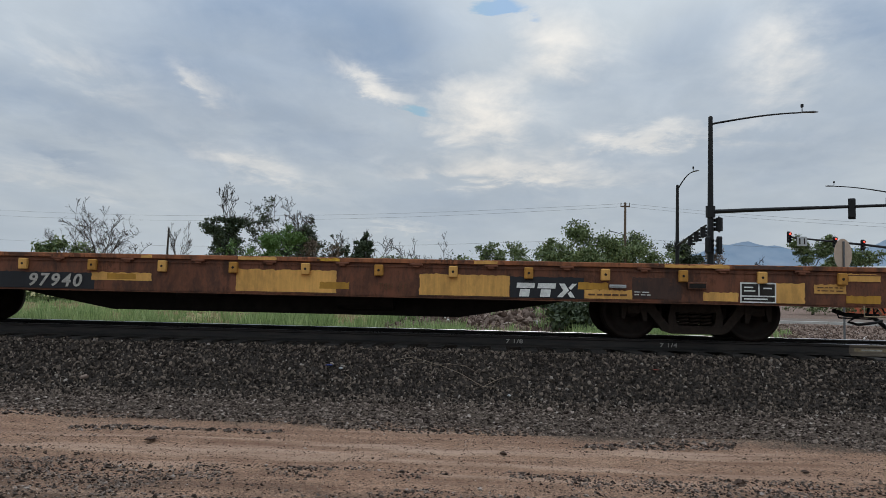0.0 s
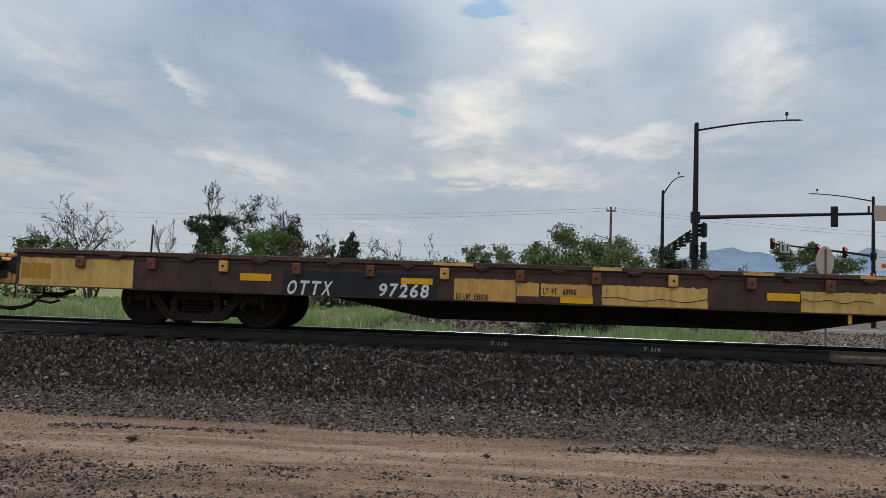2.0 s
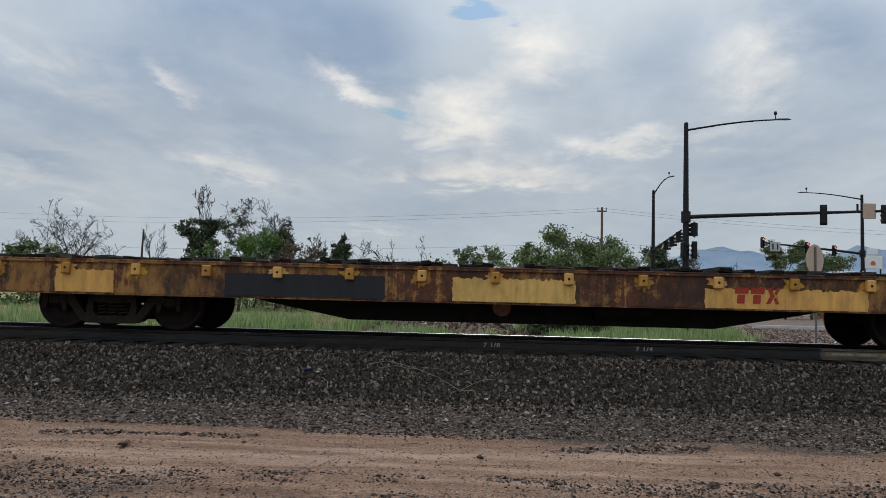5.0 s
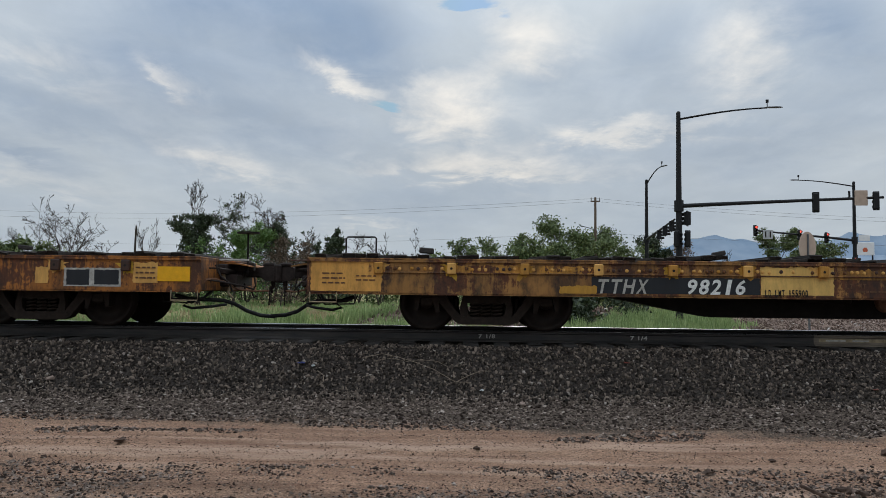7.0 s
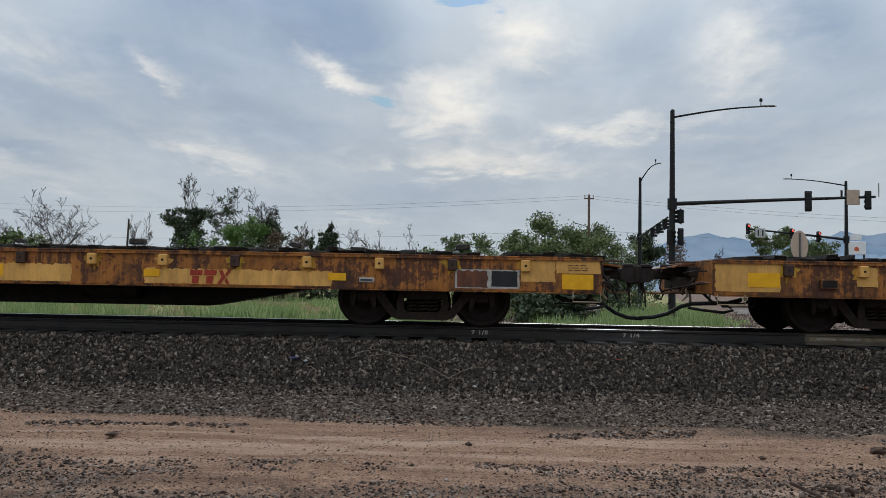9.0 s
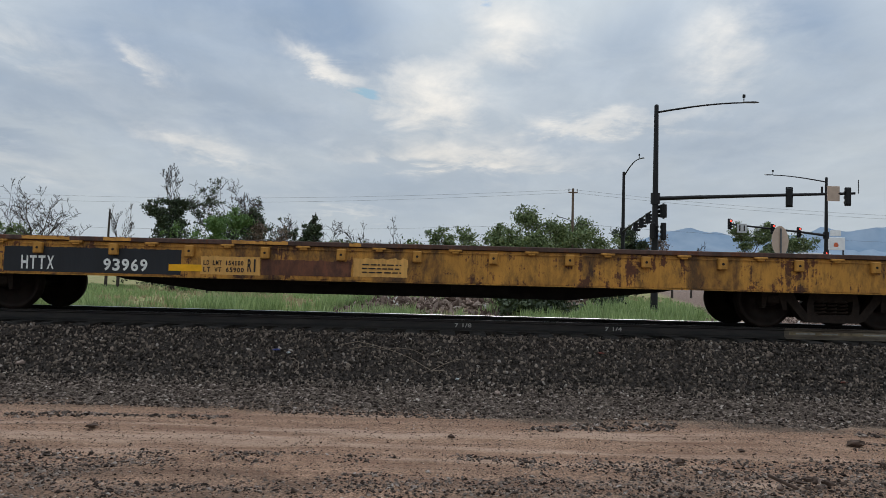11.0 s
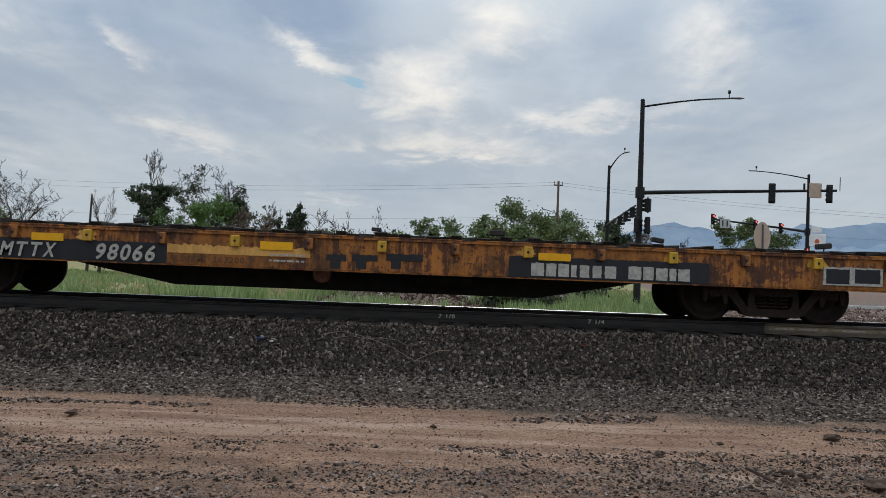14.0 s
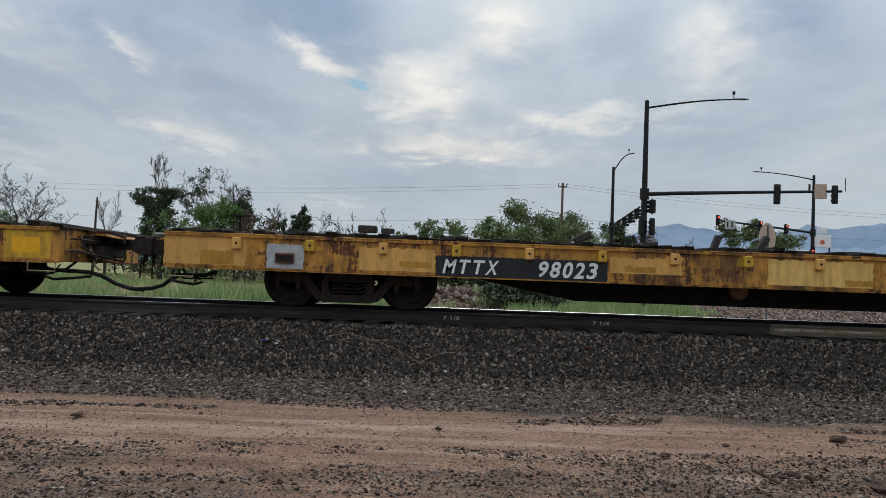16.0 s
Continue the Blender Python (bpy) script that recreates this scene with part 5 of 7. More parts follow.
    for k in range(15):
        b = -0.40 + k * 0.043 + grow.uniform(-0.012, 0.012)
        leaf = "leaf_mid" if k % 3 else "leaf_dark"
        T.append((200 + k, b, 80 + grow.uniform(0, 12), grow.uniform(0.030, 0.044), grow.uniform(6.0, 8.5), leaf, "dense low %s undergrowth at the field edge" % ("grey-green" if k % 3 else "dark green"), dict(levels=3, per=30, low=0.95, name="shrub", size=0.13)))
    for seed, b, d, top, w, leaf, label, extra in T:
        x, y = at(b, d)
        h = EYE.z + top * d - ground_z(x, y)
        tree(seed, x, y, h, w, leaf, label, **extra)


plant_all()


def build_grass():
    """Feathery weed clumps beyond the track, short field grass behind them, and dry grass."""
    rng = np.random.default_rng(8)
    V, F = [], []
    dryV, dryF = [], []

    def clump(tv, tf, x, y, h, r, blades, thin):
        z = ground_z(x, y)
        for _ in range(blades):
            a, q = rng.uniform(0, 6.28), r * abs(rng.normal(0, 0.5))
            ox, oy = math.cos(a), math.sin(a)
            px, py = x + ox * q, y + oy * q
            hh = h * rng.uniform(0.45, 1.05) * max(0.35, 1 - 0.35 * q / r)
            out = hh * rng.uniform(0.05, 0.38)
            tx, ty = px + ox * out + rng.normal(0, 0.03), py + oy * out + rng.normal(0, 0.03)
            w = thin * rng.uniform(0.7, 1.4)
            b = rng.uniform(0, 3.14)
            cx, cy = w * math.cos(b), w * math.sin(b)
            mx, my = px + (tx - px) * 0.45, py + (ty - py) * 0.45
            k = len(tv)
            tv += [(px - cx * 0.6, py - cy * 0.6, z - 0.02), (px + cx * 0.6, py + cy * 0.6, z - 0.02), (mx + cx, my + cy, z + hh * 0.6), (tx, ty, z + hh), (mx - cx, my - cy, z + hh * 0.6)]
            tf.append((k, k + 1, k + 2, k + 3, k + 4))

    # tall clumps near the track, in loose groups
    for _ in range(900):
        d, b = rng.uniform(17.5, 30), rng.uniform(-0.72, 0.34)
        x = b * d
        heap = -0.14 < b < 0.17
        if x > 3.6 + 0.25 * d or noise.noise(Vector((x * 0.35, d * 0.2, 2))) < (0.05 if heap else -0.02):
            continue
        if heap and d > 24 and rng.random() < 0.4:
            continue
        h = rng.uniform(0.5, 0.95) * (0.85 if heap else 1.0)
        clump(V, F, x, d, h, rng.uniform(0.22, 0.48), 60, 0.011)
    # shorter grass over the field
    for _ in range(5200):
        d = rng.uniform(26, 75)
        b = rng.uniform(-0.75, 0.40)
        x = b * d
        if x > 3.0 + 0.25 * d + rng.normal(0, 0.6) or (27 < d < 35 and -0.14 < b < 0.19 and rng.random() < 0.9):
            continue
        patch = noise.noise(Vector((x * 0.12, d * 0.07, 9)))
        if patch > 0.0 and rng.random() < 0.85:
            if rng.random() < 0.5:
                clump(dryV, dryF, x, d, rng.uniform(0.15, 0.40), 0.3, 12, 0.010 + 0.0003 * d)
            continue
        clump(V, F, x, d, rng.uniform(0.2, 0.55), 0.32, 13, 0.010 + 0.0003 * d)
    for nm, v, f, mat, lab in (("grass", V, F, "grass_blade", "fresh green grass and feathery weeds beyond the track"), ("dry_grass", dryV, dryF, "grass_dry", "dry yellowish grass in the field")):
        me = bpy.data.meshes.new(nm)
        me.from_pydata(v, [], f)
        tagged(place(nm, me, mat), lab, "grass", kind="stuff")
    # broken rubble and stones on the bare ground behind the rails
    r2 = np.random.default_rng(9)
    protos = [rock_proto(r2) for _ in range(6)]
    rows = []
    for _ in range(5200):
        y = r2.uniform(27, 33)
        b = r2.uniform(-0.15, 0.20)
        x = b * y
        s = float(np.clip(r2.lognormal(-2.75, 0.5), 0.02, 0.22))
        rows.append((int(r2.integers(6)), np.array((x, y, ground_z(x, y) + s * 0.3)), turn3(r2, 3.1) * s))
    for _ in range(9500):
        y = r2.uniform(16.5, 49)
        x = r2.uniform(6.8 + 0.25 * (y - 16), 0.75 * y)
        s = float(np.clip(r2.lognormal(-3.2, 0.4), 0.015, 0.12))
        rows.append((int(r2.integers(6)), np.array((x, y, ground_z(x, y) + s * 0.3)), turn3(r2, 3.1) * s))
    tagged(place("rubble", scatter_mesh("rubble", protos, rows), "rubble_stone"), "broken pale rubble and stones on bare ground", "rubble", kind="stuff")


build_grass()


def build_mountains():
    """Two ridges far off, tinted blue for the haze."""
    for k, (dist, pts) in enumerate(((3600, ((-0.9, 0.02), (0.20, 0.03), (0.25, 0.058), (0.289, 0.071), (0.323, 0.076), (0.362, 0.074), (0.392, 0.065), (0.43, 0.064), (0.476, 0.074), (0.498, 0.083), (0.54, 0.078), (0.596, 0.088), (0.70, 0.09), (0.9, 0.07))), (3000, ((0.30, 0.02), (0.40, 0.042), (0.45, 0.052), (0.50, 0.058), (0.55, 0.052), (0.60, 0.058), (0.7, 0.06), (0.9, 0.05))))):
        V, F = [], []
        xs = np.linspace(pts[0][0], pts[-1][0], 220)
        hs = np.interp(xs, [p[0] for p in pts], [p[1] for p in pts])
        n = len(xs)
        for j, fr in enumerate((0.0, 0.35, 0.7, 1.0)):
            for i, (b, h) in enumerate(zip(xs, hs)):
                z = h * dist * fr + (18 * noise.noise(Vector((b * 30, fr * 3, k))) + 7 * noise.noise(Vector((b * 110, fr * 9, k)))) * (0.3 + fr)
                d = dist - 500 * (1 - fr) + 60 * noise.noise(Vector((b * 40, fr * 5, 7 + k)))
                V.append((b * d, d, z if fr else -20))
        for j in range(3):
            F += [(j * n + i, j * n + i + 1, (j + 1) * n + i + 1, (j + 1) * n + i) for i in range(n - 1)]
        me = bpy.data.meshes.new("mountain")
        me.from_pydata(V, [], F)
        smooth(tagged(place("mountain_ridge", me, "hazed_mountain"), "mountain ridge on the horizon, tinted hazy blue", "mountain", kind="structure"))


build_mountains()


# ---- crossing: signal posts, signs, wires ----
def signal_head(parent, x, y, z, face, lit=None, name="signal_head", s=1.0):
    """A three-lamp traffic signal; face is the heading of its lenses in degrees (0 looks towards -y)."""
    bm = bmesh.new()
    box(bm, -0.20 * s, 0.20 * s, -0.02, 0.03, -0.62 * s, 0.62 * s, 0.03)
    box(bm, -0.15 * s, 0.15 * s, -0.14, 0.16, -0.52 * s, 0.52 * s, 0.02)
    m = pose(x, y, z, 0, 0, face)
    head = part(name, bm, "pole_black", parent, "black three-lamp traffic signal head", m)
    for i in range(3):
        zc = (0.34 - 0.34 * i) * s
        bm = bmesh.new()
        prof = [(0.135 * s, -0.15), (0.135 * s, -0.34), (0.148 * s, -0.34), (0.148 * s, -0.15)]
        lathe(bm, prof, "y", 14)
        for v in bm.verts:
            v.co.z += zc
        part("visor", bm, "pole_black", head)
        bm = bmesh.new()
        lathe(bm, [(0.0, -0.175), (0.08 * s, -0.165), (0.125 * s, -0.145)], "y", 14)
        for v in bm.verts:
            v.co.z += zc
        part("lens", bm, "red_light" if i == lit else "under_black", head)
    return head


def signal_post(x, y, top, arm_z, arm_to, lamp_to, label, r=0.13, collar=True):
    """A steel post with a street lamp on top and a long mast arm for signals."""
    z0 = ground_z(x, y)
    ob = new("signal_post")
    ob.matrix_basis = pose(x, y, z0)
    tagged(ob, label, "traffic signal")
    bm = bmesh.new()
    tube(bm, [(0, 0, 0), (0, 0, top * 0.5), (0, 0, top)], [r * 1.25, r, r * 0.72], 14)
    box(bm, -r * 2, r * 2, -r * 2, r * 2, 0, 0.06, 0.01)
    tube(bm, [(0, 0, top - 0.02), (0, 0, top + 0.05)], [r * 0.8, r * 0.5], 12)
    part("post", bm, "pole_black", ob)
    ax, ay, az = arm_to
    bm = bmesh.new()
    n = 6
    pts = [(ax * k, ay * k, arm_z + az * (k ** 0.8)) for k in (i / n for i in range(n + 1))]
    tube(bm, pts, [0.11 - 0.05 * i / n for i in range(n + 1)], 10)
    d = Vector((ax, ay, 0)).normalized()
    tube(bm, [(0, 0, arm_z - 0.28), (0, 0, arm_z + 0.28)], r * 1.55, 12)
    arm = part("mast_arm", bm, "pole_black", ob)
    lx, ly, lz = lamp_to
    bm = bmesh.new()
    pts = [(lx * k, ly * k, top - 0.35 + lz * math.sin(k * math.pi / 2)) for k in (i / 8 for i in range(9))]
    tube(bm, pts, [0.055 - 0.02 * i / 8 for i in range(9)], 8)
    la = part("lamp_arm", bm, "pole_black", ob)
    bm = bmesh.new()
    a = math.degrees(math.atan2(ly, lx))
    tube(bm, [(-0.15, 0, 0.02), (0.1, 0, 0.03), (0.55, 0, 0.02), (0.75, 0, 0.0)], [0.04, 0.085, 0.10, 0.03], 8)
    for v in bm.verts:
        v.co.z *= 0.55
    lamp = part("street_lamp", bm, "lamp_grey", ob, "flat grey lamp head", pose(lx, ly, top - 0.35 + lz, 0, 0, a))
    bm = bmesh.new()
    tube(bm, [(0.02, 0, 0.02), (0.02, 0, 0.32)], 0.022, 6)
    box(bm, -0.05, 0.09, -0.04, 0.04, 0.25, 0.42, 0.02)
    part("sensor", bm, "pole_black", lamp)
    return ob


def build_crossing():
    P1, P2, P3 = Vector((0.2762 * 38, 38, 0)), Vector((0.2335 * 61, 61, 0)), Vector((0.505 * 62, 62, 0))
    g = [ground_z(p.x, p.y) for p in (P1, P2, P3)]
    top = lambda slope, d, gz: 1.45 + slope * d - gz
    lab = "black steel signal post with mast arm and street lamp"
    # near post: arm across the road to the east
    a = signal_post(P1.x, P1.y, top(0.2415, 38, g[0]), top(0.1155, 38, g[0]), (8.75, -2.6, 0.18), (4.15, -0.75, 0.42), lab, 0.15)
    zc = top(0.1135, 38, g[0])
    signal_head(a, 6.0, -1.78, zc + 0.1, 160, s=0.8)
    signal_head(a, 8.45, -2.5, zc + 0.1, 165, s=0.72)
    signal_head(a, 0.42, 0.0, zc - 0.55, 235, s=0.65)
    signal_head(a, 0.36, -0.25, zc - 1.6, 180, s=0.7)
    signal_head(a, -0.16, -0.25, zc - 1.6, 130, s=0.7)
    for x, y, h in ((8.9, -2.6, 0.6), (7.4, -2.15, 0.3)):
        bm = bmesh.new()
        tube(bm, [(x, y, zc + 0.25), (x, y, zc + 0.3 + h)], 0.02 if h > 0.4 else 0.05, 6)
        part("antenna", bm, "pole_black", a)
    bm = bmesh.new()
    box(bm, 7.5, 8.1, -2.45, -2.42, zc - 0.12, zc + 0.60, 0.02)
    part("sign_plate", bm, "sign_back", a, "pale back of a street sign")
    # second post: arm reaching towards the track
    b = signal_post(P2.x, P2.y, top(0.150, 61, g[1]), top(0.070, 61, g[1]), (-1.67, -14.5, 0.27), (0.75, -1.9, 1.15), lab, 0.15)
    zc = top(0.070, 61, g[1])
    for k, f in ((0.52, 90), (0.72, 90), (0.92, 90)):
        signal_head(b, -1.67 * k, -14.5 * k, zc + 0.27 * k - 0.3, f, s=0.62)
    signal_head(b, 0.35, 0.0, zc - 2.6, 90)
    # third post: arm to the west with red lights
    c = signal_post(P3.x, P3.y, top(0.149, 62, g[2]), top(0.0715, 62, g[2]), (-9.9, -4.8, 0.36), (-4.6, -0.4, 0.42), lab, 0.15)
    zc = top(0.0715, 62, g[2])
    for k in (0.99, 0.57, 0.30):
        signal_head(c, -9.9 * k, -4.8 * k - 0.05, zc + 0.36 * k, 0, lit=0, s=0.68)
    signal_head(c, -0.25, -0.35, zc - 1.75, 0, lit=0, s=0.68)
    for k, w, h, mat in ((0.99, 0.75, 0.6, "grey_plate"),):
        bm = bmesh.new()
        box(bm, -9.0 * k - w / 2, -9.0 * k + w / 2, -4.8 * k - 0.2, -4.8 * k - 0.17, zc - 0.3, zc + 0.4, 0.01)
        sg = part("lane_sign", bm, mat, c, "grey lane-use sign with dark bars")
        for dx in (-0.17, 0.17):
            bm = bmesh.new()
            box(bm, -9.0 * k + dx - 0.05, -9.0 * k + dx + 0.05, -4.8 * k - 0.206, -4.8 * k - 0.1995, zc - 0.18, zc + 0.28)
            part("sign_bar", bm, "stencil_black", sg)
    bm = bmesh.new()
    box(bm, 0.2, 1.1, -0.25, -0.22, zc - 0.05, zc + 0.45, 0.01)
    part("street_sign", bm, "sign_white", c, "white street name sign")
    # shop sign by the road
    sx, sy = 0.5177 * 70, 70
    ob = new("shop_sign")
    ob.matrix_basis = pose(sx, sy, ground_z(sx, sy))
    tagged(ob, "white roadside board on two posts with a red mark", "sign")
    bm = bmesh.new()
    box(bm, -0.85, 0.85, -0.08, 0.08, 5.1, 6.3, 0.03)
    brd = part("board", bm, "sign_white", ob)
    bm = bmesh.new()
    prism(bm, [(-0.18, 5.4), (0.18, 5.4), (0.24, 5.6), (0.1, 5.8), (-0.1, 5.8), (-0.24, 5.6)], -0.092, -0.084)
    part("board_mark", bm, "sign_orange", brd)
    for s in (-0.7, 0.7):
        part("sign_post", tube(bmesh.new(), [(s, 0, 0), (s, 0, 5.15)], 0.07, 8), "pole_black", ob)
    # round sign seen from behind
    d = 25.0
    x = 0.4437 * d
    ob = new("round_sign")
    ob.matrix_basis = pose(x, d, ground_z(x, d), 0, 0, 24)
    tagged(ob, "round road sign seen from its plain back, on a post", "road sign")
    bm = bmesh.new()
    zc = 1.45 + 0.0625 * d - ground_z(x, d)
    lathe(bm, [(0.0, -0.004), (0.500, -0.004), (0.507, 0.0), (0.500, 0.004), (0.0, 0.004)], "y", 36)
    for v in bm.verts:
        v.co = Vector((v.co.x * 0.76, v.co.y, v.co.z + zc))
    part("disc", bm, "sign_back", ob)
    bm = bmesh.new()
    box(bm, -0.03, 0.03, -0.05, -0.006, 0, zc + 0.42, 0.005)
    part("sign_post", bm, "lamp_grey", ob)
    # wooden utility pole with cross arm, and the wires
    d = 72.0
    x = 0.1657 * d
    gz = ground_z(x, d)
    h = 1.45 + 0.1265 * d - gz
    ob = new("utility_pole")
    ob.matrix_basis = pose(x, d, gz)
    tagged(ob, "brown wooden utility pole with a cross arm", "utility pole")
    bm = bmesh.new()
    tube(bm, [(0, 0, 0), (0, 0, h)], [0.16, 0.11], 10)
    part("post", bm, "pole_wood", ob)
    bm = bmesh.new()
    box(bm, -0.45, 0.45, -0.06, 0.06, h - 0.45, h - 0.32, 0.01)
    part("cross_arm", bm, "pole_wood", ob)
    for s in (-0.4, 0.0, 0.4):
        bm = bmesh.new()
        tube(bm, [(s, 0, h - 0.33), (s, 0, h - 0.12), (s, 0, h - 0.02)], [0.03, 0.06, 0.04], 8)
        part("insulator", bm, "insulator", ob)
    bm = bmesh.new()
    tube(bm, [(0, -0.05, h * 0.70), (-0.8, -0.3, h * 0.72), (-1.6, -0.6, h * 0.735)], 0.04, 6)
    part("lamp_arm", bm, "lamp_grey", ob)
    hz = gz + h
    for (x0, y0, z0, x1, y1, z1, sag) in ((x, d, hz - 0.1, -78, 96, 12.0, 1.3), (x, d + 0.3, hz - 0.35, -78, 96, 11.2, 1.3), (x, d, hz - 3.4, -78, 96, 8.0, 1.2), (x, d, hz - 0.1, 85, 66, 9.2, 1.6), (x, d + 0.3, hz - 0.35, 85, 66, 8.8, 1.6), (x, d, hz - 4.8, -60, 92, 5.2, 0.6), (x, d, hz - 3.4, 85, 66, 7.0, 1.2)):
        bm = bmesh.new()
        tube(bm, [(x0 + (x1 - x0) * k, y0 + (y1 - y0) * k, z0 + (z1 - z0) * k - sag * 4 * k * (1 - k)) for k in (i / 24 for i in range(25))], 0.009, 4)
        tagged(part("overhead_wire", bm, "lamp_grey"), "thin dark overhead power line", "wire", "wires on the utility poles")


build_crossing()


def build_roadside():
    """A paved road and a low kerb beyond the gravel lot, and a small far building."""
    bm = bmesh.new()
    V = [(18.0, 50.0), (90, 47.0), (90, 66.0), (22.0, 64.0)]
    vs = [bm.verts.new((x, y, ground_z(x, y) + 0.09)) for x, y in V]
    bm.faces.new(vs)
    for a, b in ((0, 1), (1, 2), (2, 3), (3, 0)):
        p, q = vs[a].co, vs[b].co
        bm.faces.new([bm.verts.new(c) for c in (p, q, q - Vector((0, 0, 0.4)), p - Vector((0, 0, 0.4)))])
    tagged(part("road", bm, "road_grey"), "worn grey paved road beyond the gravel lot", "road", kind="structure")
    bm = bmesh.new()
    for i in range(14):
        x = 18.0 + i * 3.02
        box(bm, x, x + 2.98, 49.4 - i * 0.125, 49.65 - i * 0.125, -0.1, 0.22, 0.02)
    tagged(part("kerb", bm, "kerb_concrete"), "pale concrete kerb along the road", "kerb", kind="structure")
    d = 95.0
    x = 0.492 * d
    ob = new("shop_building")
    ob.matrix_basis = pose(x, d, 0)
    tagged(ob, "low red-brown roadside building with a flat white roof edge", "building")
    bm = bmesh.new()
    box(bm, -1.6, 1.6, 0, 7, 0, 5.7, 0.05)
    part("wall", bm, "sign_orange", ob)
    bm = bmesh.new()
    box(bm, -1.7, 1.7, -0.2, 7.2, 5.7, 6.0, 0.05)
    part("roof", bm, "sign_white", ob)
    for i in (-1, 1):
        bm = bmesh.new()
        box(bm, i * 0.8 - 0.45, i * 0.8 + 0.45, -0.06, 0.0, 1.0, 2.6, 0.03)
        part("window", bm, "under_black", ob)


build_roadside()


def build_litter():
    def lay(name, proto_seed, x, y, s, mat, label, cat, flat=0.6, lift=0.4):
        rng = np.random.default_rng(proto_seed)
        v, f = rock_proto(rng, flat, 2)
        me = bpy.data.meshes.new(name)
        me.from_pydata((v * s).tolist(), [], f.tolist())
        tagged(place(name, me, mat, None, pose(x, y, ground_z(x, y) + s * lift, 0, 0, proto_seed * 40)), label, cat)
    lay("plastic_scrap", 1, -2.36, 10.46, 0.05, "scrap_blue", "crumpled blue plastic scrap on the ballast", "litter", 0.5, 0.9)
    lay("paper_cup", 2, -2.19, 10.42, 0.035, "grey_plate", "crushed white paper cup on the ballast", "litter", 0.8, 1.0)
    lay("plastic_scrap", 3, 0.16, 10.0, 0.032, "grey_plate", "small white and blue plastic scrap", "litter", 0.7, 1.0)
    lay("plastic_scrap", 4, 2.19, 10.55, 0.05, "scrap_red", "red plastic scrap among the ballast stones", "litter", 0.3, 1.0)
    lay("plastic_scrap", 5, 5.35, 10.1, 0.05, "scrap_red", "faded red scrap among the ballast stones", "litter", 0.3, 1.0)
    lay("plastic_bag", 6, -17.0, 30.0, 0.28, "sign_white", "white plastic bag lying in the grass", "litter", 0.7)
    lay("plastic_scrap", 8, -0.52, 4.62, 0.03, "scrap_blue", "small blue bottle cap on the gravel", "litter", 0.5)
    for k, (x, y, s) in enumerate(((-3.21, 6.86, 0.062), (0.07, 6.88, 0.035), (3.82, 7.02, 0.075), (3.24, 5.36, 0.09), (-5.74, 10.1, 0.07), (0.65, 9.22, 0.055), (-3.9, 6.3, 0.03), (-3.6, 6.28, 0.03), (1.9, 6.1, 0.05), (3.6, 6.2, 0.04), (-1.0, 5.08, 0.03), (2.6, 6.6, 0.035), (-2.2, 7.2, 0.025), (1.1, 7.3, 0.03))):
        pale = k in (4, 5)
        lay("stone", 20 + k, x, y, s, "rubble_stone" if pale else "dark_debris", "pale stone on the gravel" if pale else "dark loose stone on the dirt track", "stone", 0.9)
    rng = random.Random(4)
    pile = new("debris_pile")
    pile.matrix_basis = pose(2.68, 5.52, ground_z(2.68, 5.52))
    tagged(pile, "small heap of dark broken stones and splinters", "debris")
    r2 = np.random.default_rng(12)
    for i in range(46):
        v, f = rock_proto(r2, 0.8)
        s = rng.uniform(0.012, 0.040)
        me = bpy.data.meshes.new("fragment")
        a, rr = rng.uniform(0, 6.28), abs(rng.gauss(0, 0.09))
        me.from_pydata((v * s).tolist(), [], f.tolist())
        place("fragment", me, "dark_debris" if i % 9 else "rubble_stone", pile, pose(math.cos(a) * rr * 1.5, math.sin(a) * rr, max(0.0, 0.075 - rr * 0.35) + s * 0.3, rng.uniform(0, 90), 0, rng.uniform(0, 360)))
    bm = bmesh.new()
    box(bm, -0.12, 0.10, -0.015, 0.015, -0.01, 0.012, 0.004)
    part("splinter", bm, "dark_debris", pile, "", pose(-0.20, -0.02, 0.05, 0, 22, -15))
    # dead vine draped over the ballast
    bm = bmesh.new()

    def strand(pts, r):
        tube(bm, [(x, y, ground_z(x, y) + 0.05 + 0.015 * math.sin(9 * x)) for x, y in pts], r, 5)
    strand([(-1.49, 10.6), (-1.25, 10.64), (-1.0, 10.6), (-0.75, 10.5), (-0.5, 10.34), (-0.19, 10.14), (0.0, 10.12)], 0.0044)
    strand([(-1.35, 10.5), (-1.1, 10.56), (-0.88, 10.53), (-0.7, 10.55), (-0.45, 10.5), (-0.3, 10.42)], 0.003)
    strand([(-0.19, 10.14), (0.0, 10.26), (0.15, 10.32), (0.3, 10.33)], 0.0044)
    strand([(-2.1, 10.3), (-2.0, 10.2), (-1.97, 10.08), (-2.02, 10.0)], 0.0048)
    tagged(part("dead_vine", bm, "dry_stem"), "dry pale vine stems draped over the ballast", "vine")


build_litter()


# ---- the train ----
JUNK1 = ((-7.4, 4, 1.2), (-3.1, -12, 1.0), (0.4, 3, 0.8), (2.2, 0, 1.3), (4.6, 9, 1.0), (7.1, -6, 1.2))
JUNK2 = ((-6.2, 0, 1.6), (-5.9, 0, 1.1), (-3.0, -25, 1.5), (-1.0, -70, 1.3), (-0.3, -60, 1.4), (2.6, 0, 1.1), (4.1, -14, 1.5), (6.4, 5, 1.0))
CARS = []

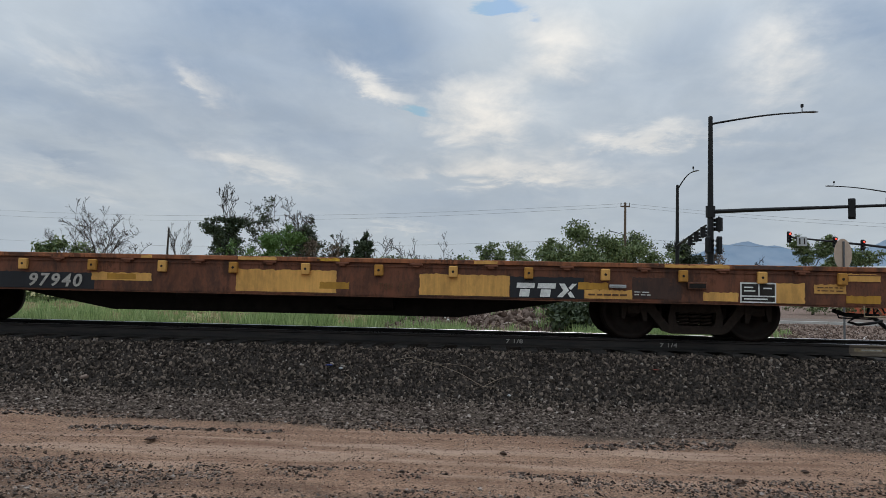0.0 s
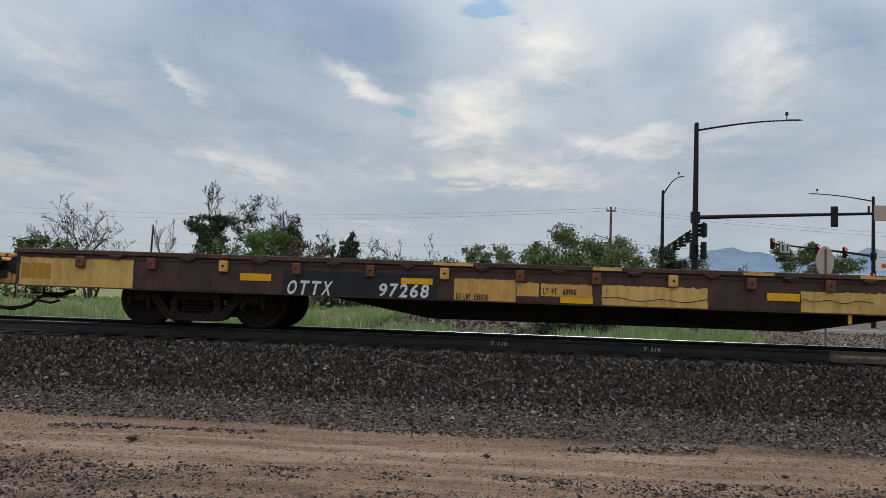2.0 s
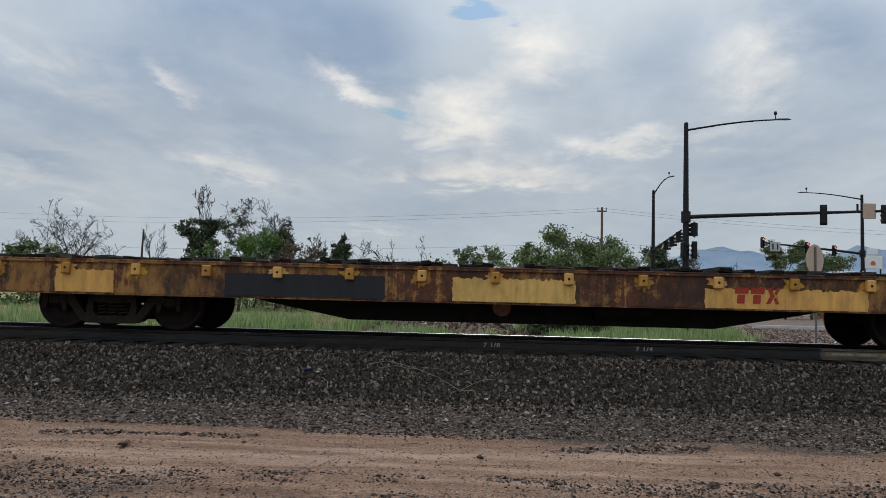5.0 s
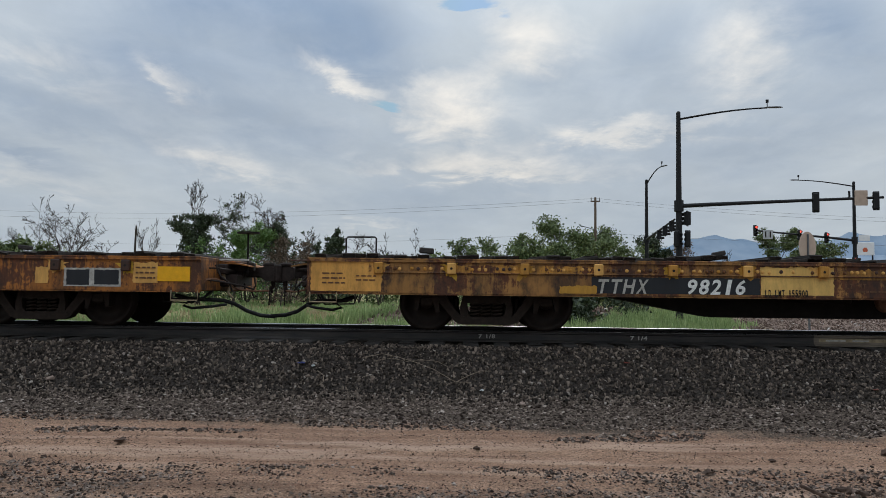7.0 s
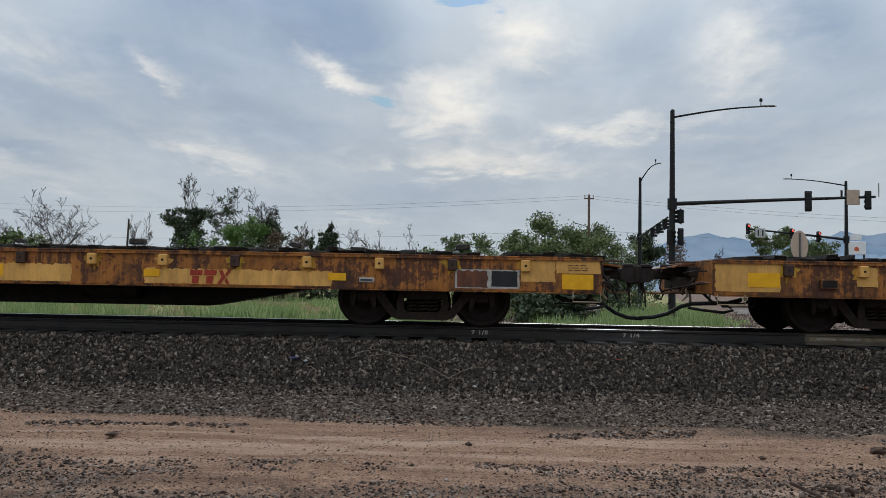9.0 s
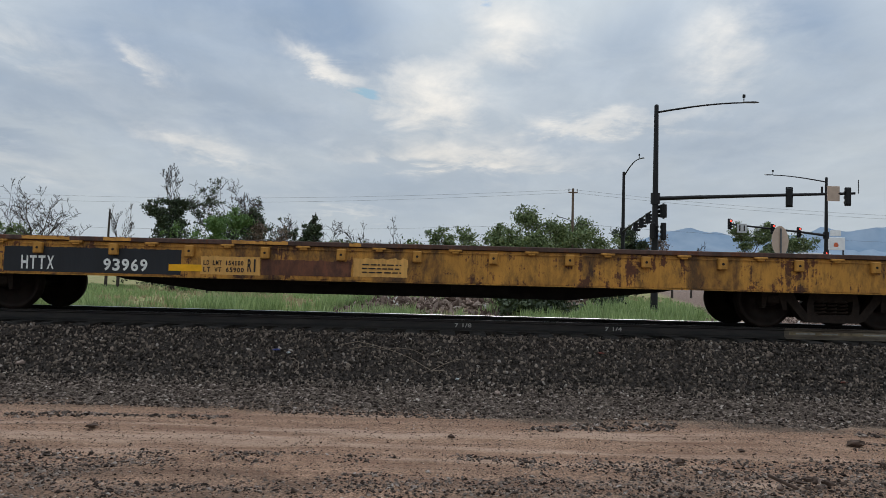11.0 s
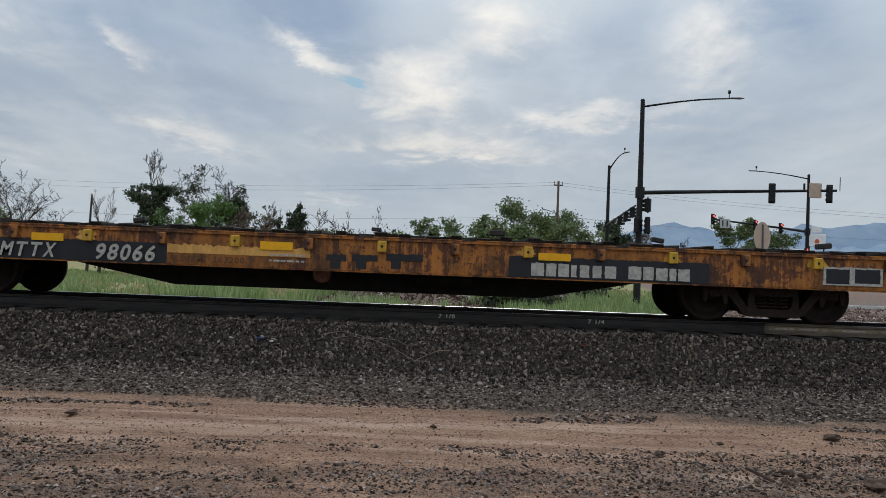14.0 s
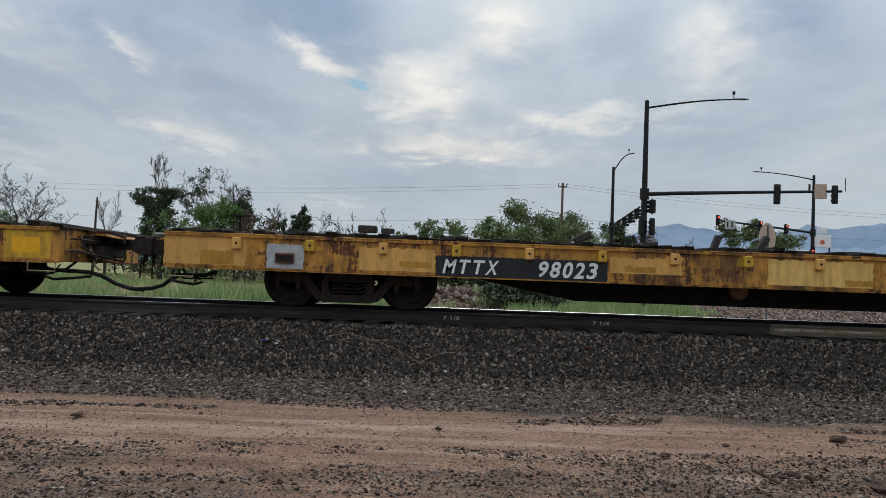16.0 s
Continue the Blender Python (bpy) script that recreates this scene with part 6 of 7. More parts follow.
CARS.append((16.29, 1, 13.0, "brown_rusty", dict(
    label="rusty brown steel flat car with plank deck", pockets=(-8.1, 1.075, 16, 0.94),
)))
CARS.append((-3.57, 2, 13.0, "brown_rusty", dict(
    label="rusty brown flat car with cream paint patches", belly=0.25, edge="orange_lip", pockets=(-8.15, 1.105, 16, 0.95), pocket_mat=("cream_patch", "ochre_worn"),
    patches=(
        (-5.10, -2.60, 0.58, 0.83, "black_panel"), (-2.65, -1.70, 0.72, 0.84, "cream_patch"), (-2.40, -1.95, 0.74, 0.83, "mustard_patch"),
        (-0.38, 1.15, 0.60, 0.93, "cream_patch"), (0.90, 1.35, 0.66, 0.76, "mustard_patch"), (2.40, 3.73, 0.60, 0.91, "cream_patch"),
        (3.74, 4.81, 0.59, 0.90, "black_panel"), (4.72, 5.16, 0.73, 0.83, "mustard_patch"), (4.82, 5.50, 0.60, 0.73, "cream_patch"),
        (5.50, 6.20, 0.61, 0.92, "dark_brown"), (6.51, 7.00, 0.60, 0.73, "cream_patch"), (7.52, 7.92, 0.59, 0.88, "cream_patch"),
        (8.05, 8.49, 0.74, 0.87, "cream_patch"), (8.52, 8.96, 0.92, 1.03, "cream_patch"), (8.49, 8.96, 0.61, 0.72, "mustard_patch"),
        (-9.15, -8.31, 0.65, 1.01, "ochre_worn"), (-8.23, -7.61, 0.59, 0.81, "cream_patch"), (-7.30, -6.60, 0.61, 0.77, "cream_patch"),
        (-5.90, -5.13, 0.61, 0.84, "cream_patch"), (-5.60, -5.15, 0.77, 0.85, "mustard_patch"),
    ),
    texts=(
        ("OTTX", -4.65, -4.22, 0.60, 0.79, "stencil_white", 0.0), ("97940", -3.68, -2.75, 0.61, 0.81, "stencil_grey", 0.2), ("TSH 51", 1.79, 2.23, 0.67, 0.76, "stencil_faint", 0.0),
    ),
    marks=(
        (3.79, 4.70, 0.61, 0.81, "stencil_white", 0.15),
    ),
    small=(
        (4.87, 5.45, 0.62, 0.70, 1, "stencil_faint"), (5.53, 5.76, 0.65, 0.73, 2, "stencil_white"), (8.09, 8.45, 0.76, 0.85, 2, "stencil_faint"),
        (-8.18, -7.65, 0.63, 0.78, 2, "stencil_faint"), (-7.26, -6.63, 0.64, 0.74, 1, "stencil_faint"), (-5.84, -5.17, 0.62, 0.72, 2, "stencil_faint"),
    ),
    plates=(
        (7.02, 7.52, 0.59, 0.88),
    ),
    fixtures=(
        (5.17, 5.41, 0.76, 0.81, "grey_plate"), (6.28, 6.55, 0.76, 0.87, "brown_rusty"),
    ),
    lips=(
        (-1.86, -1.69, "cream_patch"), (-0.35, 0.24, "cream_patch"), (3.20, 3.55, "cream_patch"),
        (5.95, 6.86, "cream_patch"), (0.85, 1.20, "yellow_bright"), (6.94, 7.88, "lip_brown"),
    ),
)))
CARS.append((-23.43, 2, 13.0, "dark_rust", dict(
    label="dark brown flat car with cream paint patches", belly=0.25, edge="lip_brown", pockets=(-8.15, 1.105, 16, 0.95), pocket_mat=("brown_rusty", "brown_rusty", "cream_patch"), hanger=((5.2, "cream_patch"), (6.95, "cream_patch"), (3.2, "cream_patch")), brake_box=7.72, front=dict(grab=(8.35, 8.85, 1.62, "under_black")),
    lips=(
        (-2.79, -2.21, "pale_patch"), (-0.47, -0.04, "pale_patch"), (1.68, 2.12, "pale_patch"),
        (3.32, 4.32, "pale_patch"),
    ),
    patches=(
        (-9.11, -7.34, 0.57, 1.00, "pale_patch"), (-9.08, -8.62, 0.67, 0.91, "mustard_patch"), (-5.69, -5.22, 0.75, 0.86, "reflector_yellow"),
        (-5.04, -2.72, 0.57, 0.93, "black_panel"), (-3.27, -2.80, 0.78, 0.87, "reflector_yellow"), (-2.48, -1.57, 0.57, 0.89, "cream_patch"),
        (-1.56, -1.24, 0.66, 0.86, "cream_patch"), (-1.21, -0.46, 0.67, 0.85, "cream_patch"), (-0.92, -0.45, 0.58, 0.67, "reflector_yellow"),
        (-0.32, 1.19, 0.57, 0.86, "pale_patch"), (2.03, 2.49, 0.72, 0.83, "reflector_yellow"), (2.51, 4.91, 0.57, 0.87, "pale_patch"),
        (4.97, 5.47, 0.59, 0.69, "reflector_yellow"), (4.92, 5.46, 0.70, 0.86, "cream_patch"), (6.97, 7.27, 0.59, 0.97, "cream_patch"),
        (7.28, 7.94, 0.58, 0.90, "yellow_faded"), (7.96, 9.13, 0.58, 1.04, "yellow_fresh"), (8.53, 8.94, 0.83, 1.02, "reflector_yellow"),
    ),
    texts=(
        ("OTTX", -5.00, -4.26, 0.57, 0.78, "stencil_white", 0.2), ("97268", -3.62, -2.82, 0.58, 0.78, "stencil_white", 0.12), ("LD LMT 156100", -2.45, -1.97, 0.58, 0.67, "stencil_black", 0.0),
        ("LT WT  63900", -1.18, -0.69, 0.70, 0.79, "stencil_black", 0.0),
    ),
    fixtures=(
        (5.16, 5.43, 0.72, 0.79, "grey_plate"), (6.28, 6.53, 0.73, 0.91, "brown_rusty"),
    ),
    plates=(
        (7.99, 8.44, 0.58, 0.87),
    ),
    small=(
        (8.80, 8.94, 0.66, 0.81, 3, "stencil_faint"),
    ),
    cables=(
        (-0.33, 1.18, 0.68), (2.51, 3.50, 0.75), (3.71, 4.95, 0.77),
    ),
)))
CARS.append((-43.28, 2, 13.59, "yellow_faded", dict(
    label="faded yellow flat car with black number panel", notch=(True, True), truck_bar=True, hanger=((1.98, "cream_patch"),), pockets=(-8.48, 1.12, 16, 0.945), rear=dict(grab=(-9.0, -8.55, 1.38, "under_black")),
    patches=(
        (-5.86, -2.86, 0.61, 1.04, "black_panel"), (-5.08, -4.27, 0.72, 0.81, "reflector_yellow"), (-2.85, -1.47, 0.63, 0.91, "orange_rusty"),
        (-1.45, -0.99, 0.70, 0.81, "reflector_yellow"), (1.11, 1.56, 0.70, 0.81, "reflector_yellow"), (1.11, 1.58, 0.73, 0.83, "reflector_yellow"),
        (-9.05, -8.64, 0.87, 1.04, "reflector_yellow"), (-6.12, -5.96, 0.77, 0.95, "yellow_faded"),
    ),
    texts=(
        ("OTTX", -5.83, -5.08, 0.61, 0.83, "stencil_white", 0.0), ("93545", -3.79, -3.00, 0.63, 0.86, "stencil_white", 0.0), ("R1", -1.85, -1.51, 0.61, 0.81, "stencil_white", 0.3),
        ("F-60-GH", 1.89, 2.39, 0.60, 0.70, "stencil_faint", 0.0),
    ),
    small=(
        (-2.62, -1.91, 0.77, 0.86, 1, "stencil_faint"), (-2.37, -1.91, 0.62, 0.71, 1, "stencil_faint"), (-1.43, -0.97, 0.62, 0.69, 1, "stencil_faint"),
        (5.65, 6.21, 0.63, 0.70, 1, "stencil_faint"), (8.07, 8.23, 0.72, 0.87, 3, "stencil_faint"), (-7.94, -7.27, 0.61, 0.75, 2, "stencil_faint"),
    ),
    marks=(
        (5.08, 5.74, 0.65, 0.84, "stencil_red", 0.1),
    ),
    plates=(
        (7.57, 7.99, 0.62, 0.91),
    ),
    fixtures=(
        (5.87, 6.10, 0.64, 0.70, "grey_plate"), (-7.09, -6.87, 0.62, 0.76, "orange_rusty"),
    ),
)))
CARS.append((-63.14, 1, 13.0, "brown_ochre", dict(
    label="rusty brown and ochre flat car with ragged deck", pockets=(-8.1, 1.075, 16, 0.94), pocket_mat=("cream_patch", "ochre_worn"), front=dict(brake=(9.55, -0.45, 1.55)),
    patches=(
        (5.55, 6.03, 0.69, 0.80, "reflector_yellow"), (7.08, 7.96, 0.59, 0.88, "stencil_grey"), (7.11, 7.48, 0.60, 0.85, "dark_brown"),
        (7.54, 7.92, 0.62, 0.85, "dark_brown"), (8.22, 8.67, 0.63, 0.75, "reflector_yellow"), (8.67, 9.07, 0.58, 0.84, "cream_patch"),
        (6.70, 6.92, 0.61, 0.91, "yellow_faded"), (2.47, 4.78, 0.57, 0.86, "cream_patch"), (-7.2, -6.3, 0.58, 0.92, "cream_patch"),
        (-4.6, -2.2, 0.58, 0.92, "black_panel"), (-1.2, 0.6, 0.58, 0.92, "pale_patch"),
    ),
    fixtures=(
        (5.16, 5.41, 0.67, 0.73, "grey_plate"),
    ),
    marks=(
        (2.86, 3.54, 0.65, 0.88, "stencil_red", 0.1),
    ),
)))
CARS.append((-83.11, 1, 13.0, "brown_ochre", dict(
    label="rusty ochre flat car with a long pale panel", rivets=True, pockets=(-8.1, 1.075, 16, 0.94), pocket_mat=("ochre_worn", "cream_patch"), rear=dict(grab=(-8.6, -8.15, 1.40, "under_black")), junk=JUNK1,
    patches=(
        (-4.97, -2.54, 0.60, 0.84, "black_panel"), (-2.53, -1.49, 0.60, 1.01, "pale_patch"), (-0.51, 1.58, 0.57, 0.82, "cream_patch"),
        (1.58, 2.30, 0.58, 0.92, "brown_rusty"), (2.30, 4.82, 0.58, 0.99, "cream_patch"), (-7.06, -5.98, 0.87, 0.99, "ochre_worn"),
        (-5.78, -4.90, 0.86, 0.99, "ochre_worn"), (-1.48, -0.57, 0.83, 0.97, "ochre_worn"), (-0.42, 0.51, 0.83, 0.96, "ochre_worn"),
        (0.65, 1.58, 0.83, 0.96, "ochre_worn"), (-9.11, -8.06, 0.59, 1.04, "yellow_fresh"), (-5.44, -4.90, 0.59, 0.70, "mustard_patch"),
        (4.94, 5.62, 0.92, 1.00, "cream_patch"),
    ),
    texts=(
        ("TTHX", -4.93, -4.12, 0.60, 0.81, "stencil_grey", 0.2), ("98216", -3.63, -2.71, 0.60, 0.82, "stencil_white", 0.2), ("LD LMT 155900", -2.48, -1.86, 0.58, 0.68, "stencil_black", 0.0),
        ("LT WT", -1.34, -1.03, 0.71, 0.78, "stencil_faint", 0.0), ("TSH 62", 1.80, 2.25, 0.63, 0.75, "stencil_faint", 0.0),
    ),
    small=(
        (-1.16, -0.65, 0.63, 0.70, 1, "stencil_faint"), (-8.94, -8.60, 0.68, 0.89, 3, "stencil_faint"), (-8.44, -8.14, 0.73, 0.85, 2, "stencil_faint"),
    ),
)))
CARS.append((-103.03, 1, 13.0, "orange_rusty", dict(
    label="rusty orange flat car with dark number panels", pockets=(-8.1, 1.075, 16, 0.94), pocket_mat=("dark_brown", "cream_patch", "dark_brown"), front=dict(brake=(9.55, -0.45, 1.52)), junk=JUNK2,
    patches=(
        (-5.74, -5.19, 0.59, 0.75, "cream_patch"), (-5.74, -5.20, 0.75, 0.92, "reflector_yellow"), (-5.17, -2.55, 0.57, 0.81, "black_panel"),
        (-2.40, -1.92, 0.83, 0.93, "reflector_yellow"), (-2.51, -1.67, 0.73, 0.80, "cream_patch"), (-0.35, 1.17, 0.60, 0.93, "pale_patch"),
        (0.92, 1.39, 0.82, 0.93, "reflector_yellow"), (1.62, 2.40, 0.60, 0.89, "brown_rusty"), (2.41, 5.21, 0.59, 1.02, "black_panel"),
        (5.15, 5.60, 0.68, 0.75, "reflector_yellow"), (6.63, 6.83, 0.66, 0.91, "cream_patch"), (7.07, 7.94, 0.62, 0.90, "stencil_grey"),
        (7.11, 7.46, 0.64, 0.87, "black_panel"), (7.54, 7.91, 0.65, 0.87, "black_panel"), (8.13, 8.50, 0.68, 0.99, "cream_patch"),
        (8.50, 8.99, 0.71, 0.93, "reflector_yellow"), (-9.14, -8.21, 0.62, 1.04, "cream_patch"), (-8.67, -8.21, 0.69, 0.90, "reflector_yellow"),
        (-7.10, -6.81, 0.72, 1.01, "cream_patch"), (-5.74, -5.20, 0.78, 0.93, "reflector_yellow"), (-5.74, -5.20, 0.61, 0.78, "cream_patch"),
    ),
    texts=(
        ("MTTX", -5.11, -4.23, 0.59, 0.80, "stencil_white", 0.2), ("98085", -3.67, -2.75, 0.61, 0.81, "stencil_white", 0.2), ("LD LMT 162400", -2.51, -1.66, 0.62, 0.71, "stencil_faint", 0.0),
        ("LT WT 57600", -1.39, -0.70, 0.72, 0.81, "stencil_faint", 0.0), ("NEW 1-75", -1.20, -0.70, 0.61, 0.70, "stencil_faint", 0.0), ("TSH 62", 1.81, 2.27, 0.65, 0.75, "stencil_faint", 0.0),
    ),
    marks=(
        (3.22, 4.18, 0.61, 0.80, "stencil_white", 0.25),
    ),
    fixtures=(
        (5.33, 5.76, 0.76, 0.82, "grey_plate"), (-7.64, -7.39, 0.68, 0.83, "orange_rusty"), (-6.60, -6.30, 0.77, 0.95, "brown_rusty"),
    ),
    small=(
        (8.17, 8.47, 0.72, 0.95, 3, "stencil_faint"),
    ),
)))
CARS.append((-122.96, 1, 13.0, "orange_rusty", dict(
    label="rusty orange flat car with a red company mark", pockets=(-8.1, 1.075, 16, 0.94), pocket_mat=("cream_patch", "cream_patch", "dark_brown"), junk=JUNK1,
    patches=(
        (2.36, 5.17, 0.59, 0.81, "cream_patch"), (2.35, 2.59, 0.69, 0.80, "reflector_yellow"), (5.11, 5.38, 0.68, 0.79, "reflector_yellow"),
        (6.99, 7.94, 0.60, 0.88, "stencil_grey"), (7.02, 7.47, 0.61, 0.86, "brown_rusty"), (7.53, 7.91, 0.63, 0.86, "black_panel"),
        (7.96, 8.46, 0.71, 1.04, "cream_patch"), (8.48, 9.12, 0.84, 1.04, "cream_patch"), (8.56, 9.02, 0.61, 0.83, "reflector_yellow"),
        (-0.38, 1.25, 0.59, 0.85, "cream_patch"), (-0.27, 0.22, 0.66, 0.84, "reflector_yellow"), (-4.6, -2.2, 0.58, 0.9, "black_panel"),
        (-7.4, -6.5, 0.58, 0.9, "cream_patch"),
    ),
    marks=(
        (3.02, 3.66, 0.60, 0.80, "stencil_red", 0.1),
    ),
    small=(
        (8.65, 8.94, 0.87, 0.98, 3, "stencil_faint"),
    ),
    fixtures=(
        (5.58, 5.80, 0.66, 0.73, "grey_plate"),
    ),
)))
CARS.append((-142.86, 2, 13.59, "ochre_worn", dict(
    label="worn yellow flat car with dark deck edge", notch=(True, False), edge="lip_brown", pockets=(-8.48, 1.12, 16, 0.945), rear=dict(grab=(-8.9, -8.45, 1.28, "yellow_faded")),
    lips=(
        (-8.15, -7.65, "yellow_faded"), (-6.82, -6.32, "yellow_faded"), (-5.37, -4.66, "yellow_faded"),
        (-4.16, -3.75, "yellow_faded"), (-2.26, -1.43, "yellow_faded"), (-0.52, -0.35, "yellow_faded"),
    ),
    patches=(
        (-5.64, -3.01, 0.59, 0.96, "black_panel"), (-3.19, -2.70, 0.65, 0.75, "reflector_yellow"), (-2.72, -1.84, 0.61, 0.88, "cream_patch"),
        (-0.46, 0.34, 0.63, 0.90, "cream_patch"), (-8.32, -7.47, 0.60, 0.89, "cream_patch"), (-7.03, -6.55, 0.64, 0.75, "reflector_yellow"),
        (-7.46, -5.66, 0.58, 0.89, "brown_rusty"), (-6.56, -5.66, 0.62, 0.86, "ochre_worn"), (-1.82, -0.49, 0.62, 0.85, "brown_rusty"),
    ),
    texts=(
        ("HTTX", -5.39, -4.88, 0.63, 0.83, "stencil_white", 0.0), ("93969", -4.17, -3.49, 0.63, 0.81, "stencil_white", 0.0), ("LD LMT 154100", -2.68, -2.08, 0.75, 0.82, "stencil_black", 0.0),
        ("LT WT 65900", -2.68, -2.07, 0.65, 0.72, "stencil_black", 0.0), ("R1", -2.03, -1.88, 0.66, 0.85, "stencil_black", 0.0),
    ),
    small=(
        (-0.33, 0.25, 0.67, 0.84, 3, "stencil_black"), (-8.17, -7.66, 0.67, 0.86, 3, "stencil_black"),
    ),
)))
CARS.append((-162.63, 2, 13.59, "yellow_fresh", dict(
    label="bright yellow flat car with black number panel", notch=(True, True), truck_bar=True, hanger=((0.5, "cream_patch"),), pockets=(-8.48, 1.12, 16, 0.945), front=dict(grab=(8.5, 9.0, 1.27, "yellow_fresh")), rear=dict(grab=(-9.1, -8.4, 1.30, "yellow_fresh")),
    patches=(
        (-4.99, -2.91, 0.57, 0.98, "black_panel"), (-2.91, -2.44, 0.62, 0.74, "reflector_yellow"), (-5.50, -5.01, 0.61, 0.72, "reflector_yellow"),
        (-2.51, -1.76, 0.62, 0.93, "orange_rusty"), (-1.76, -1.15, 0.60, 0.90, "cream_patch"), (-1.16, -0.64, 0.75, 0.97, "brown_rusty"),
        (1.53, 2.44, 0.61, 0.99, "orange_rusty"), (1.53, 2.01, 0.62, 0.74, "reflector_yellow"), (4.95, 5.62, 0.61, 0.73, "reflector_yellow"),
        (8.06, 8.57, 0.63, 0.83, "reflector_yellow"), (-8.58, -8.11, 0.62, 0.81, "reflector_yellow"),
    ),
    texts=(
        ("HTTX", -4.91, -4.19, 0.62, 0.83, "stencil_white", 0.2), ("94103", -3.84, -3.03, 0.62, 0.86, "stencil_white", 0.0), ("R1", -1.59, -1.24, 0.63, 0.81, "stencil_white", 0.3),
        ("TSH06H", 2.02, 2.43, 0.64, 0.75, "stencil_faint", 0.0),
    ),
    small=(
        (2.95, 3.49, 0.64, 0.79, 3, "stencil_black"), (6.18, 6.60, 0.64, 0.77, 2, "stencil_black"), (6.89, 7.10, 0.67, 0.81, 3, "stencil_black"),
        (7.75, 7.89, 0.63, 0.81, 3, "stencil_black"), (-8.04, -7.87, 0.64, 0.77, 3, "stencil_black"), (-7.70, -7.25, 0.66, 0.70, 1, "stencil_black"),
        (-6.08, -5.71, 0.69, 0.73, 1, "stencil_black"),
    ),
    marks=(
        (4.05, 4.67, 0.62, 0.84, "stencil_red", 0.1),
    ),
    fixtures=(
        (5.38, 5.60, 0.68, 0.74, "grey_plate"), (-6.57, -6.28, 0.66, 0.79, "yellow_faded"),
    ),
    plates=(
        (7.26, 7.74, 0.60, 0.92),
    ),
)))
CARS.append((-182.46, 1, 13.0, "orange_rusty", dict(
    label="rusty orange flat car with black side panels", pockets=(-8.1, 1.075, 16, 0.94), pocket_mat=("yellow_bright", "orange_rusty"), rear=dict(brake=(-8.7, 0.9, 1.50)), junk=JUNK1,
    patches=(
        (-9.04, -8.03, 0.60, 0.99, "yellow_bright"), (-5.66, -5.26, 0.86, 0.97, "black_panel"), (-5.55, -5.38, 0.74, 0.87, "black_panel"), (-5.68, -5.66, 0.60, 0.98, "black_panel"), (-5.20, -2.65, 0.57, 0.87, "black_panel"), (-4.62, -4.16, 0.84, 0.95, "reflector_yellow"),
        (-2.65, -0.55, 0.73, 0.86, "cream_patch"), (-1.29, -0.81, 0.83, 0.95, "reflector_yellow"), (2.38, 5.35, 0.57, 0.88, "black_panel"),
        (2.83, 3.29, 0.84, 0.93, "reflector_yellow"), (-0.32, -0.02, 0.71, 0.80, "black_panel"), (-0.25, -0.10, 0.59, 0.70, "black_panel"),
        (0.06, 0.44, 0.72, 0.81, "black_panel"), (0.13, 0.28, 0.60, 0.72, "black_panel"), (0.57, 1.11, 0.74, 0.84, "black_panel"),
        (0.64, 0.79, 0.62, 0.74, "black_panel"), (2.71, 2.90, 0.60, 0.79, "stencil_grey"), (2.93, 3.08, 0.60, 0.79, "stencil_grey"),
        (3.11, 3.27, 0.60, 0.79, "stencil_grey"), (3.30, 3.38, 0.60, 0.78, "stencil_grey"), (3.43, 3.57, 0.60, 0.78, "stencil_grey"),
        (3.62, 3.75, 0.60, 0.78, "stencil_grey"), (3.80, 3.97, 0.60, 0.78, "stencil_grey"), (4.15, 4.34, 0.60, 0.79, "stencil_grey"),
        (4.37, 4.52, 0.60, 0.79, "stencil_grey"), (4.56, 4.73, 0.60, 0.78, "stencil_grey"), (4.76, 4.86, 0.60, 0.78, "stencil_grey"),
        (4.89, 5.06, 0.60, 0.78, "stencil_grey"), (7.05, 7.94, 0.63, 0.90, "stencil_grey"), (7.09, 7.44, 0.65, 0.87, "black_panel"),
        (7.52, 7.90, 0.67, 0.88, "black_panel"), (8.08, 9.14, 0.63, 1.04, "yellow_bright"), (8.17, 8.75, 0.71, 0.88, "dark_brown"),
        (2.81, 3.28, 0.83, 0.94, "reflector_yellow"),
    ),
    texts=(
        ("MTTX", -5.09, -4.22, 0.60, 0.81, "stencil_grey", 0.2), ("98066", -3.72, -2.76, 0.59, 0.83, "stencil_grey", 0.2), ("LD LMT 163200", -2.52, -1.50, 0.61, 0.70, "stencil_faint", 0.0),
        ("TSH 62", 1.77, 2.21, 0.65, 0.75, "stencil_faint", 0.0),
    ),
    small=(
        (-1.14, -0.63, 0.63, 0.80, 2, "stencil_grey"),
    ),
    fixtures=(
        (-7.46, -7.23, 0.66, 0.75, "orange_rusty"), (-6.57, -6.29, 0.74, 0.87, "brown_rusty"),
    ),
)))
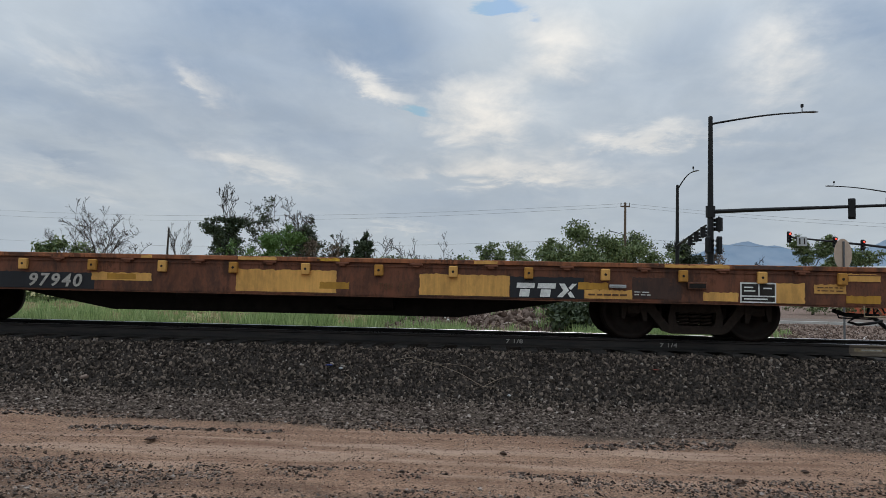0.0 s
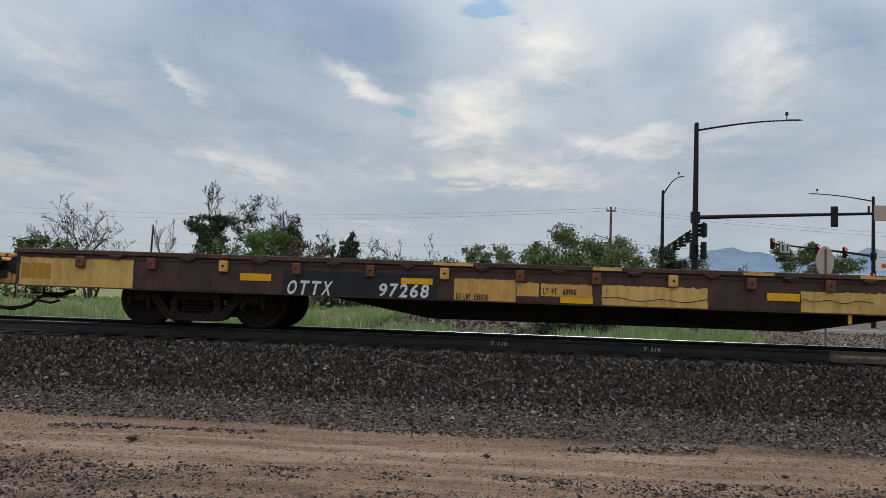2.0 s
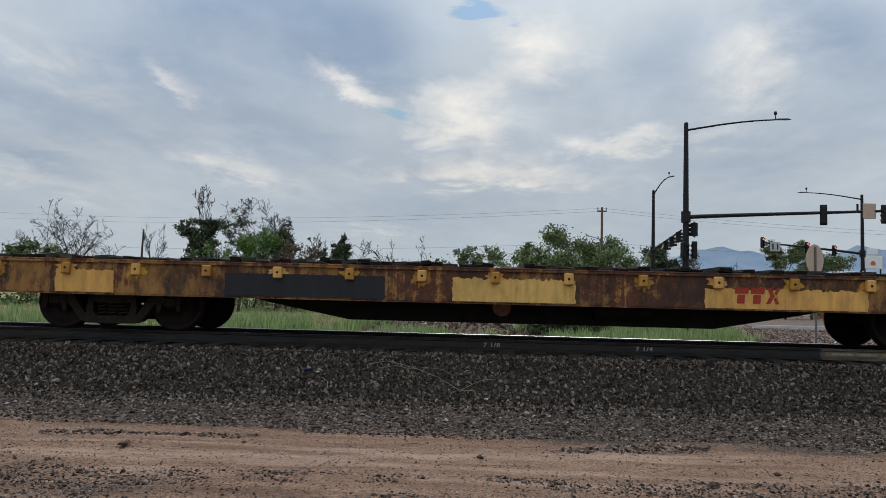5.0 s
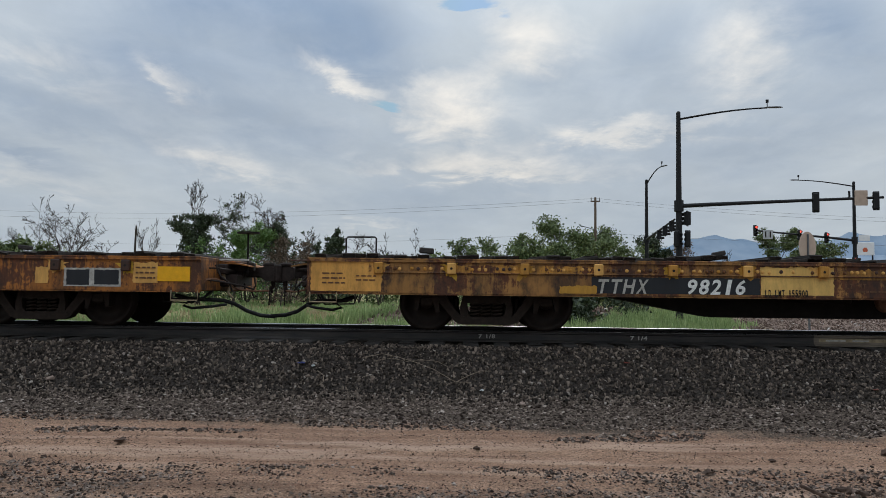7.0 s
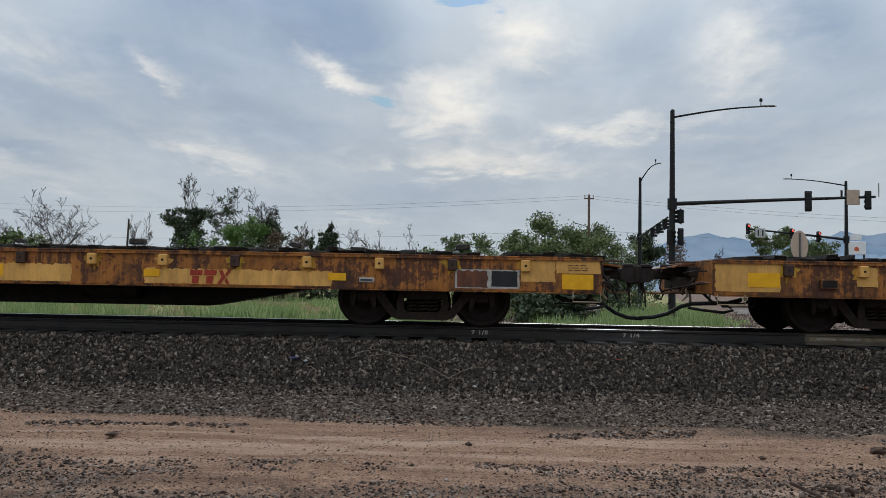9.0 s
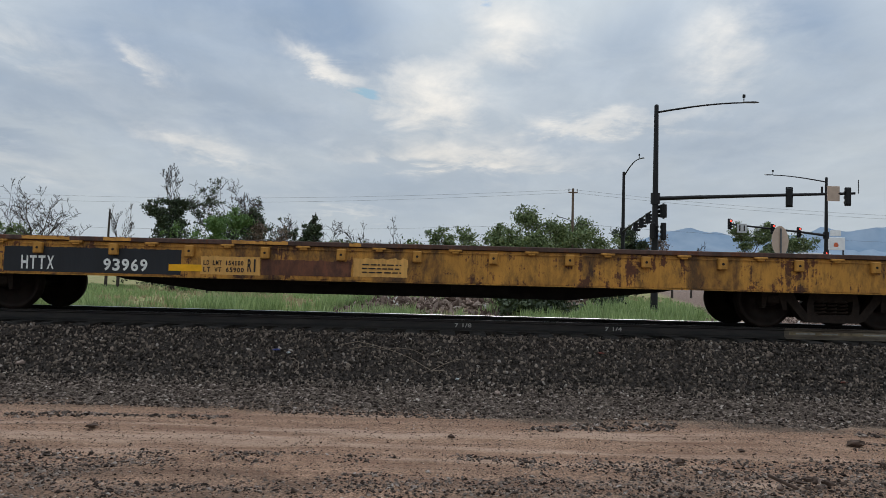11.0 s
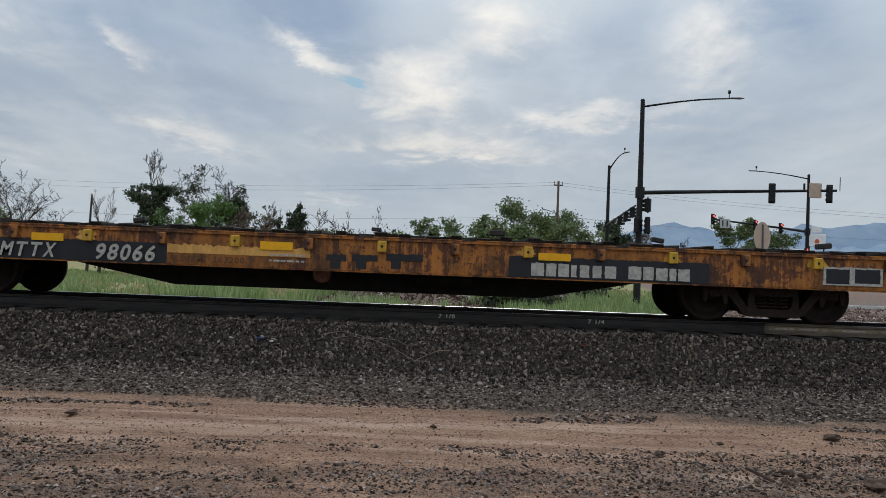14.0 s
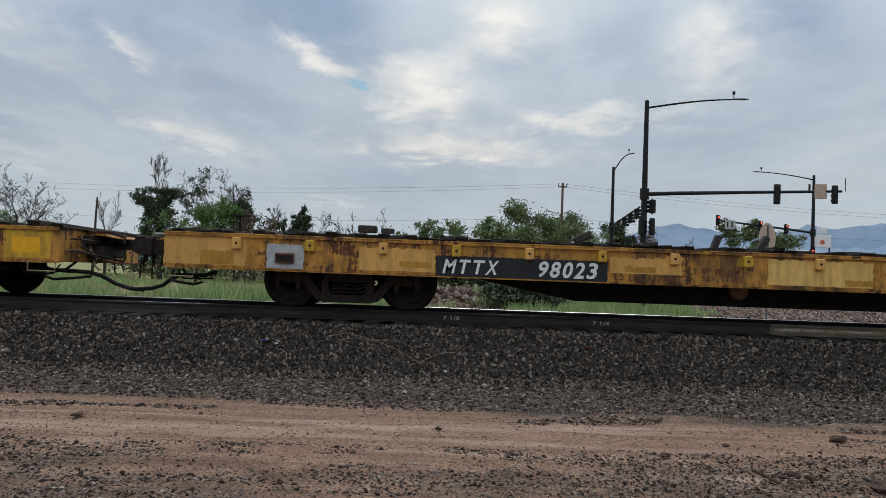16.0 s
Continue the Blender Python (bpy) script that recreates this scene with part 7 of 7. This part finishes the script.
CARS.append((-202.32, 1, 13.0, "ochre_worn", dict(
    label="worn ochre flat car with pale paint patches", pockets=(-8.1, 1.075, 16, 0.94), pocket_mat=("cream_patch", "yellow_bright"), rear=dict(brake=(-8.7, 0.9, 1.50)), junk=JUNK2,
    patches=(
        (-9.17, -7.97, 0.61, 1.04, "cream_patch"), (-8.63, -8.14, 0.62, 0.83, "mustard_patch"), (-7.66, -7.12, 0.59, 0.95, "grey_plate"),
        (-6.30, -5.18, 0.61, 0.95, "cream_patch"), (-5.70, -5.23, 0.67, 0.76, "mustard_patch"), (-5.17, -2.63, 0.57, 0.87, "black_panel"),
        (-2.60, -1.54, 0.70, 0.94, "cream_patch"), (-2.38, -1.92, 0.72, 0.81, "mustard_patch"), (-0.26, 1.31, 0.61, 0.99, "pale_patch"),
        (0.90, 1.32, 0.63, 0.72, "mustard_patch"), (1.77, 2.40, 0.61, 0.91, "orange_rusty"), (2.69, 3.72, 0.62, 0.91, "cream_patch"),
        (3.74, 4.85, 0.61, 0.85, "black_panel"), (4.93, 5.36, 0.70, 0.81, "mustard_patch"), (5.37, 5.96, 0.63, 0.97, "cream_patch"),
        (7.47, 7.88, 0.62, 0.96, "cream_patch"), (8.09, 9.09, 0.62, 1.04, "yellow_faded"), (8.63, 9.05, 0.68, 1.04, "mustard_patch"),
        (8.09, 8.67, 0.63, 0.83, "dark_brown"),
    ),
    fixtures=(
        (-7.53, -7.25, 0.67, 0.82, "brown_rusty"), (6.24, 6.52, 0.76, 0.92, "brown_rusty"), (5.41, 5.66, 0.78, 0.86, "grey_plate"),
    ),
    texts=(
        ("MTTX", -5.09, -4.21, 0.61, 0.82, "stencil_white", 0.2), ("98023", -3.70, -2.74, 0.60, 0.84, "stencil_white", 0.2), ("LD LMT 162300", -2.53, -1.62, 0.60, 0.69, "stencil_faint", 0.0),
        ("LT WT 57700", -1.43, -0.74, 0.72, 0.82, "stencil_faint", 0.0), ("NEW 11-55", -1.23, -0.62, 0.63, 0.71, "stencil_faint", 0.0), ("TSH 62", 1.79, 2.26, 0.64, 0.74, "stencil_faint", 0.0),
    ),
    marks=(
        (3.82, 4.74, 0.63, 0.83, "stencil_white", 0.2),
    ),
    plates=(
        (7.00, 7.44, 0.63, 0.95),
    ),
)))
CARS.append((-222.18, 1, 13.0, "ochre_worn", dict(
    label="rusty ochre flat car with a bright yellow end", pockets=(-8.1, 1.075, 16, 0.94),
    patches=(
        (8.33, 9.03, 0.61, 1.02, "yellow_bright"), (8.46, 8.87, 0.69, 0.92, "reflector_yellow"),
    ),
)))

TRAIN = [flat_car(k, x, kind, T, body, spec) for k, (x, kind, T, body, spec) in enumerate(CARS)]


def run(t):
    """Metres that the train has rolled by t seconds."""
    return 12.688 * t + 0.02395 * t * t - 0.000406 * t ** 3


def motions():
    for car, row in zip(TRAIN, CARS):
        walk(car, [(i / 10, pose(row[0] + run(i / 10), MID_Y, RAIL_Z)) for i in range(161)])
    for w, x in WHEELS:
        walk(w, [(i / 30, pose(x, 0, 0.425, 0, math.degrees(run(i / 30) / 0.425) % 360, 0)) for i in range(481)])


motions()
